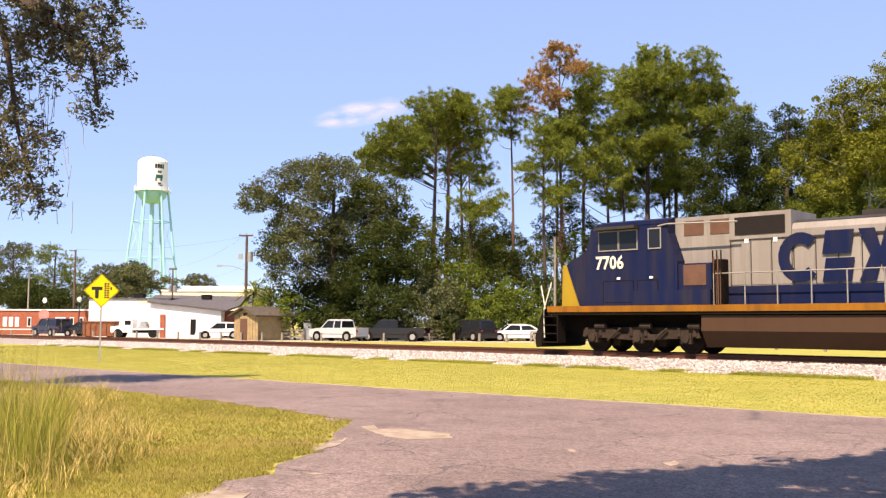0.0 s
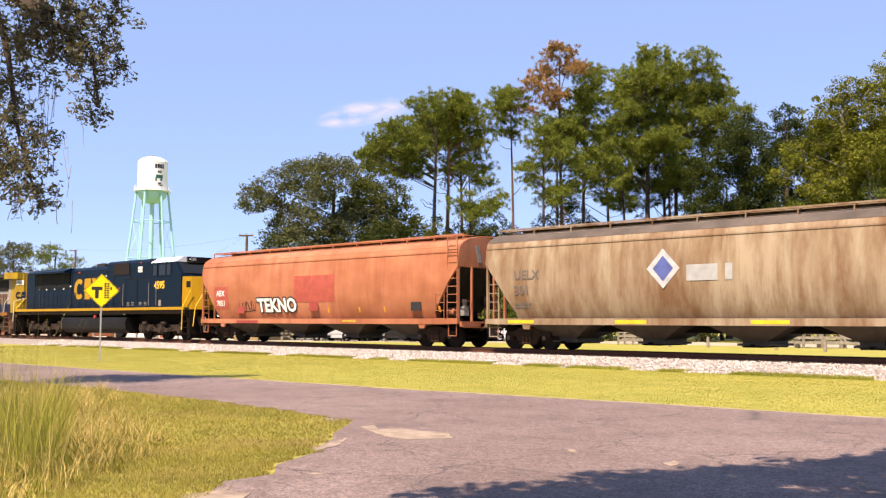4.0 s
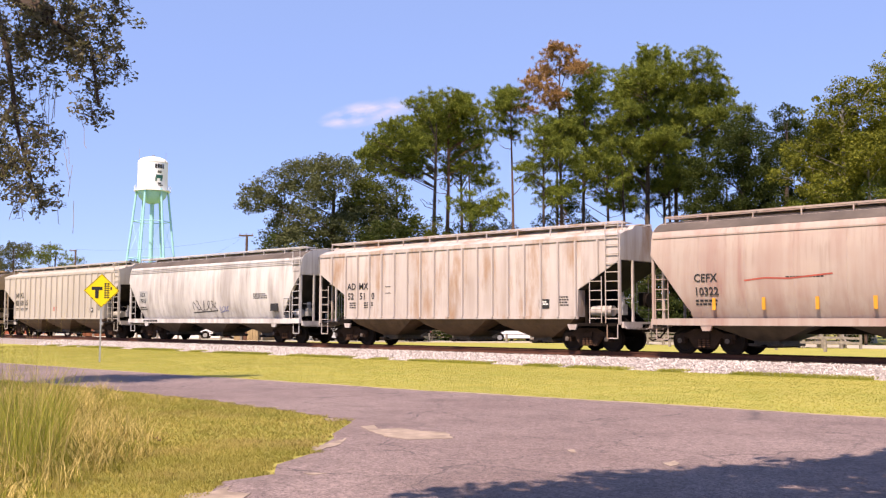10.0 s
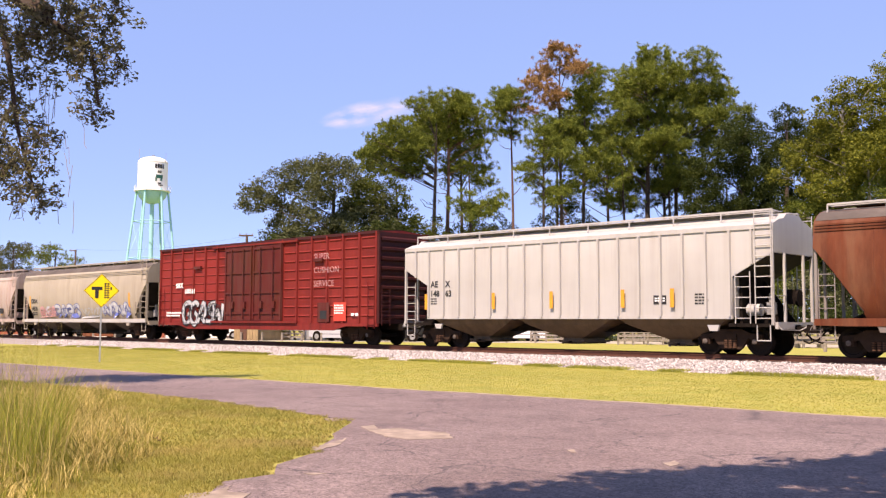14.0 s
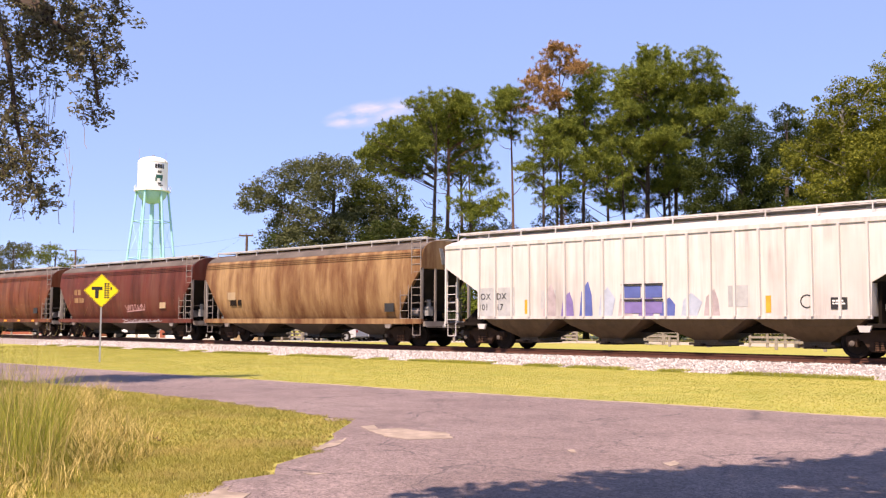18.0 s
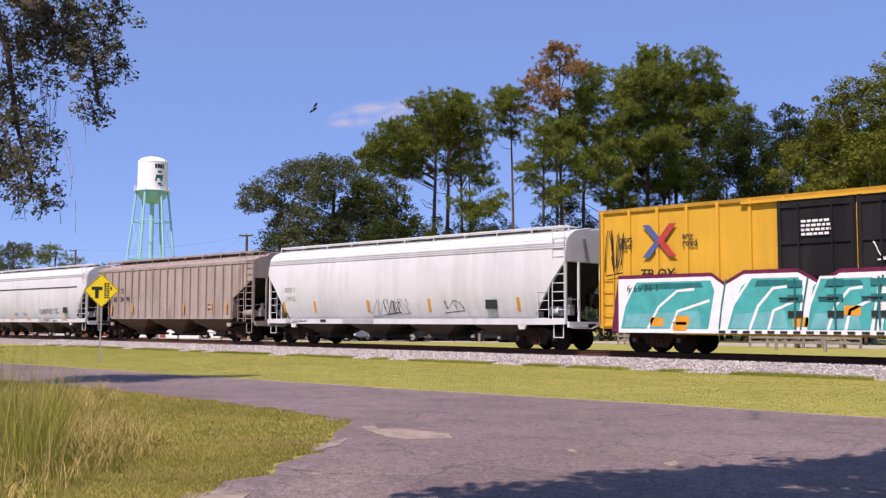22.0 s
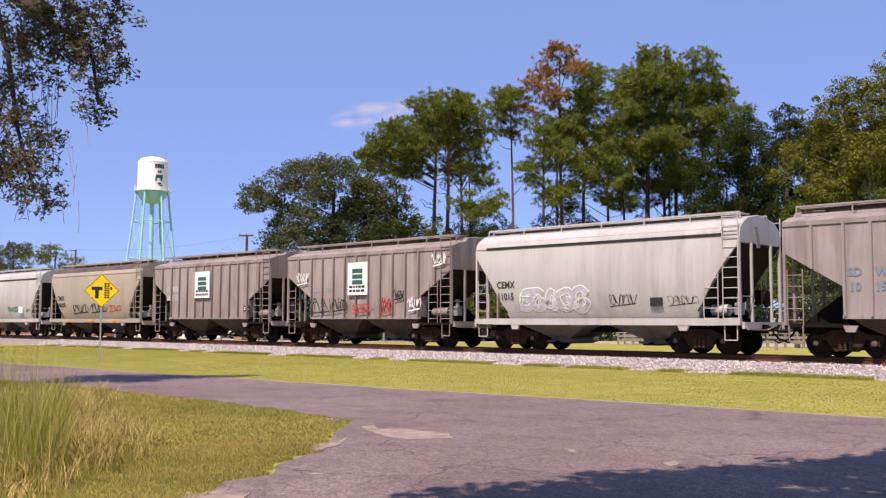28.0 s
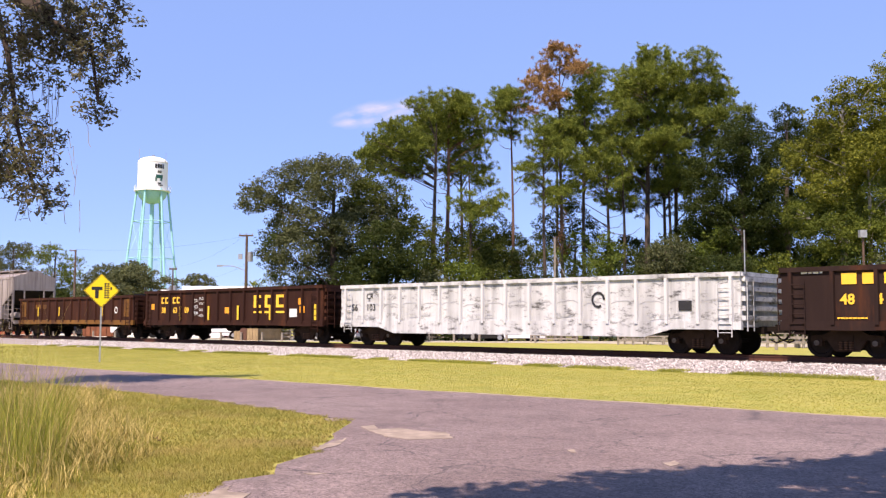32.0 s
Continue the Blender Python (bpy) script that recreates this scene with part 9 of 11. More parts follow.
wood_tree("shrub", "dark green tangled undergrowth shrub", "shrub", 18.0, 83, 2.8, 0.1,
          [(0.0, 0.5, 2.8, 2.2, 1.2), (-1.3, -1.3, 2.1, 1.6, 1.2), (1.3, -0.8, 2.2, 1.6, 1.2), (0.0, -0.9, 1.2, 2.3, 1.0)],
          L_dark, 0.30, 120, 123, M_bark, 0.5, True, "undergrowth along the woods")
wood_tree("shrub", "dark green tangled undergrowth shrub", "shrub", 21.5, 82, 2.6, 0.1,
          [(0.0, 0.9, 2.6, 2.1, 1.1), (-1.3, 0.9, 2.0, 1.6, 1.1), (1.3, 1.4, 2.1, 1.6, 1.1), (0.0, 0.7, 1.2, 2.3, 0.9)],
          L_dark, 0.30, 120, 124, M_bark, 0.5, True, "undergrowth along the woods")
wood_tree("shrub", "dark green tangled undergrowth shrub", "shrub", 25.1, 80, 2.4, 0.1,
          [(0.0, 1.1, 2.4, 2.1, 1.0), (-1.2, -0.0, 1.8, 1.5, 1.0), (1.3, -0.3, 1.9, 1.5, 1.0), (0.0, -1.0, 1.0, 2.2, 0.8)],
          L_dark, 0.30, 120, 125, M_bark, 0.5, True, "undergrowth along the woods")
wood_tree("shrub", "dark green tangled undergrowth shrub", "shrub", 28.3, 76, 2.2, 0.1,
          [(0.0, -1.5, 2.2, 2.0, 0.9), (-1.2, 1.3, 1.7, 1.4, 0.9), (1.2, -1.3, 1.7, 1.4, 0.9), (0.0, 1.4, 1.0, 2.1, 0.8)],
          L_dark, 0.30, 120, 126, M_bark, 0.5, True, "undergrowth along the woods")
wood_tree("shrub", "dark green tangled undergrowth shrub", "shrub", 31.3, 73, 2.2, 0.1,
          [(0.0, -1.3, 2.2, 1.9, 0.9), (-1.1, -0.9, 1.7, 1.4, 0.9), (1.2, -0.6, 1.7, 1.4, 0.9), (0.0, 1.2, 1.1, 2.0, 0.8)],
          L_dark, 0.30, 120, 127, M_bark, 0.5, True, "undergrowth along the woods")
wood_tree("shrub", "dark green tangled undergrowth shrub", "shrub", -6.9, 84, 1.8, 0.1,
          [(-0.0, 0.5, 1.8, 1.8, 0.8), (-1.1, -0.1, 1.3, 1.3, 0.8), (1.1, -0.2, 1.4, 1.3, 0.8), (-0.0, -0.3, 0.8, 1.9, 0.7)],
          L_dark, 0.30, 120, 128, M_bark, 0.5, True, "undergrowth along the woods")
wood_tree("shrub", "dark green tangled undergrowth shrub", "shrub", -10.3, 84, 2.0, 0.1,
          [(-0.0, -0.3, 2.0, 1.8, 0.9), (-1.1, -0.8, 1.5, 1.3, 0.9), (1.1, 1.2, 1.6, 1.3, 0.9), (-0.0, 1.2, 0.9, 1.9, 0.7)],
          L_dark, 0.30, 120, 129, M_bark, 0.5, True, "undergrowth along the woods")
wood_tree("shrub", "dark green tangled undergrowth shrub", "shrub", 10.5, 84, 2.1, 0.1,
          [(0.0, -0.1, 2.1, 1.8, 0.9), (-1.1, -1.3, 1.6, 1.3, 0.9), (1.1, -0.6, 1.7, 1.3, 0.9), (0.0, -0.3, 1.0, 1.9, 0.7)],
          L_dark, 0.30, 120, 130, M_bark, 0.5, True, "undergrowth along the woods")
wood_tree("shrub", "dark green tangled undergrowth shrub", "shrub", 0.8, 84, 1.8, 0.1,
          [(-0.0, 0.4, 1.8, 1.8, 0.8), (-1.1, 0.3, 1.4, 1.3, 0.8), (1.1, 0.1, 1.4, 1.3, 0.8), (-0.0, -1.1, 0.9, 1.9, 0.7)],
          L_dark, 0.30, 120, 131, M_bark, 0.5, True, "undergrowth along the woods")
wood_tree("shrub", "dark green tangled undergrowth shrub", "shrub", 9.1, 95, 7.1, 0.1,
          [(0.0, -1.1, 7.1, 0.9, 1.3), (-0.5, 0.9, 6.3, 0.7, 1.3), (0.6, 0.7, 6.4, 0.7, 1.3), (0.0, 1.1, 5.3, 1.0, 1.1)],
          L_oak, 0.30, 120, 132, M_bark, 0.5, True, "undergrowth along the woods")
wood_tree("pine_tree", "far dark pine with full crown", "pine", -65.8, 150, 12.7, 0.3,
          [(-1.8, 2.9, 12.2, 3.0, 1.9), (0.4, 0.2, 11.8, 2.6, 2.2), (-1.2, -0.1, 9.2, 3.5, 2.4), (-3.8, 0.6, 10.0, 3.5, 3.0), (1.4, 1.1, 8.3, 2.6, 2.2), (-2.0, 0.1, 5.7, 3.9, 2.2)],
          L_oak, 0.33, 114, 201, M_bark, 0.3, True, "")
wood_tree("pine_tree", "far green pine with a full crown", "pine", -57.4, 145, 11.9, 0.3,
          [(-0.4, -0.9, 11.6, 2.3, 1.5), (-2.5, -0.3, 10.5, 2.3, 1.7), (1.3, 1.9, 10.2, 2.1, 1.5), (-0.3, 1.1, 8.1, 3.3, 2.1), (2.7, -1.2, 8.1, 1.7, 1.5), (-2.3, -0.4, 6.4, 2.9, 2.1), (1.5, 0.4, 5.6, 2.5, 2.1)],
          L_pine, 0.33, 114, 202, M_bark, 0.3, True, "")
wood_tree("oak_tree", "far rounded oak behind the white building", "oak", -43.6, 135, 8.5, 0.4,
          [(-0.2, 1.7, 8.6, 2.5, 1.2), (-2.7, -0.9, 7.8, 2.2, 1.4), (2.4, -2.5, 7.9, 2.3, 1.4), (-4.6, -1.6, 6.5, 1.9, 1.4), (0.0, -1.1, 6.5, 3.9, 1.7), (4.7, 2.2, 6.5, 2.2, 1.2), (-5.8, 0.7, 5.3, 1.9, 1.6)],
          L_oak, 0.37, 90, 203, M_bark, 0.5, True, "")
wood_tree("oak_tree", "far small tree over the rooftops", "tree", -47.4, 190, 10.0, 0.3,
          [(-0.2, 0.2, 9.9, 2.0, 0.9), (-1.9, 1.9, 9.2, 2.0, 0.9), (1.8, 0.7, 9.2, 1.8, 0.9)],
          L_oak, 0.43, 72, 204, M_bark, 0.5, True, "")
wood_tree("oak_tree", "far dark tree over the brick building", "tree", -51.0, 140, 7.1, 0.3,
          [(-10.7, 2.4, 5.4, 3.2, 2.4), (-7.4, -1.6, 4.6, 3.2, 2.0), (-0.1, 1.9, 4.7, 2.4, 2.0), (-3.8, -1.9, 4.3, 3.2, 1.8)],
          L_dark, 0.43, 72, 205, M_bark, 0.5, True, "")


# ---- beyond the track: parking row, buildings, tower ----
M_brick = plain("red brick", (0.36, 0.11, 0.065), 0.85, vary=0.3, scale=2, grain=18)
M_stucco = plain("sunlit white stucco", (0.8, 0.79, 0.76), 0.8, vary=0.08)
M_creamwall = plain("cream painted wall", (0.7, 0.63, 0.48), 0.8, vary=0.12)
M_roofgrey = plain("dark grey roofing", (0.11, 0.1, 0.105), 0.8, vary=0.3)
M_shed = plain("weathered tan boards", (0.36, 0.26, 0.14), 0.85, vary=0.3, scale=2)
M_shingle = plain("dark brown shingles", (0.1, 0.08, 0.065), 0.9, vary=0.4, grain=20)
M_rust = plain("rusty container steel", (0.27, 0.1, 0.05), 0.8, vary=0.4)
M_galv = plain("galvanised steel", (0.45, 0.45, 0.44), 0.45, 0.6)
M_wood = plain("grey weathered timber", (0.3, 0.26, 0.21), 0.9, vary=0.4, scale=6)
M_pole = plain("dark creosoted pole", (0.13, 0.085, 0.06), 0.9, vary=0.4, scale=3)
M_teal2 = plain("pale turquoise tower paint", (0.3, 0.62, 0.63), 0.5, vary=0.12)
M_tank = plain("white tank paint", (0.85, 0.85, 0.84), 0.45, vary=0.07, scale=0.5)
M_green = plain("green tank lettering paint", (0.03, 0.13, 0.1), 0.5)
M_signyel = plain("yellow retroreflective sheet", (0.85, 0.62, 0.02), 0.4, vary=0.06)
M_tyre = M_black


def lot_sheet(name, pts, z, mat, label, category):
    s = Shape().prism([tuple(spot(u, d))[:2] for u, d in pts], z - 0.05, z, "z")
    return solo(name, s, mat, label, category, kind="structure")


lot_sheet("parking_lot", [(-75, 88), (-40, 84), (-10, 77), (12, 74), (30, 58), (60, 50), (60, 58), (34, 68), (16, 83), (-10, 90), (-40, 130), (-75, 150)], 0.02, M_lot, "pale sandy parking strip behind the track", "parking lot")


def vehicle(kind, label, category, u, d, turn, paint, L=4.7, W=1.8, H=1.45):
    """A parked road vehicle, nose towards -x."""
    t = thing(kind, label, category, set_at(u, d, turn), "vehicles parked behind the track")
    b = 0.28
    if kind == "pickup_truck":
        low = [(0.02, b + 0.1), (0.0, 0.75), (0.1, 0.98), (1.35, 1.08), (3.3, 1.08), (3.32, 1.1), (L, 1.1), (L, b + 0.15), (L - 0.5, b), (0.4, b)]
        top = [(1.25, 1.05), (1.85, H - 0.04), (2.1, H), (3.0, H), (3.25, H - 0.08), (3.34, 1.05)]
    elif kind == "suv":
        low = [(0.02, b + 0.1), (0.0, 0.75), (0.1, 0.98), (1.1, 1.08), (L, 1.1), (L + 0.03, 0.7), (L, b), (0.4, b)]
        top = [(1.0, 1.05), (1.55, H - 0.05), (1.9, H), (L - 0.3, H), (L - 0.05, 1.05)]
    else:
        low = [(0.05, b + 0.08), (0.0, 0.55), (0.15, 0.72), (1.2, 0.9), (3.9, 0.95), (L - 0.1, 0.9), (L, 0.6), (L - 0.05, b + 0.05), (L - 0.4, b), (0.4, b)]
        top = [(1.15, 0.88), (1.85, H - 0.04), (2.3, H), (3.1, H - 0.02), (3.5, H - 0.08), (4.15, 0.93)]
    hw = W / 2
    wheels = (0.85, L - 0.95)
    R = 0.33 if kind == "sedan" else 0.38
    body = part("body", Shape().prism(low, -hw, hw), paint, t, smooth=30)
    wide = lambda z: hw - (0.05 if z < 1.12 else 0.24)
    cabin = part("cabin", Shape().loft([[(x, o * wide(z), z) for x, z in top] for o in (-1, 1)]), M_glass, t, "dark tinted windows")
    roof = [(x, z) for x, z in top if z > H - 0.12]
    part("roof", Shape().prism([(roof[0][0] - 0.05, H - 0.1)] + [(x, z + 0.02) for x, z in roof] + [(roof[-1][0] + 0.08, H - 0.12)], -hw + 0.21, hw - 0.21), paint, cabin)
    xm = (top[1][0] + top[-2][0]) / 2
    for o in (-1, 1):
        for (xa, za), (xb, zb2) in ((top[0], top[1]), ((xm, top[0][1]), (xm, H)), (top[-1], top[-2])):
            part("pillar", Shape().rod((xa, o * (hw - 0.05), za), (xb, o * (hw - 0.23), zb2), 0.055, 5), paint, cabin)
        for x in wheels:
            part("wheel_arch", Shape().rod((x, o * (hw - 0.04), R), (x, o * (hw + 0.004), R), R * 1.2, 18), M_under, body)
    part("belt_line", Shape().box(0.3, L - 0.25, -hw - 0.004, hw + 0.004, 0.56, 0.6), M_under, body)
    for x in wheels:
        for o in (-1, 1):
            y = o * (hw - 0.1)
            w = part("wheel", Shape().rod((x, y - 0.1, R), (x, y + 0.12, R), R, 16), M_tyre, t)
            part("rim", Shape().rod((x, y + o * 0.12, R), (x, y + o * 0.135, R), R * 0.6, 12), M_galv, w)
    for o in (-1, 1):
        part("headlight", Shape().box(-0.015, 0.12, o * (hw - 0.28) - 0.2, o * (hw - 0.28) + 0.2, 0.62, 0.76), M_lens, t)
        part("tail_light", Shape().box(L - 0.06, L + 0.02, o * (hw - 0.15) - 0.12, o * (hw - 0.15) + 0.12, 0.72, 0.9), M_red, t)
    part("grille", Shape().box(-0.02, 0.05, -0.45, 0.45, 0.5, 0.68), M_black, t)
    part("bumper", Shape().box(-0.06, 0.15, -hw + 0.05, hw - 0.05, 0.3, 0.48), paint if kind == "sedan" else M_galv, t)
    return t


V_white = plain("white car paint", (0.8, 0.8, 0.8), 0.25, vary=0.05)
V_silver = plain("silver car paint", (0.42, 0.43, 0.45), 0.3, vary=0.05)
V_black = plain("black car paint", (0.015, 0.015, 0.018), 0.2, vary=0.05)
vehicle("sedan", "white sedan parked beside timber posts", "car", 3.65, 81, 10, V_white, 4.8, 1.8, 1.42)
vehicle("suv", "black four-wheel drive parked at the woods", "car", 1.1, 83, -52, V_black, 4.3, 1.8, 1.75)
vehicle("pickup_truck", "dark grey pickup truck parked at the woods", "truck", -6.6, 80, -16, V_black, 5.6, 1.9, 1.75)
vehicle("pickup_truck", "silver pickup truck parked at the woods", "truck", -10.4, 81, -34, V_silver, 4.9, 1.85, 1.75)
vehicle("sedan", "white hatchback parked beside the shed", "car", -22.3, 89, 8, V_white, 4.3, 1.75, 1.5)
vehicle("suv", "dark blue four-wheel drive by the brick building", "car", -42.2, 103, -40, plain("navy car paint", (0.015, 0.02, 0.05), 0.25), 4.8, 1.9, 1.8)
vehicle("sedan", "black sedan parked beside a dumpster", "car", -38.6, 101, -20, V_black, 4.6, 1.8, 1.45)
vehicle("sedan", "white sedan behind a black one", "car", -39.2, 106, -15, V_white, 4.6, 1.8, 1.6)

# utility truck with a flat bed of gear
t = thing("utility_truck", "white utility truck with gear on its flat bed", "truck", set_at(-31.2, 93, 4), "vehicles parked behind the track")
part("cab", Shape().prism([(0.0, 0.5), (0.0, 1.05), (0.9, 1.15), (1.2, 1.75), (2.0, 1.75), (2.0, 0.5)], -0.95, 0.95), V_white, t)
part("windscreen", Shape().prism([(0.93, 1.2), (1.16, 1.68), (1.12, 1.7), (0.89, 1.2)], -0.8, 0.8), M_glass, t)
part("side_window", Shape().box(1.3, 1.85, -0.965, -0.94, 1.2, 1.62), M_glass, t)
part("flat_bed", Shape().box(2.05, 4.9, -1.0, 1.0, 0.75, 0.9), V_white, t)
part("winch", Shape().rod((2.9, -0.6, 1.25), (2.9, 0.6, 1.25), 0.3, 12).box(2.4, 3.3, -0.5, 0.5, 0.9, 1.1), M_galv, t)
part("gear_box", Shape().box(3.6, 4.6, -0.7, 0.7, 0.9, 1.35).rod((3.3, 0, 1.0), (3.9, 0.1, 2.0), 0.08, 6), M_rust, t)
part("chassis", Shape().box(0.3, 4.8, -0.4, 0.4, 0.45, 0.72), M_under, t)
for x in (0.7, 3.9):
    for o in (-1, 1):
        part("wheel", Shape().rod((x, o * 0.85 - 0.12, 0.42), (x, o * 0.85 + 0.12, 0.42), 0.42, 16), M_tyre, t)

# rusty container
t = thing("dumpster", "rusty red-brown open steel container", "dumpster", set_at(-34.5, 95, 2))
part("body", Shape().prism([(0, 0.1), (-0.05, 1.5), (2.9, 1.5), (2.85, 0.1)], -0.9, 0.9), M_rust, t)
for k in range(6):
    part("rib", Shape().box(0.15 + k * 0.5, 0.23 + k * 0.5, -0.97, -0.9, 0.1, 1.45), M_rust, t)
part("rim", Shape().box(-0.08, 2.95, -0.98, 0.98, 1.45, 1.55), M_rust, t)
part("skids", Shape().box(0.3, 0.5, -0.9, 0.9, 0, 0.1).box(2.3, 2.5, -0.9, 0.9, 0, 0.1), M_under, t)

# white stucco hall with a lean-to
b = thing("white_building", "low white stucco hall with dark parapet and grey roof", "building", set_at(0, 0))
part("wall", Shape().box(-35.0, -27.0, 97, 112, 0, 3.7), M_stucco, b)
part("parapet", Shape().box(-35.1, -26.9, 96.9, 112.1, 3.7, 3.86), M_roofgrey, b)
part("front_wall", Shape().prism([(-27.6, 0), (-20.9, 0), (-20.9, 2.55), (-27.6, 3.25)], 92.5, 97), M_stucco, b)
part("roof", Shape().add([(-27.8, 92.2, 3.3), (-20.3, 92.2, 2.5), (-18.9, 104, 4.05), (-30.5, 104, 4.2), (-27.8, 92.2, 3.45), (-20.3, 92.2, 2.65), (-18.9, 104, 4.2), (-30.5, 104, 4.35)], [(0, 1, 2, 3), (7, 6, 5, 4), (0, 4, 5, 1), (1, 5, 6, 2), (2, 6, 7, 3), (3, 7, 4, 0)]), M_roofgrey, b)
part("side_wall", Shape().box(-20.9, -19.8, 94, 104, 0, 2.6), M_brick, b)
# no opening here: a flat black panel paints the doorway's unlit inside
part("doorway", Shape().box(-23.75, -23.25, 92.46, 92.6, 0.3, 1.75), M_black, b, "black panel standing for a dark doorway")
for u, d, z in ((-30.9, 98, 3.86), (-24.4, 99, 3.8)):
    part("roof_vent", Shape().box(u, u + 0.9, d, d + 0.9, z, z + 0.45), M_black, b)
part("downpipe", Shape().box(-26.6, -26.15, 92.35, 92.5, 0, 2.2), M_brick, b)
part("stain_band", Shape().box(-30.2, -27.0, 96.985, 97.0, 3.3, 3.7), M_creamwall, b)
b = thing("cream_building", "flat-roofed cream hall behind the white one", "building", set_at(0, 0))
part("wall", Shape().box(-35, -24.4, 122, 140, 0, 5.4), M_creamwall, b)
part("upper_wall", Shape().box(-33.5, -24.4, 126, 140, 5.4, 6.1), M_stucco, b)
part("roof_edge", Shape().box(-35.1, -24.3, 121.9, 122.1, 5.3, 5.5), M_stucco, b)

# brick building with rows of small windows
b = thing("brick_building", "low red brick building with small white windows", "building", set_at(0, 0))
part("wall", Shape().box(-66, -40.2, 113, 128, 0, 2.75), M_brick, b)
part("coping", Shape().box(-66.1, -40.1, 112.9, 128.1, 2.75, 2.9), M_stucco, b)
for u in (-52.0, -50.6, -49.9, -49.2, -47.8, -46.2, -41.8, -42.9):
    w = part("window", Shape().box(u, u + 0.45, 112.94, 113, 0.9, 2.0), M_stucco, b)
    part("pane", Shape().box(u + 0.07, u + 0.38, 112.92, 112.95, 1.0, 1.9), M_glass if u > -47.9 else M_stucco, w)
part("band", Shape().box(-66, -40.2, 112.97, 113.0, 0.55, 0.65), M_stucco, b)
part("door", Shape().box(-44.6, -43.4, 112.94, 113, 0, 2.0), M_stucco, b)

# tan board shed with crossbuck
b = thing("board_shed", "tan board shed with a brown shingled gable roof", "shed", set_at(-16.3, 81, -42))
part("wall", Shape().prism([(-1.5, 0), (1.5, 0), (1.5, 2.05), (0, 2.65), (-1.5, 2.05)], 0, 3.6, "y"), M_shed, b)
for k in range(9):
    x = -1.45 + k * 0.36
    part("board", Shape().box(x, x + 0.32, -0.03, 0, 0.02, 2.0 + min(x + 1.5, 1.5 - x) * 0.3), M_shed, b)
for k in range(10):
    y = 0.05 + k * 0.36
    part("board", Shape().box(-1.53, -1.5, y, y + 0.32, 0.02, 2.0), M_shed, b)
for o in (-1, 1):
    part("roof", Shape().prism([(0, 2.68), (o * 1.9, 1.95), (o * 1.9, 2.07), (0, 2.82)], -0.4, 4.0, "y"), M_shingle, b)
part("door", Shape().box(-0.6, 0.3, -0.06, -0.03, 0.05, 1.8), M_brownvent, b)
part("vent", Shape().box(-0.2, 0.25, -0.06, -0.03, 2.05, 2.25), M_black, b)
part("crossbuck", Shape().prism([(0.9, 0.75), (1.05, 0.65), (2.0, 1.55), (1.85, 1.65)], -1.6, -1.55, "x").prism([(1.85, 0.65), (2.0, 0.75), (1.05, 1.65), (0.9, 1.55)], -1.62, -1.57, "x"), M_white, b, "white crossed boards sign")

# water tower
t = thing("water_tower", "tall white water tower on pale turquoise legs", "water tower", set_at(-67.3, 225))
rt = lambda r, z, n=28: [(r * math.cos(2 * math.pi * k / n), r * math.sin(2 * math.pi * k / n), z) for k in range(n)]
part("tank", Shape().loft([rt(3.4, 31.6), rt(3.4, 38.2)]), M_tank, t, smooth=40)
part("roof", Shape().loft([rt(3.45, 38.1), rt(3.4, 38.4), rt(2.9, 38.95), rt(2.0, 39.35), rt(1.0, 39.6), rt(0.4, 39.65)]), M_tank, t, smooth=30)
part("vent", Shape().rod((0, 0, 39.6), (0, 0, 40.0), 0.4, 10), M_galv, t)
part("bowl", Shape().loft([rt(3.38, 31.6)] + [rt(3.38 * math.cos(a), 31.6 - 3.0 * math.sin(a)) for a in [k * math.pi / 14 for k in range(1, 7)]] + [rt(0.4, 28.6)]), M_teal2, t, smooth=40)
part("catwalk", Shape().loft([rt(3.4, 31.5), rt(4.1, 31.5), rt(4.1, 31.62), rt(3.4, 31.62)], caps=False), M_tank, t)
s = Shape()
for k in range(28):
    a, a2 = 2 * math.pi * k / 28, 2 * math.pi * (k + 1) / 28
    s.rod((4.05 * math.cos(a), 4.05 * math.sin(a), 31.6), (4.05 * math.cos(a), 4.05 * math.sin(a), 32.7), 0.03, 4)
    s.rod((4.05 * math.cos(a), 4.05 * math.sin(a), 32.7), (4.05 * math.cos(a2), 4.05 * math.sin(a2), 32.7), 0.03, 4)
part("catwalk_railing", s, M_tank, t)
legs = [radians(20 + 60 * k) for k in range(6)]
for a in legs:
    part("leg", Shape().rod((3.45 * math.cos(a), 3.45 * math.sin(a), 32), (6.9 * math.cos(a), 6.9 * math.sin(a), 0), 0.26, 8), M_teal2, t)
part("riser", Shape().rod((0, 0, 28.7), (0, 0, 0), 0.5, 10), M_teal2, t)
for z in (24.5, 16.0, 7.5):
    r = 3.45 + (32 - z) / 32 * 3.45
    for a, a2 in zip(legs, legs[1:] + legs[:1]):
        part("strut", Shape().rod((r * math.cos(a), r * math.sin(a), z), (r * math.cos(a2), r * math.sin(a2), z), 0.11, 5), M_teal2, t)
        r2 = r + 8.5 / 32 * 3.45
        part("brace_rod", Shape().rod((r * math.cos(a), r * math.sin(a), z), (r2 * math.cos(a2), r2 * math.sin(a2), max(0, z - 8.5)), 0.04, 4), M_teal2, t)


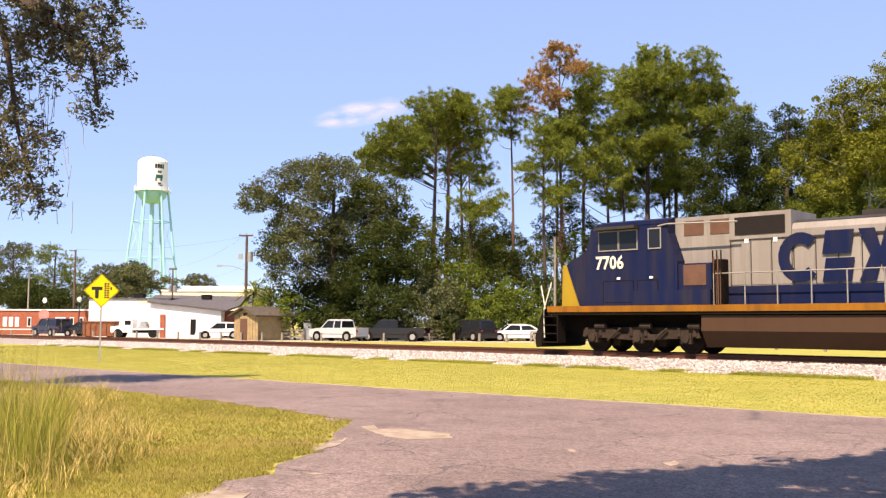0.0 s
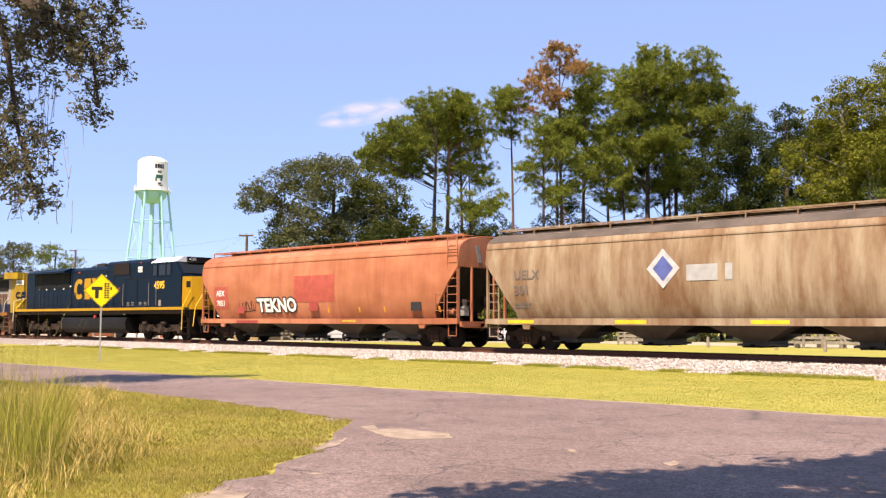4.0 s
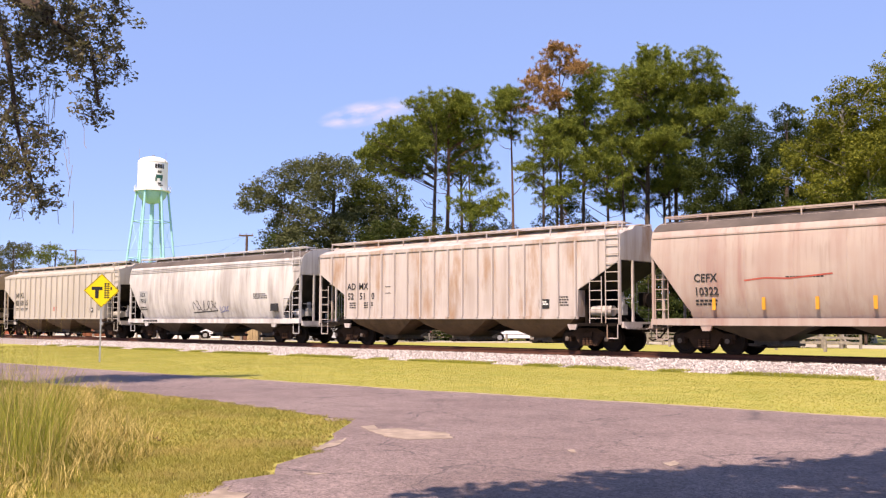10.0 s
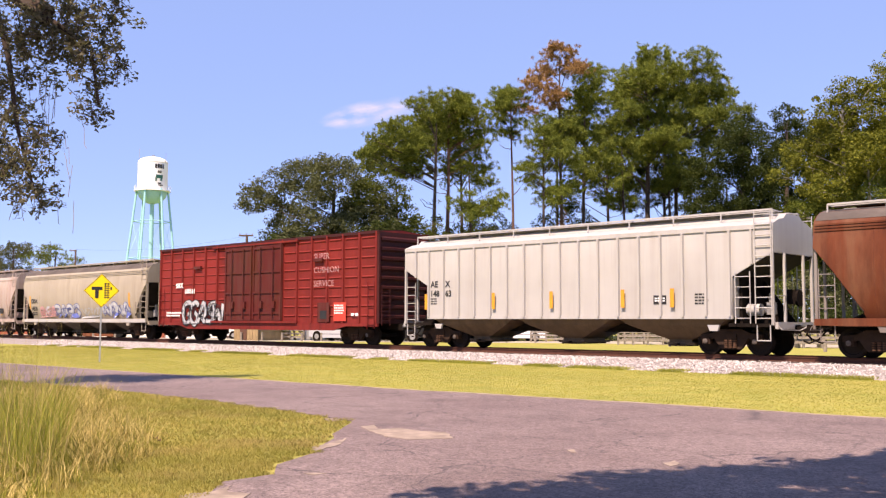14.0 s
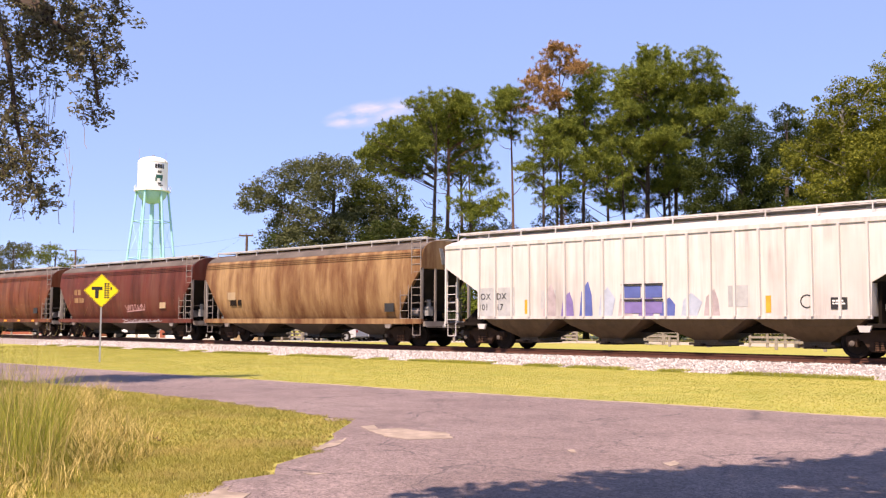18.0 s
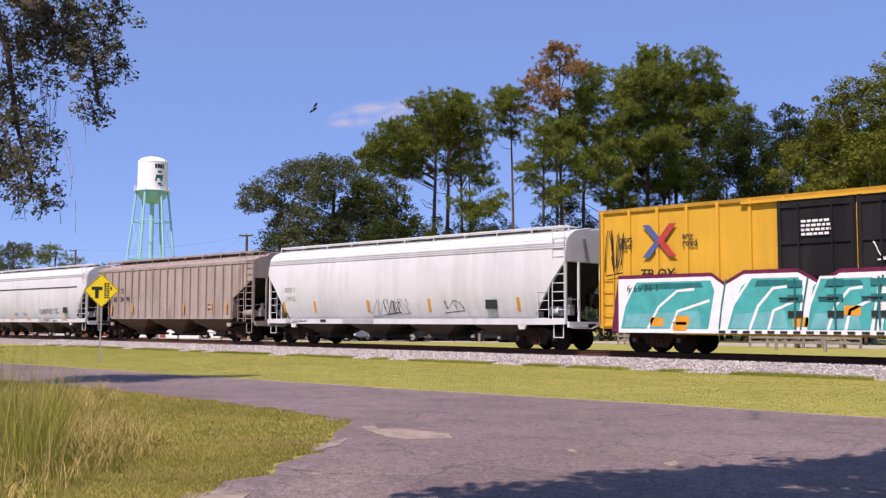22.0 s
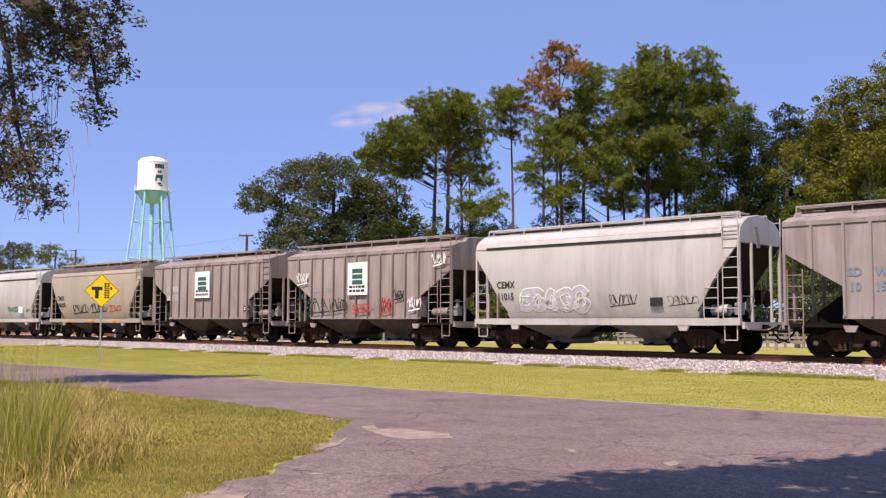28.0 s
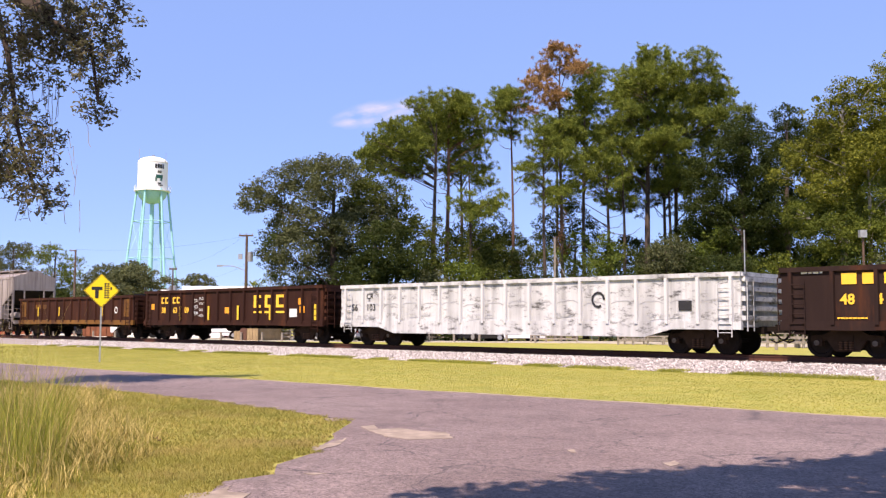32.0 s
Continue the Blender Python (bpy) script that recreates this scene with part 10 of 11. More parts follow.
def on_tank(a0, a1, z0, z1, mat, name):
    n = 6
    s = Shape()
    aa = [radians(a0 + (a1 - a0) * k / n) for k in range(n + 1)]
    s.loft([[(3.43 * math.cos(a), 3.43 * math.sin(a), z0), (3.43 * math.cos(a), 3.43 * math.sin(a), z1)] for a in aa], caps=False, closed=False)
    part(name, s, mat, t)


for a0, a1, z0, z1 in ((-66, -58, 36.6, 37.6), (-56, -48, 36.6, 37.6), (-46, -38, 36.6, 37.6), (-36, -30, 36.6, 37.6), (-55, -48, 35.5, 36.1), (-46, -40, 35.5, 36.1), (-52, -32, 32.6, 32.9), (-54, -40, 33.0, 33.3)):
    on_tank(a0, a1, z0, z1, M_ink, "painted_lines")
for a0, a1, z0, z1 in ((-62, -34, 34.3, 35.1), (-64, -58, 33.6, 34.5), (-44, -36, 33.7, 34.3)):
    on_tank(a0, a1, z0, z1, M_green, "painted_emblem")
part("aerial", Shape().rod((3.2, -1.2, 38.0), (3.3, -1.2, 40.3), 0.06, 5).rod((-2.6, -2.0, 38.2), (-2.6, -2.0, 41.5), 0.04, 4), M_galv, t)


# poles
def pole(name, label, u, d, h, r, mat, arms=(), extra=None):
    t = thing(name, label, "pole", set_at(u, d))
    part("shaft", Shape().rod((0, 0, -0.05), (0, 0, h), r, 8, r * 0.7), mat, t)
    for z, a, b in arms:
        part("crossarm", Shape().box(a, b, -0.06, 0.06, z - 0.07, z + 0.07), mat, t)
        for x in (a + 0.08, b - 0.08, (a + b) / 2):
            part("insulator", Shape().rod((x, 0, z + 0.07), (x, 0, z + 0.22), 0.05, 6), M_galv, t)
    return t


t = pole("utility_pole", "reddish timber utility pole with transformer and lamp arm", -18.5, 92, 9.7, 0.17, M_pole, [(9.65, -0.75, 0.6)])
part("transformer", Shape().rod((0.35, 0, 7.2), (0.35, 0, 8.1), 0.26, 12), M_galv, t)
part("switch_box", Shape().box(-0.75, -0.4, -0.15, 0.15, 7.4, 7.9), M_galv, t)
part("lamp_arm", Shape().pipe([(0, 0, 6.3), (-1.2, 0, 6.75), (-2.2, 0, 6.8)], 0.04).box(-2.75, -2.2, -0.1, 0.1, 6.72, 6.86), M_galv, t)
pole("utility_pole", "tall dark timber utility pole", -48.9, 130, 11.0, 0.18, M_pole, [(10.9, -0.8, 0.1)])
pole("light_pole", "pale slender pole by the brick building", -51.6, 122, 7.5, 0.12, M_wood)
t = pole("utility_pole", "thin dark pole behind the white building", -27.6, 100, 7.0, 0.1, M_pole, [(6.9, -0.4, 0.4)])
part("transformer", Shape().rod((0.25, 0, 4.6), (0.25, 0, 5.2), 0.2, 10).rod((-0.25, 0, 4.6), (-0.25, 0, 5.1), 0.16, 10), M_galv, t)
t = pole("utility_pole", "grey timber pole with a guy wire before the woods", 9.5, 83, 8.8, 0.13, M_wood)
part("guy_wire", Shape().rod((0, 0, 7.5), (3.2, 0, 0.0), 0.025, 4), M_galv, t)
pole("slender_post", "thin grey metal post at the wood's edge", 24.7, 80, 9.2, 0.07, M_galv)
t = pole("yard_light", "dark pole with a grey floodlight in the trees", 31.0, 72, 8.0, 0.12, M_pole)
part("floodlight", Shape().box(-0.3, 0.2, -0.25, 0.15, 7.9, 8.45), M_galv, t)
for u, d in ((-47.9, 118), (-41.5, 112)):
    t = thing("street_lamp", "black street lamp with a white globe", "street lamp", set_at(u, d))
    part("post", Shape().rod((0, 0, 0), (0, 0, 3.7), 0.09, 8, 0.06), M_black, t)
    part("globe", Shape().loft([rt(0.05, 3.7, 10), rt(0.24, 3.85, 10), rt(0.27, 4.05, 10), rt(0.18, 4.25, 10), rt(0.04, 4.33, 10)]), M_white, t, smooth=60)
t = thing("stop_sign", "faded red octagonal stop sign on a post", "road sign", set_at(-44.3, 109))
part("post", Shape().box(-0.04, 0.04, -0.03, 0.03, 0, 2.0), M_galv, t)
part("plate", Shape().prism([(0.62 * math.cos(radians(22.5 + 45 * k)), 2.25 + 0.62 * math.sin(radians(22.5 + 45 * k))) for k in range(8)], -0.06, -0.03), plain("faded red sign sheet", (0.6, 0.25, 0.22), 0.5), t)
t = thing("overhead_wires", "sagging dark overhead wires between poles", "wires", set_at(0, 0))
for (u0, d0, z0), (u1, d1, z1) in (((-18.5, 92, 9.8), (-27.6, 100, 7.1)), ((-18.5, 92, 9.6), (-48.9, 130, 11.1)), ((-18.5, 92, 7.0), (-27.6, 100, 5.6))):
    pts = [(u0 + (u1 - u0) * k / 10, d0 + (d1 - d0) * k / 10, z0 + (z1 - z0) * k / 10 - 1.2 * (k / 10) * (1 - k / 10) * 2) for k in range(11)]
    part("wire", Shape().pipe(pts, 0.007, 3), M_black, t)

# timber posts along the lot
post_me = Shape().rod((0, 0, -0.05), (0, 0, 0.68), 0.1, 8, 0.095).mesh("timber_post", M_wood)
for u, d in ((-12.9, 79), (-11.4, 79.5), (-9.8, 79.5), (-8.2, 79.5), (-6.5, 79), (-4.7, 78.5), (-2.9, 78.5), (-1.1, 78.5), (0.9, 78), (2.9, 77.5), (5.0, 77), (7.2, 76.5), (15.0, 65), (17.0, 63), (19.5, 57.5), (21.0, 54), (23.5, 51), (-14.7, 80), (-16.6, 81), (-18.5, 82), (-20.5, 83), (-22.6, 84), (-24.8, 85.5), (-27.1, 87), (-29.5, 88.5), (-32.0, 90), (-34.5, 92), (-37.2, 94), (-40, 96), (-43, 98)):
    tagged(hang("timber_post", post_me, None, set_at(u, d, random.uniform(-20, 20))), "short grey timber post at the lot's edge", "post", "posts along the lot")


def rail_fence(u0, d0, u1, d1, n, h, label, mat):
    t = thing("rail_fence", label, "fence", set_at(0, 0))
    for k in range(n):
        f = k / (n - 1)
        u, d = u0 + (u1 - u0) * f, d0 + (d1 - d0) * f
        part("fence_post", Shape().box(u - 0.07, u + 0.07, d - 0.07, d + 0.07, 0, h), mat, t)
        if k:
            for z in (h * 0.35, h * 0.65, h * 0.95):
                a, c2 = (pu, pd), (u, d)
                part("fence_rail", Shape().add([(a[0], a[1] - 0.09, z - 0.07), (c2[0], c2[1] - 0.09, z - 0.07), (c2[0], c2[1] - 0.09, z + 0.07), (a[0], a[1] - 0.09, z + 0.07), (a[0], a[1] - 0.05, z - 0.07), (c2[0], c2[1] - 0.05, z - 0.07), (c2[0], c2[1] - 0.05, z + 0.07), (a[0], a[1] - 0.05, z + 0.07)], [(0, 1, 2, 3), (7, 6, 5, 4), (0, 4, 5, 1), (3, 2, 6, 7)]), mat, t)
        pu, pd = u, d


rail_fence(-13.8, 82, -11.6, 82, 3, 0.9, "low dark timber rail fence behind posts", M_wood)
rail_fence(-2.4, 83, 0.6, 83, 3, 0.9, "grey timber rail fence at the woods", M_wood)
rail_fence(7.0, 78, 10.5, 77, 4, 0.85, "pale timber rail fence beside the lot", M_wood)
rail_fence(12.5, 70, 16.5, 69, 5, 0.95, "pale timber rail fence with open rails", M_wood)
rail_fence(20.0, 64, 25.5, 60, 7, 1.0, "long pale timber rail fence at the wood's edge", M_wood)
t = thing("utility_box", "grey metal utility cabinet beside a pole", "cabinet", set_at(-11.3, 82.5))
part("body", Shape().box(-0.35, 0.3, -0.3, 0.3, 0, 1.45), M_galv, t)
part("door", Shape().box(-0.3, 0.25, -0.32, -0.3, 0.1, 1.35), M_galv, t)
t = thing("notice_box", "white meter box on a short post", "box", set_at(-2.3, 80.5))
part("post", Shape().box(-0.05, 0.05, -0.05, 0.05, 0, 0.4), M_wood, t)
part("box", Shape().box(-0.2, 0.25, -0.15, 0.15, 0.4, 0.95), M_white, t)
for u, d in ((14.6, 71), (24.0, 62)):
    t = thing("bleacher", "small weathered timber bench stand", "bench", set_at(u, d, -8))
    for k in range(4):
        part("plank", Shape().box(-1.6, 1.6, k * 0.45, k * 0.45 + 0.28, 0.4 + k * 0.28, 0.45 + k * 0.28), M_wood, t)
    for x in (-1.4, 0, 1.4):
        part("support", Shape().prism([(0.05, 0), (1.6, 0), (1.6, 1.24), (1.5, 1.24), (0.05, 0.4)], x - 0.04, x + 0.04, "x"), M_wood, t)
# cabbage palm by the pole
rngp = random.Random(4)
t = thing("palm_tree", "cabbage palm with drooping pale fronds", "palm", set_at(-17.0, 88))
part("trunk", Shape().rod((0, 0, -0.05), (0.1, 0, 4.1), 0.22, 8, 0.18), M_bark, t)
for k in range(44):
    a, e = rngp.uniform(0, 6.28), rngp.uniform(-0.7, 1.2)
    s = Shape()
    for j in range(7):
        aa = a + (j - 3) * 0.13
        L0 = rngp.uniform(0.9, 1.4)
        p0 = Vector((0.1, 0, 4.1))
        p1 = p0 + Vector((math.cos(a) * math.cos(e), math.sin(a) * math.cos(e), math.sin(e))) * 0.9
        p2 = p1 + Vector((math.cos(aa) * math.cos(e), math.sin(aa) * math.cos(e), math.sin(e) - 0.6)) * L0 * 1.0
        w = Vector((-math.sin(aa), math.cos(aa), 0)) * 0.08
        s.add([p1 - w, p1 + w, p2], [(0, 1, 2)])
        s.rod(p0, p1, 0.02, 3)
    part("frond", s, L_yelgreen, t)

# warning sign at the crossing road
t = thing("warning_sign", "yellow diamond side-road rail crossing sign on a steel post", "road sign", pose(-34.87, 17.89, 0, 0, 0, 62))
part("post", Shape().box(-0.03, 0.03, 0.0, 0.04, -0.05, 3.1), M_galv, t)
c0, hd = 2.68, 0.645
diamond = lambda k: [(0, c0 - hd * k), (hd * k, c0), (0, c0 + hd * k), (-hd * k, c0)]
plate = part("plate", Shape().prism(diamond(1.0), -0.012, -0.004), M_signyel, t, "yellow diamond plate")
s = Shape()
outer, inner = diamond(0.97), diamond(0.93)
for i in range(4):
    j = (i + 1) % 4
    s.prism([outer[i], outer[j], inner[j], inner[i]], -0.0155, -0.012)
part("border", s, M_ink, plate)
s = Shape().box(-0.36, 0.03, -0.0155, -0.012, c0 + 0.02, c0 + 0.15).box(-0.23, -0.1, -0.0155, -0.012, c0 - 0.29, c0 + 0.02)
part("road_symbol", s, M_ink, plate)
s = Shape()
for k in range(7):
    z = c0 - 0.27 + k * 0.085
    s.box(0.09, 0.29, -0.0155, -0.012, z, z + 0.035)
for x in (0.13, 0.23):
    s.box(x - 0.012, x + 0.012, -0.0165, -0.012, c0 - 0.3, c0 + 0.3)
s.box(0.31, 0.37, -0.0155, -0.012, c0 + 0.03, c0 + 0.14)
part("track_symbol", s, M_ink, plate)


# ---- near the camera: oak limb overhead, grass, ballast, cloud ----
L_near = leaf_mat("dusty brown-green oak leaves", (0.12, 0.11, 0.066), (0.27, 0.235, 0.148), 0.35)
M_moss = plain("grey hanging moss", (0.3, 0.28, 0.26), 0.9)


def hanging_foliage(parent, clumps, leaf, size, twigs, per, seed, depth=0.45):
    rng = np.random.default_rng(seed)
    pts = []
    s = Shape()
    for (u, d, z, ru, rz) in clumps:
        n = max(4, int(twigs * ru * rz / 0.04))
        for k in range(n):
            e = rng.normal(size=3)
            e /= np.linalg.norm(e)
            c0 = np.array([u, d, z]) + e * np.array([ru, depth, rz]) * rng.uniform(0.1, 1.05) ** 0.5
            v = np.array([rng.normal() * 0.5, rng.normal() * 0.5, rng.normal() * 0.5 - 0.5])
            v /= np.linalg.norm(v)
            Ls = rng.uniform(0.07, 0.17)
            s.rod(c0 - v * Ls * 0.5, c0 + v * Ls * 0.5, 0.0025, 3, 0.001)
            f = rng.uniform(-0.5, 0.5, per)
            pts.append(c0 + v * (f * Ls)[:, None] + rng.normal(size=(per, 3)) * size * 0.55)
    a = part("twig_spray", s, M_bark, parent)
    return tagged(a, kind="stuff"), hang("crown", leaf_mesh("crown", np.concatenate(pts), size, leaf, rng, 0.5), parent)


oak = thing("live_oak_tree", "old live oak with overhanging dusty brown-green branches", "oak", set_at(0, 0))
tu, td = -8.2, 3.2
s = Shape()
rings = [[(tu + 0.55 * k2 * math.cos(a * math.pi / 5), td + 0.55 * k2 * math.sin(a * math.pi / 5), z) for a in range(10)] for z, k2 in ((-0.05, 1.4), (0.5, 1.05), (2.0, 0.9), (4.2, 0.8))]
s.loft(rings)
limbs = [[(-8.2, 3.2, 3.8), (-6.2, 4.4, 4.6), (-3.22, 4.76, 3.955), (-2.52, 5.25, 3.465), (-2.17, 5.25, 3.185)], [(-2.52, 5.25, 3.465), (-2.135, 5.25, 3.15), (-1.925, 5.25, 3.01), (-1.876, 5.25, 2.695)], [(-2.52, 5.25, 3.465), (-2.38, 5.25, 2.975), (-2.31, 5.25, 2.555), (-2.205, 5.25, 2.205)], [(-8.2, 3.2, 4.0), (-6.0, 2.5, 6.0), (-2.0, 3.0, 7.6), (0.4, 4.8, 8.0), (3.9, 5.3, 8.2)], [(-8.2, 3.2, 4.0), (-5.5, 1.0, 6.5), (-2, 0, 8), (1.4, 1.3, 8.4), (6.4, 2.8, 8.2)], [(-8.2, 3.2, 4.0), (-9.5, 0.5, 6), (-10, -2, 7.5)]]
for L0 in limbs:
    for k, (a, b) in enumerate(zip(L0, L0[1:])):
        thin = L0[0][2] == 3.465
        r = (0.021 if thin else 0.2) * (1 - k / len(L0))
        s.rod(a, b, r, 7, r * 0.72)
part("trunk", s, M_bark, oak, smooth=50)
NEAR = [(-2.331, 3.087, 0.182, 0.168), (-2.086, 3.164, 0.21, 0.119), (-1.869, 3.15, 0.112, 0.112), (-1.764, 3.241, 0.07, 0.056), (-1.96, 2.975, 0.147, 0.112), (-1.82, 2.912, 0.07, 0.098), (-1.918, 2.695, 0.056, 0.098), (-1.911, 2.821, 0.07, 0.07), (-2.366, 2.786, 0.098, 0.112), (-2.282, 2.569, 0.112, 0.112), (-2.345, 2.338, 0.112, 0.112), (-2.219, 2.366, 0.098, 0.084), (-2.205, 2.198, 0.084, 0.091), (-2.282, 2.149, 0.056, 0.063), (-2.142, 2.506, 0.063, 0.049), (-2.114, 3.052, 0.119, 0.119), (-2.233, 2.863, 0.091, 0.091), (-2.485, 2.492, 0.119, 0.273)]
SWAY = hanging_foliage(oak, [(u, 5.25, z, ru, rz) for u, z, ru, rz in NEAR], L_near, 0.03, 88, 20, 5, 0.3)
s = Shape()
rgm = random.Random(3)
for k in range(26):
    u = rgm.choice([rgm.uniform(-2.45, -2.1), rgm.uniform(-2.3, -1.96)])
    z = rgm.uniform(2.15, 2.85)
    drift = rgm.uniform(-0.015, 0.015)
    s.pipe([(u + drift * j + rgm.uniform(-0.003, 0.003), 5.25, z - j * rgm.uniform(0.03, 0.06)) for j in range(5)], 0.0018, 3)
SWAY = (*SWAY, tagged(part("hanging_moss", s, M_moss, oak), kind="stuff"))
# the upper crown that shades the road before the camera
up = [(-0.45, 3.7, 8.0, 1.1, 0.6), (0.85, 4.5, 8.0, 1.1, 0.6), (1.95, 5.3, 8.0, 0.9, 0.5), (3.05, 5.9, 8.0, 0.9, 0.6), (4.25, 6.3, 8.1, 0.9, 0.5), (3.85, 4.5, 8.3, 1.3, 0.8), (5.55, 5.6, 8.2, 1.2, 0.7), (2.05, 3.4, 8.2, 1.3, 0.8), (4.25, 2.8, 8.4, 1.4, 0.8), (0.65, 2.7, 8.2, 1.2, 0.8), (6.35, 3.5, 8.4, 1.4, 0.8), (6.95, 5.6, 8.2, 1.2, 0.6), (8.35, 4.4, 8.3, 1.4, 0.7), (-1.35, 0.0, 8.0, 1.6, 1.0), (3.15, 0.0, 8.6, 1.6, 1.0), (7.15, 0.5, 8.6, 1.8, 1.0), (-9.5, -1.0, 7.5, 2.0, 1.2), (-10.0, 2.0, 7.0, 1.8, 1.2), (-5.0, 0.0, 8.4, 1.8, 1.2)]
rng = np.random.default_rng(8)
pts = []
for (u, d, z, r, rz) in up:
    u, d = u - 1.4, d + 0.05
    n = int(2100 * r * r)
    e = rng.normal(size=(n, 3))
    e /= np.linalg.norm(e, axis=1)[:, None]
    k = np.repeat(rng.normal(size=(n // 20 + 1, 3)) * 0.5, 20, axis=0)[:n]
    pts.append(np.array([u, d, z]) + (e * 0.2 + k * 0.75) * np.array([r, r, rz]))
hang("crown", leaf_mesh("crown", np.concatenate(pts), 0.2, L_near, rng, 0.6), oak, label="leafy upper crown")

# a second oak further along the road, its shade on the asphalt
oak2 = thing("live_oak_tree", "roadside live oak with a wide dusty crown", "oak", set_at(-14.3, 16.6))
s = Shape()
s.loft([[(0.4 * k2 * math.cos(a * math.pi / 4), 0.4 * k2 * math.sin(a * math.pi / 4), z) for a in range(8)] for z, k2 in ((-0.05, 1.4), (0.6, 1.0), (5.0, 0.8), (9.5, 0.5))])
for p1 in ((2.8, 3.0, 12.2), (-2.5, -0.5, 11.5), (1.7, 2.4, 12.0), (0.5, -2.5, 11.5)):
    s.rod((0, 0, 9.0), p1, 0.2, 6, 0.06)
part("trunk", s, M_bark, oak2, smooth=50)
pts = []
for (u, d, z, r, rz) in ((0.6, 1.6, 12.0, 1.1, 0.6), (1.6, 2.6, 12.2, 1.3, 0.7), (2.6, 3.3, 12.2, 1.1, 0.6), (3.6, 3.9, 12.0, 0.8, 0.5), (0.9, 3.4, 12.1, 1.0, 0.6), (2.2, 1.6, 12.0, 0.9, 0.6), (4.4, 4.3, 12.0, 0.6, 0.4), (-1.0, 0.0, 11.5, 1.6, 1.0), (-2.5, -1.0, 11.0, 2.0, 1.2), (0.5, -2.5, 11.5, 2.0, 1.2)):
    n = int(900 * r * r)
    k = np.repeat(rng.normal(size=(n // 12 + 1, 3)) * 0.5, 12, axis=0)[:n]
    e = rng.normal(size=(n, 3)) * 0.16
    pts.append(np.array([u, d, z]) + (e + k * 0.8) * np.array([r, r, rz]))
hang("crown", leaf_mesh("crown", np.concatenate(pts), 0.2, L_near, rng, 0.55), oak2)


# grass blades
def blades(P, h, w, lean, rng, mat, name):
    n = len(P)
    a = rng.uniform(0, 2 * np.pi, n)
    h = h * rng.uniform(0.5, 1.3, n)
    side = np.stack([np.cos(a), np.sin(a), 0 * a], 1) * (w * 0.5)
    b = a + np.pi / 2 + rng.normal(size=n) * 0.4
    tip = np.stack([np.cos(b) * lean * h, np.sin(b) * lean * h, h], 1)
    mid = tip * np.array([0.35, 0.35, 0.6])
    V = np.stack([P - side, P + side, P + mid + side * 0.7, P + mid - side * 0.7, P + tip], 1).reshape(-1, 3)
    k = np.arange(n) * 5
    quads = np.stack([k, k + 1, k + 2, k + 3], 1)
    tris = np.stack([k + 3, k + 2, k + 4], 1)
    me = bpy.data.meshes.new(name)
    me.vertices.add(5 * n)
    me.vertices.foreach_set("co", V.astype(np.float32).ravel())
    me.loops.add(7 * n)
    me.loops.foreach_set("vertex_index", np.concatenate([quads.ravel(), tris.ravel()]).astype(np.int32))
    me.polygons.add(2 * n)
    me.polygons.foreach_set("loop_start", np.concatenate([np.arange(n) * 4, 4 * n + np.arange(n) * 3]).astype(np.int32))
    me.update(calc_edges=True)
    me.materials.append(mat)
    return me


def spikes(P, h, w, lean, rng, mat, name):
    """Single-pointed blades, for turf that stays further off."""
    n = len(P)
    a = rng.uniform(0, 2 * np.pi, n)
    h = h * rng.uniform(0.5, 1.4, n)
    side = np.stack([np.cos(a), np.sin(a), 0 * a], 1) * (w * 0.5)
    b = rng.uniform(0, 2 * np.pi, n)
    tip = np.stack([np.cos(b) * lean * h, np.sin(b) * lean * h, h], 1)
    return blade_mesh(name, np.stack([P - side, P + side, P + tip], 1).reshape(-1, 3), mat)


def lawn(test, box, count, h, w, lean, mat, label, seed, name="grass", far=False):
    rng = np.random.default_rng(seed)
    P = np.stack([rng.uniform(box[0], box[1], count), rng.uniform(box[2], box[3], count), np.zeros(count)], 1)
    P = P[test(P)]
    ob = new(name, (spikes if far else blades)(P, h, w, lean, rng, mat, name))
    return tagged(ob, label, "grass", kind="stuff")


G_mown = leaf_mat("mown grass blades", (0.3, 0.285, 0.06), (0.47, 0.4, 0.1), 0.3, green=(0.22, 0.25, 0.042))
G_near = leaf_mat("patchy mown grass blades", (0.24, 0.215, 0.05), (0.56, 0.44, 0.14), 0.4, (0.42, 0.29, 0.13), (0.19, 0.2, 0.034))
G_tall = leaf_mat("tall seeding grass blades", (0.2, 0.165, 0.04), (0.8, 0.6, 0.24), 0.3)
G_green = leaf_mat("fresh green grass blades", (0.1, 0.115, 0.018), (0.36, 0.33, 0.055), 0.3)
G_weed = leaf_mat("yellow-green weed stems", (0.2, 0.23, 0.03), (0.45, 0.42, 0.08), 0.4)
NX, NY = np.array([p[0] for p in near_edge]), np.array([p[1] for p in near_edge])
i0 = len(wavy([(-120, 8.2), (-40, 9.6), (-24, 10.6), (-17.3, 10.75), (-13.5, 10.4), (-12.0, 10.12)], 0.06, 0.5, 2))


def on_lawn(P):
    """Inside the near verge, left of the side road."""
    top = np.interp(P[:, 0], NX[:i0], NY[:i0])
    ys, xs = NY[i0:][::-1], NX[i0:][::-1]
    right = np.interp(P[:, 1], ys, xs)
    jit = 0.12 * np.sin(P[:, 0] * 9) * np.sin(P[:, 1] * 7)
    return (P[:, 1] < top + jit) & (P[:, 0] < right + jit)


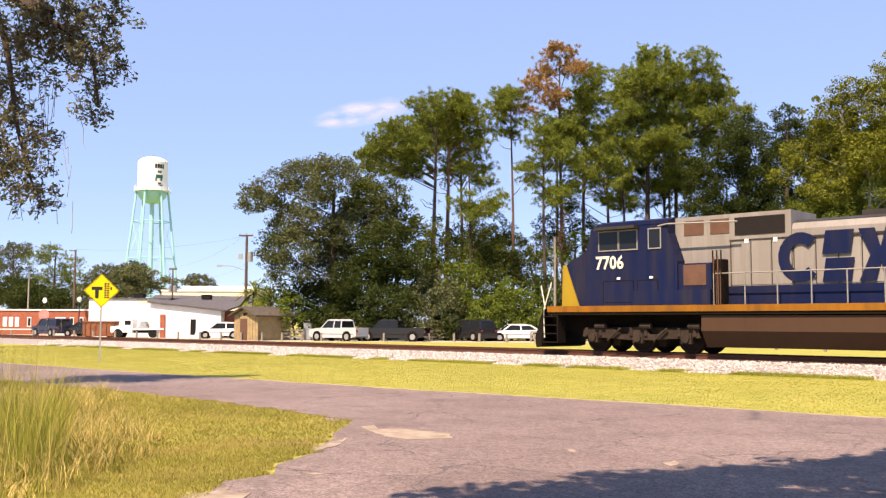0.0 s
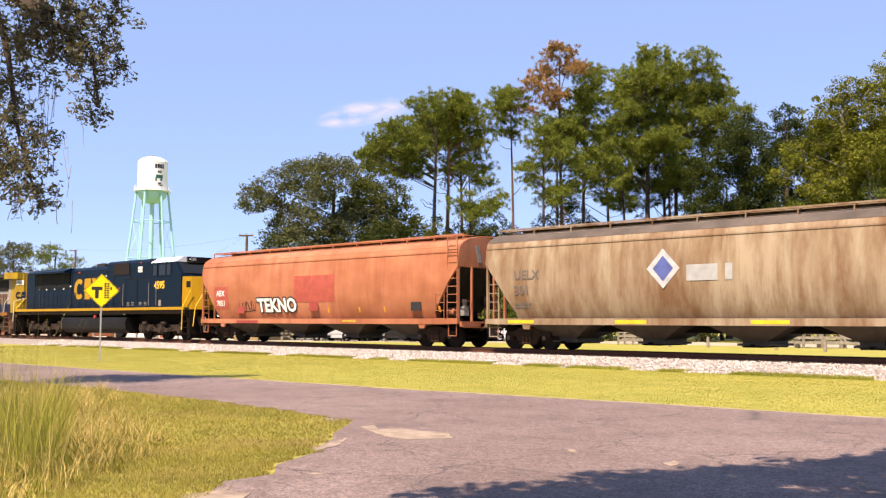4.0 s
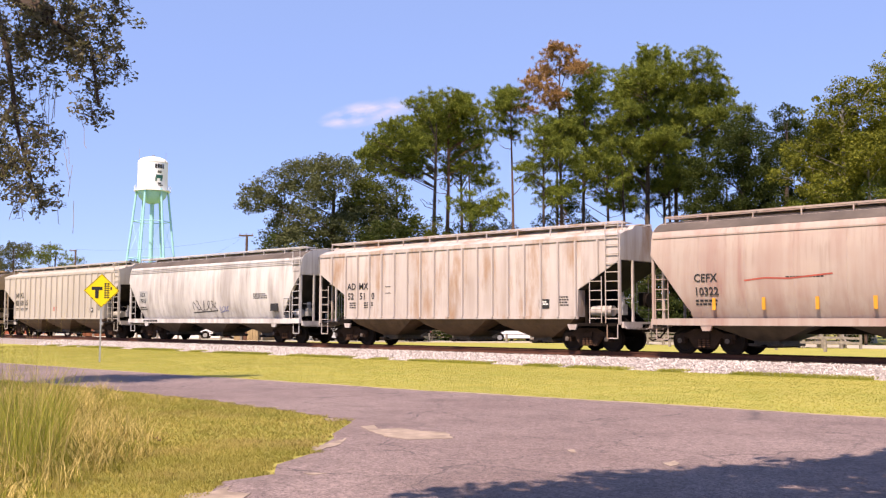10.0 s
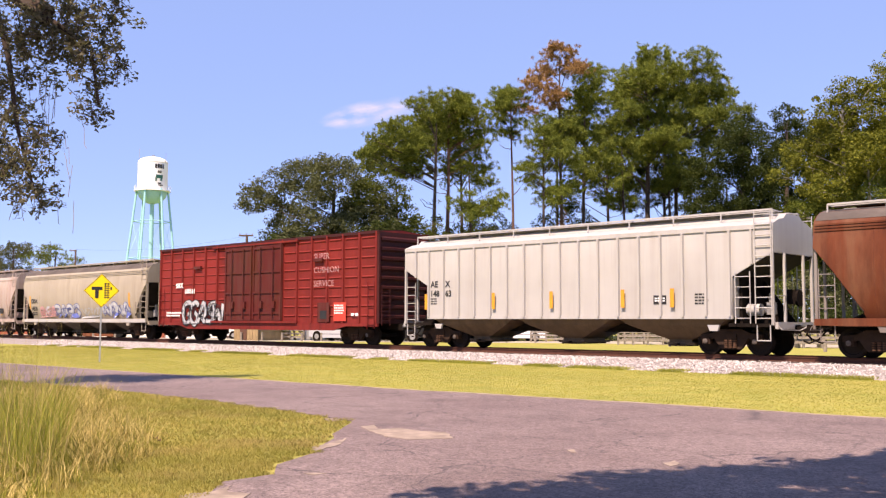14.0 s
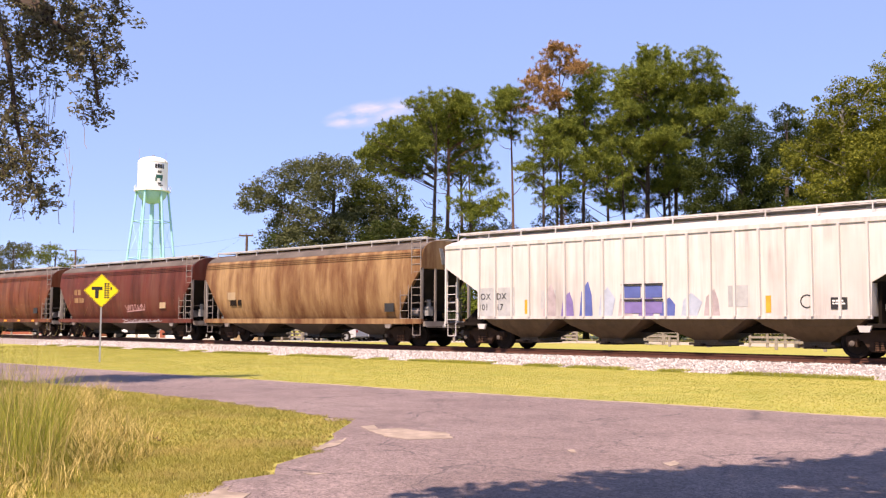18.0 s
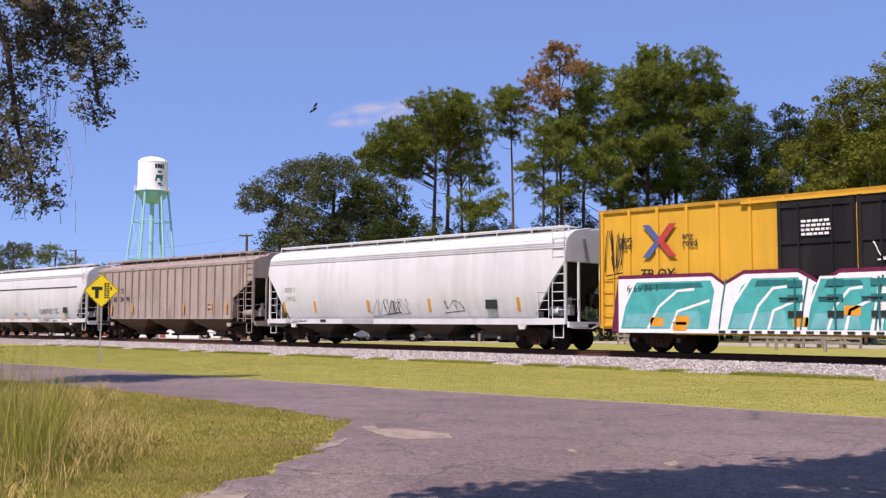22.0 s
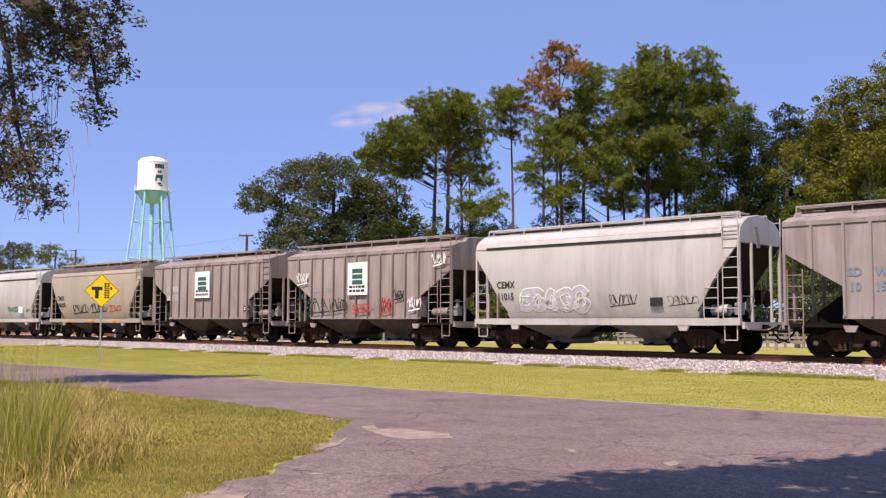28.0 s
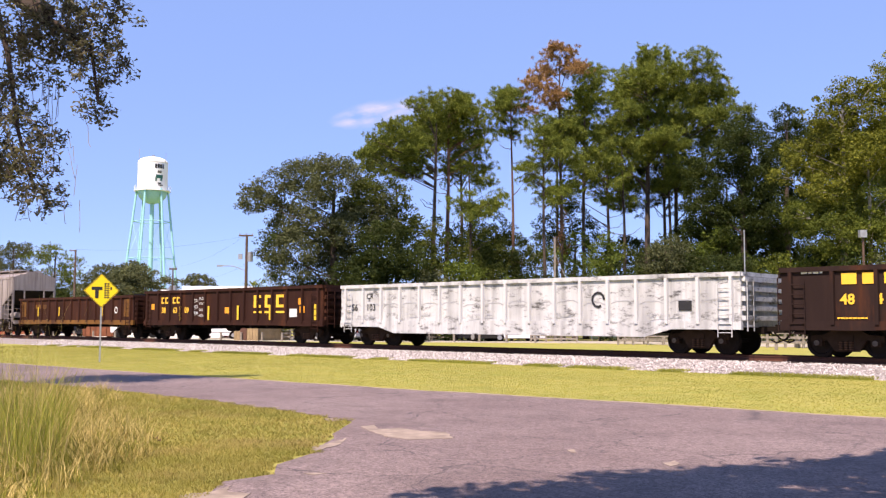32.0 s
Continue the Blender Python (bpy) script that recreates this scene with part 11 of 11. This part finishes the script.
def in_view(P, lo=-0.5, hi=0.5):
    u = P[:, 0] * math.cos(YAW) - P[:, 1] * math.sin(YAW)
    d = P[:, 0] * math.sin(YAW) + P[:, 1] * math.cos(YAW)
    return (d > 3) & (u / np.maximum(d, 0.1) > lo) & (u / np.maximum(d, 0.1) < hi)


lawn(lambda P: on_lawn(P) & in_view(P) & (np.hypot(P[:, 0], P[:, 1]) < 13), (-14, -5, 2, 11), 300000, 0.04, 0.0055, 0.9, G_near, "short mown yellow-green grass of the near verge", 1)
lawn(lambda P: on_lawn(P) & in_view(P) & (np.hypot(P[:, 0], P[:, 1]) >= 13), (-34, -9, 2, 11), 300000, 0.04, 0.012, 0.9, G_near, "mown yellow-green grass along the verge", 2, far=True)
rgt = np.random.default_rng(33)


def tall_zone(P):
    u = P[:, 0] * math.cos(YAW) - P[:, 1] * math.sin(YAW)
    d = P[:, 0] * math.sin(YAW) + P[:, 1] * math.cos(YAW)
    x = u / d
    edge = np.interp(d, [7, 9, 11, 13, 16], [-0.44, -0.35, -0.29, -0.29, -0.33])
    fade = np.clip((edge - x) / 0.12, 0, 1)
    return on_lawn(P) & in_view(P, -0.56) & (d > 7.6) & (x < edge) & (rgt.uniform(size=len(P)) < 0.15 + 0.85 * fade)




def tufts(test, box, count, per, spread, h, w, lean, mat, label, seed, name):
    """Tussocks: blades fanning out from many small feet."""
    rng = np.random.default_rng(seed)
    C = np.stack([rng.uniform(box[0], box[1], count), rng.uniform(box[2], box[3], count), np.zeros(count)], 1)
    C = C[test(C)]
    size = np.repeat(rng.uniform(0.55, 1.35, len(C)), per)
    a = rng.uniform(0, 2 * np.pi, len(C) * per)
    r = spread * np.sqrt(rng.uniform(0, 1, len(a)))
    P = np.repeat(C, per, axis=0) + np.stack([np.cos(a) * r, np.sin(a) * r, 0 * a], 1)
    me = blades(P, h * size, w, lean, rng, mat, name)
    return tagged(new(name, me), label, "grass", kind="stuff")


def weed_zone(P):
    u = P[:, 0] * math.cos(YAW) - P[:, 1] * math.sin(YAW)
    d = P[:, 0] * math.sin(YAW) + P[:, 1] * math.cos(YAW)
    x = u / d
    return on_lawn(P) & (d > 8.8) & (d < 14) & (x < -0.385) & (x > -0.56)


BOX = (-20, -7, 2, 11)
tufts(tall_zone, BOX, 4600, 24, 0.12, 0.24, 0.0075, 0.95, G_tall, "unmown straw-yellow grass in thick tussocks", 3, "tall_grass")
tufts(tall_zone, BOX, 2600, 22, 0.1, 0.2, 0.0075, 0.85, G_green, "green tussocks among the straw-yellow grass", 7, "tall_grass")
tufts(tall_zone, BOX, 900, 8, 0.09, 0.46, 0.005, 0.7, G_tall, "thin seeding stems over the straw-yellow grass", 8, "tall_grass")
tufts(weed_zone, BOX, 1300, 22, 0.16, 0.75, 0.0065, 0.5, G_weed, "tall green weeds at the roadside", 4, "tall_weeds")
tufts(weed_zone, BOX, 700, 8, 0.12, 1.25, 0.004, 0.35, G_tall, "tall seeding grass stems at the roadside", 9, "tall_weeds")
lawn(lambda P: (P[:, 1] > np.interp(P[:, 0], [q[0] for q in far_edge], [q[1] for q in far_edge])) & in_view(P), (-62, 2, 13.5, 27.9), 390000, 0.013, 0.02, 1.6, G_mown, "mown yellow-green grass strip before the track", 5, far=True)
lawn(lambda P: in_view(P) & (np.sin(P[:, 0] * 0.9) + np.sin(P[:, 0] * 2.3 + 1) > -0.3), (-60, 1, 27.2, 28.1), 60000, 0.09, 0.02, 0.6, G_weed, "green grass fringe along the ballast", 6, far=True)

# loose ballast stones
rng = np.random.default_rng(12)
n = 36000
X = -64 * rng.uniform(0, 1, n) ** 0.85
Yp = rng.uniform(TY - 3.95, TY - 0.9, n)
Zp = np.clip((Yp - (TY - 3.75)) / 1.75, 0, 1) * 0.27
C = np.stack([X, Yp, Zp], 1)
octa = np.array([[1, 0, 0], [-1, 0, 0], [0, 1, 0], [0, -1, 0], [0, 0, 1], [0, 0, -1]], float)
tri = np.array([[0, 2, 4], [2, 1, 4], [1, 3, 4], [3, 0, 4], [2, 0, 5], [1, 2, 5], [3, 1, 5], [0, 3, 5]])
R = rng.normal(size=(n, 3, 3))
q, _ = np.linalg.qr(R)
sz = rng.uniform(0.022, 0.058, (n, 1, 1)) * rng.uniform(0.6, 1.3, (n, 1, 3))
V = (np.einsum("ij,njk->nik", octa, q) * sz + C[:, None]).reshape(-1, 3)
F = (tri[None] + (np.arange(n) * 6)[:, None, None]).reshape(-1, 3)
me = bpy.data.meshes.new("ballast_stones")
me.vertices.add(len(V))
me.vertices.foreach_set("co", V.astype(np.float32).ravel())
me.loops.add(3 * len(F))
me.loops.foreach_set("vertex_index", F.astype(np.int32).ravel())
me.polygons.add(len(F))
me.polygons.foreach_set("loop_start", np.arange(0, 3 * len(F), 3, dtype=np.int32))
me.update(calc_edges=True)
me.materials.append(M_ballast)
tagged(new("ballast_stones", me), "loose pale crushed stones beside the rails", "ballast", kind="stuff")

# sandy spots where the verge wears into the road
for k, pts0 in enumerate([[(-10.78, 9.57), (-10.74, 9.82), (-10.31, 9.5), (-10.19, 9.8), (-9.68, 9.78), (-9.35, 9.89), (-8.85, 9.48), (-9.11, 8.96), (-9.55, 8.97), (-10.32, 9.31)], [(-9.41, 7.57), (-9.51, 7.93), (-9.82, 8.49), (-9.39, 8.04), (-9.25, 7.74), (-9.07, 7.36)], [(-7.6, 4.66), (-7.57, 4.96), (-7.74, 5.29), (-7.47, 5.07), (-7.26, 5.16), (-7.1, 4.98), (-7.39, 4.59)], [(-7.87, 6.21), (-7.8, 6.34), (-7.69, 6.39), (-7.67, 6.23)], [(-12.05, 9.94), (-11.93, 10.07), (-11.62, 9.94), (-11.68, 9.73)], [(-5.68, 9.41), (-5.67, 9.66), (-5.5, 9.48), (-5.5, 9.25)], [(-7.06, 9.55), (-7.02, 9.66), (-6.86, 9.46), (-6.92, 9.4)]]):
    ring = wavy(pts0 + [pts0[0]], 0.02, 0.08, 20 + k)[:-1]
    sheet("sand_patch", ring, 0.018, M_sand, "pale sand washed onto the asphalt edge", "sand", 0.01)
strip_pts = [(x, y) for x, y in far_edge if -60 < x < 10]
rgs = random.Random(6)
sheet("verge_sand", [(x, y - 0.02 - rgs.uniform(0, 0.10)) for x, y in strip_pts] + [(x, y + 0.03 + rgs.uniform(0, 0.12)) for x, y in strip_pts[::-1]], 0.02, M_sand, "thin pale sandy edge between asphalt and grass", "sand", 0.01)
for x, y in [(-11.09, 4.61), (-10.69, 4.51), (-10.78, 4.73), (-10.46, 4.63), (-11.11, 5.4), (-11.23, 5.49), (-11.36, 6.62), (-11.12, 6.53)]:
    u0 = Shape()
    r = rgs.uniform(0.03, 0.07)
    u0.add([(x - r, y, 0.03), (x, y - r * 0.6, 0.05), (x + r, y, 0.035), (x, y + r * 0.6, 0.06)], [(0, 1, 2, 3)])
    solo("fallen_leaf", u0, L_deadvine, "dry brown fallen leaf on the grass", "leaf", group="fallen leaves")

# fair-weather cloud, far off
n = Nodes("thin white cloud")
n.t.nodes.remove(n.b)
gen = n.t.nodes.new("ShaderNodeTexCoord").outputs["Generated"]
emi = n.t.nodes.new("ShaderNodeEmission")
emi.inputs[0].default_value, emi.inputs[1].default_value = (1.0, 0.93, 0.97, 1), 0.62
tra = n.t.nodes.new("ShaderNodeBsdfTransparent")
grad = n.t.nodes.new("ShaderNodeTexGradient")
grad.gradient_type = "SPHERICAL"
mp = n.t.nodes.new("ShaderNodeMapping")
mp.inputs["Location"].default_value = (-1.0, -1.0, 0)
mp.inputs["Scale"].default_value = (2, 2, 0)
n.link(gen, mp.inputs[0])
n.link(n.mix(0.5, mp.outputs[0], n.mix(1.0, n.noise(3.0, 5, co=gen), (0.5, 0.5, 0.5), "SUBTRACT"), "ADD"), grad.inputs[0])
fac = n.times(n.ramp(grad.outputs["Fac"], 0.1, 0.6), n.ramp(n.noise(3.2, 7, (1.4, 1.0, 1), co=gen), 0.3, 0.62))
mx = n.t.nodes.new("ShaderNodeMixShader")
n.link(n.times(fac, 0.6), mx.inputs[0])
n.link(tra.outputs[0], mx.inputs[1])
n.link(emi.outputs[0], mx.inputs[2])
n.link(mx.outputs[0], n.t.nodes["Material Output"].inputs[0])
cloud_me = bpy.data.meshes.new("cloud")
cloud_me.from_pydata([(-150, -42, 0), (150, -42, 0), (150, 42, 0), (-150, 42, 0)], [], [(0, 1, 2, 3)])
cloud_me.materials.append(n.m)
cloud = tagged(new("cloud", cloud_me), "small thin white fair-weather cloud", "cloud")


def cloud_at(u):
    return pose(*spot(u, 2500, 540), 0, 0, TURN) @ pose(0, 0, 0, 90, -11, 0)


cloud.matrix_basis = cloud_at(-190)

# an insect that darts past the lens
M_insect = plain("dark insect shell", (0.01, 0.01, 0.012), 0.4)
bug = thing("insect", "small dark flying insect in the air", "insect", set_at(-6, 0.9, 0, 1.9))
part("body", Shape().loft([[(x, r * math.cos(a), x * 0.7 + r * math.sin(a)) for a in [k * math.pi / 4 for k in range(8)]] for x, r in ((-0.004, 0.0003), (-0.002, 0.0013), (0.001, 0.0016), (0.003, 0.001), (0.0045, 0.0003))]), M_insect, bug, smooth=60)
for o in (-1, 1):
    part("wing", Shape().add([(0, 0, 0.001), (0.004, o * 0.002, 0.006), (0.0035, o * 0.003, 0.0085), (0.001, o * 0.001, 0.005)], [(0, 1, 2, 3)]), M_insect, bug)


def motions():
    walk(cloud, [(0, cloud_at(-210)), (16, cloud_at(-188)), (32, cloud_at(-168))])
    walk(bug, [(0, set_at(-6, 0.9, 20, 1.9)), (21.8, set_at(-5.6, 0.9, 20, 1.9)), (21.93, set_at(-0.8, 0.96, 20, 1.82)), (22.0, set_at(-0.135, 1.0, 20, 1.737)), (22.07, set_at(0.6, 1.05, 20, 1.9)), (22.2, set_at(4, 1.3, 20, 2.6)), (32, set_at(6, 1.5, 20, 2.9))])
    for p in SWAY:
        walk(p, [(t, pose(-2.17, 5.25, 3.4) @ pose(0, 0, 0, 0, a, 0) @ pose(2.17, -5.25, -3.4)) for t, a in ((0, 0), (4, 0.1), (8, -0.1), (12, -0.3), (16, -0.2), (20, -0.6), (24, -0.8), (27, -1.0), (29, -1.9), (30.5, -1.4), (32, -1.7))])
    for car, q in TRAIN:
        walk(car, [(t, pose(q - run, TY, RZ)) for t, run in zip(GONE, RUN)])


motions()
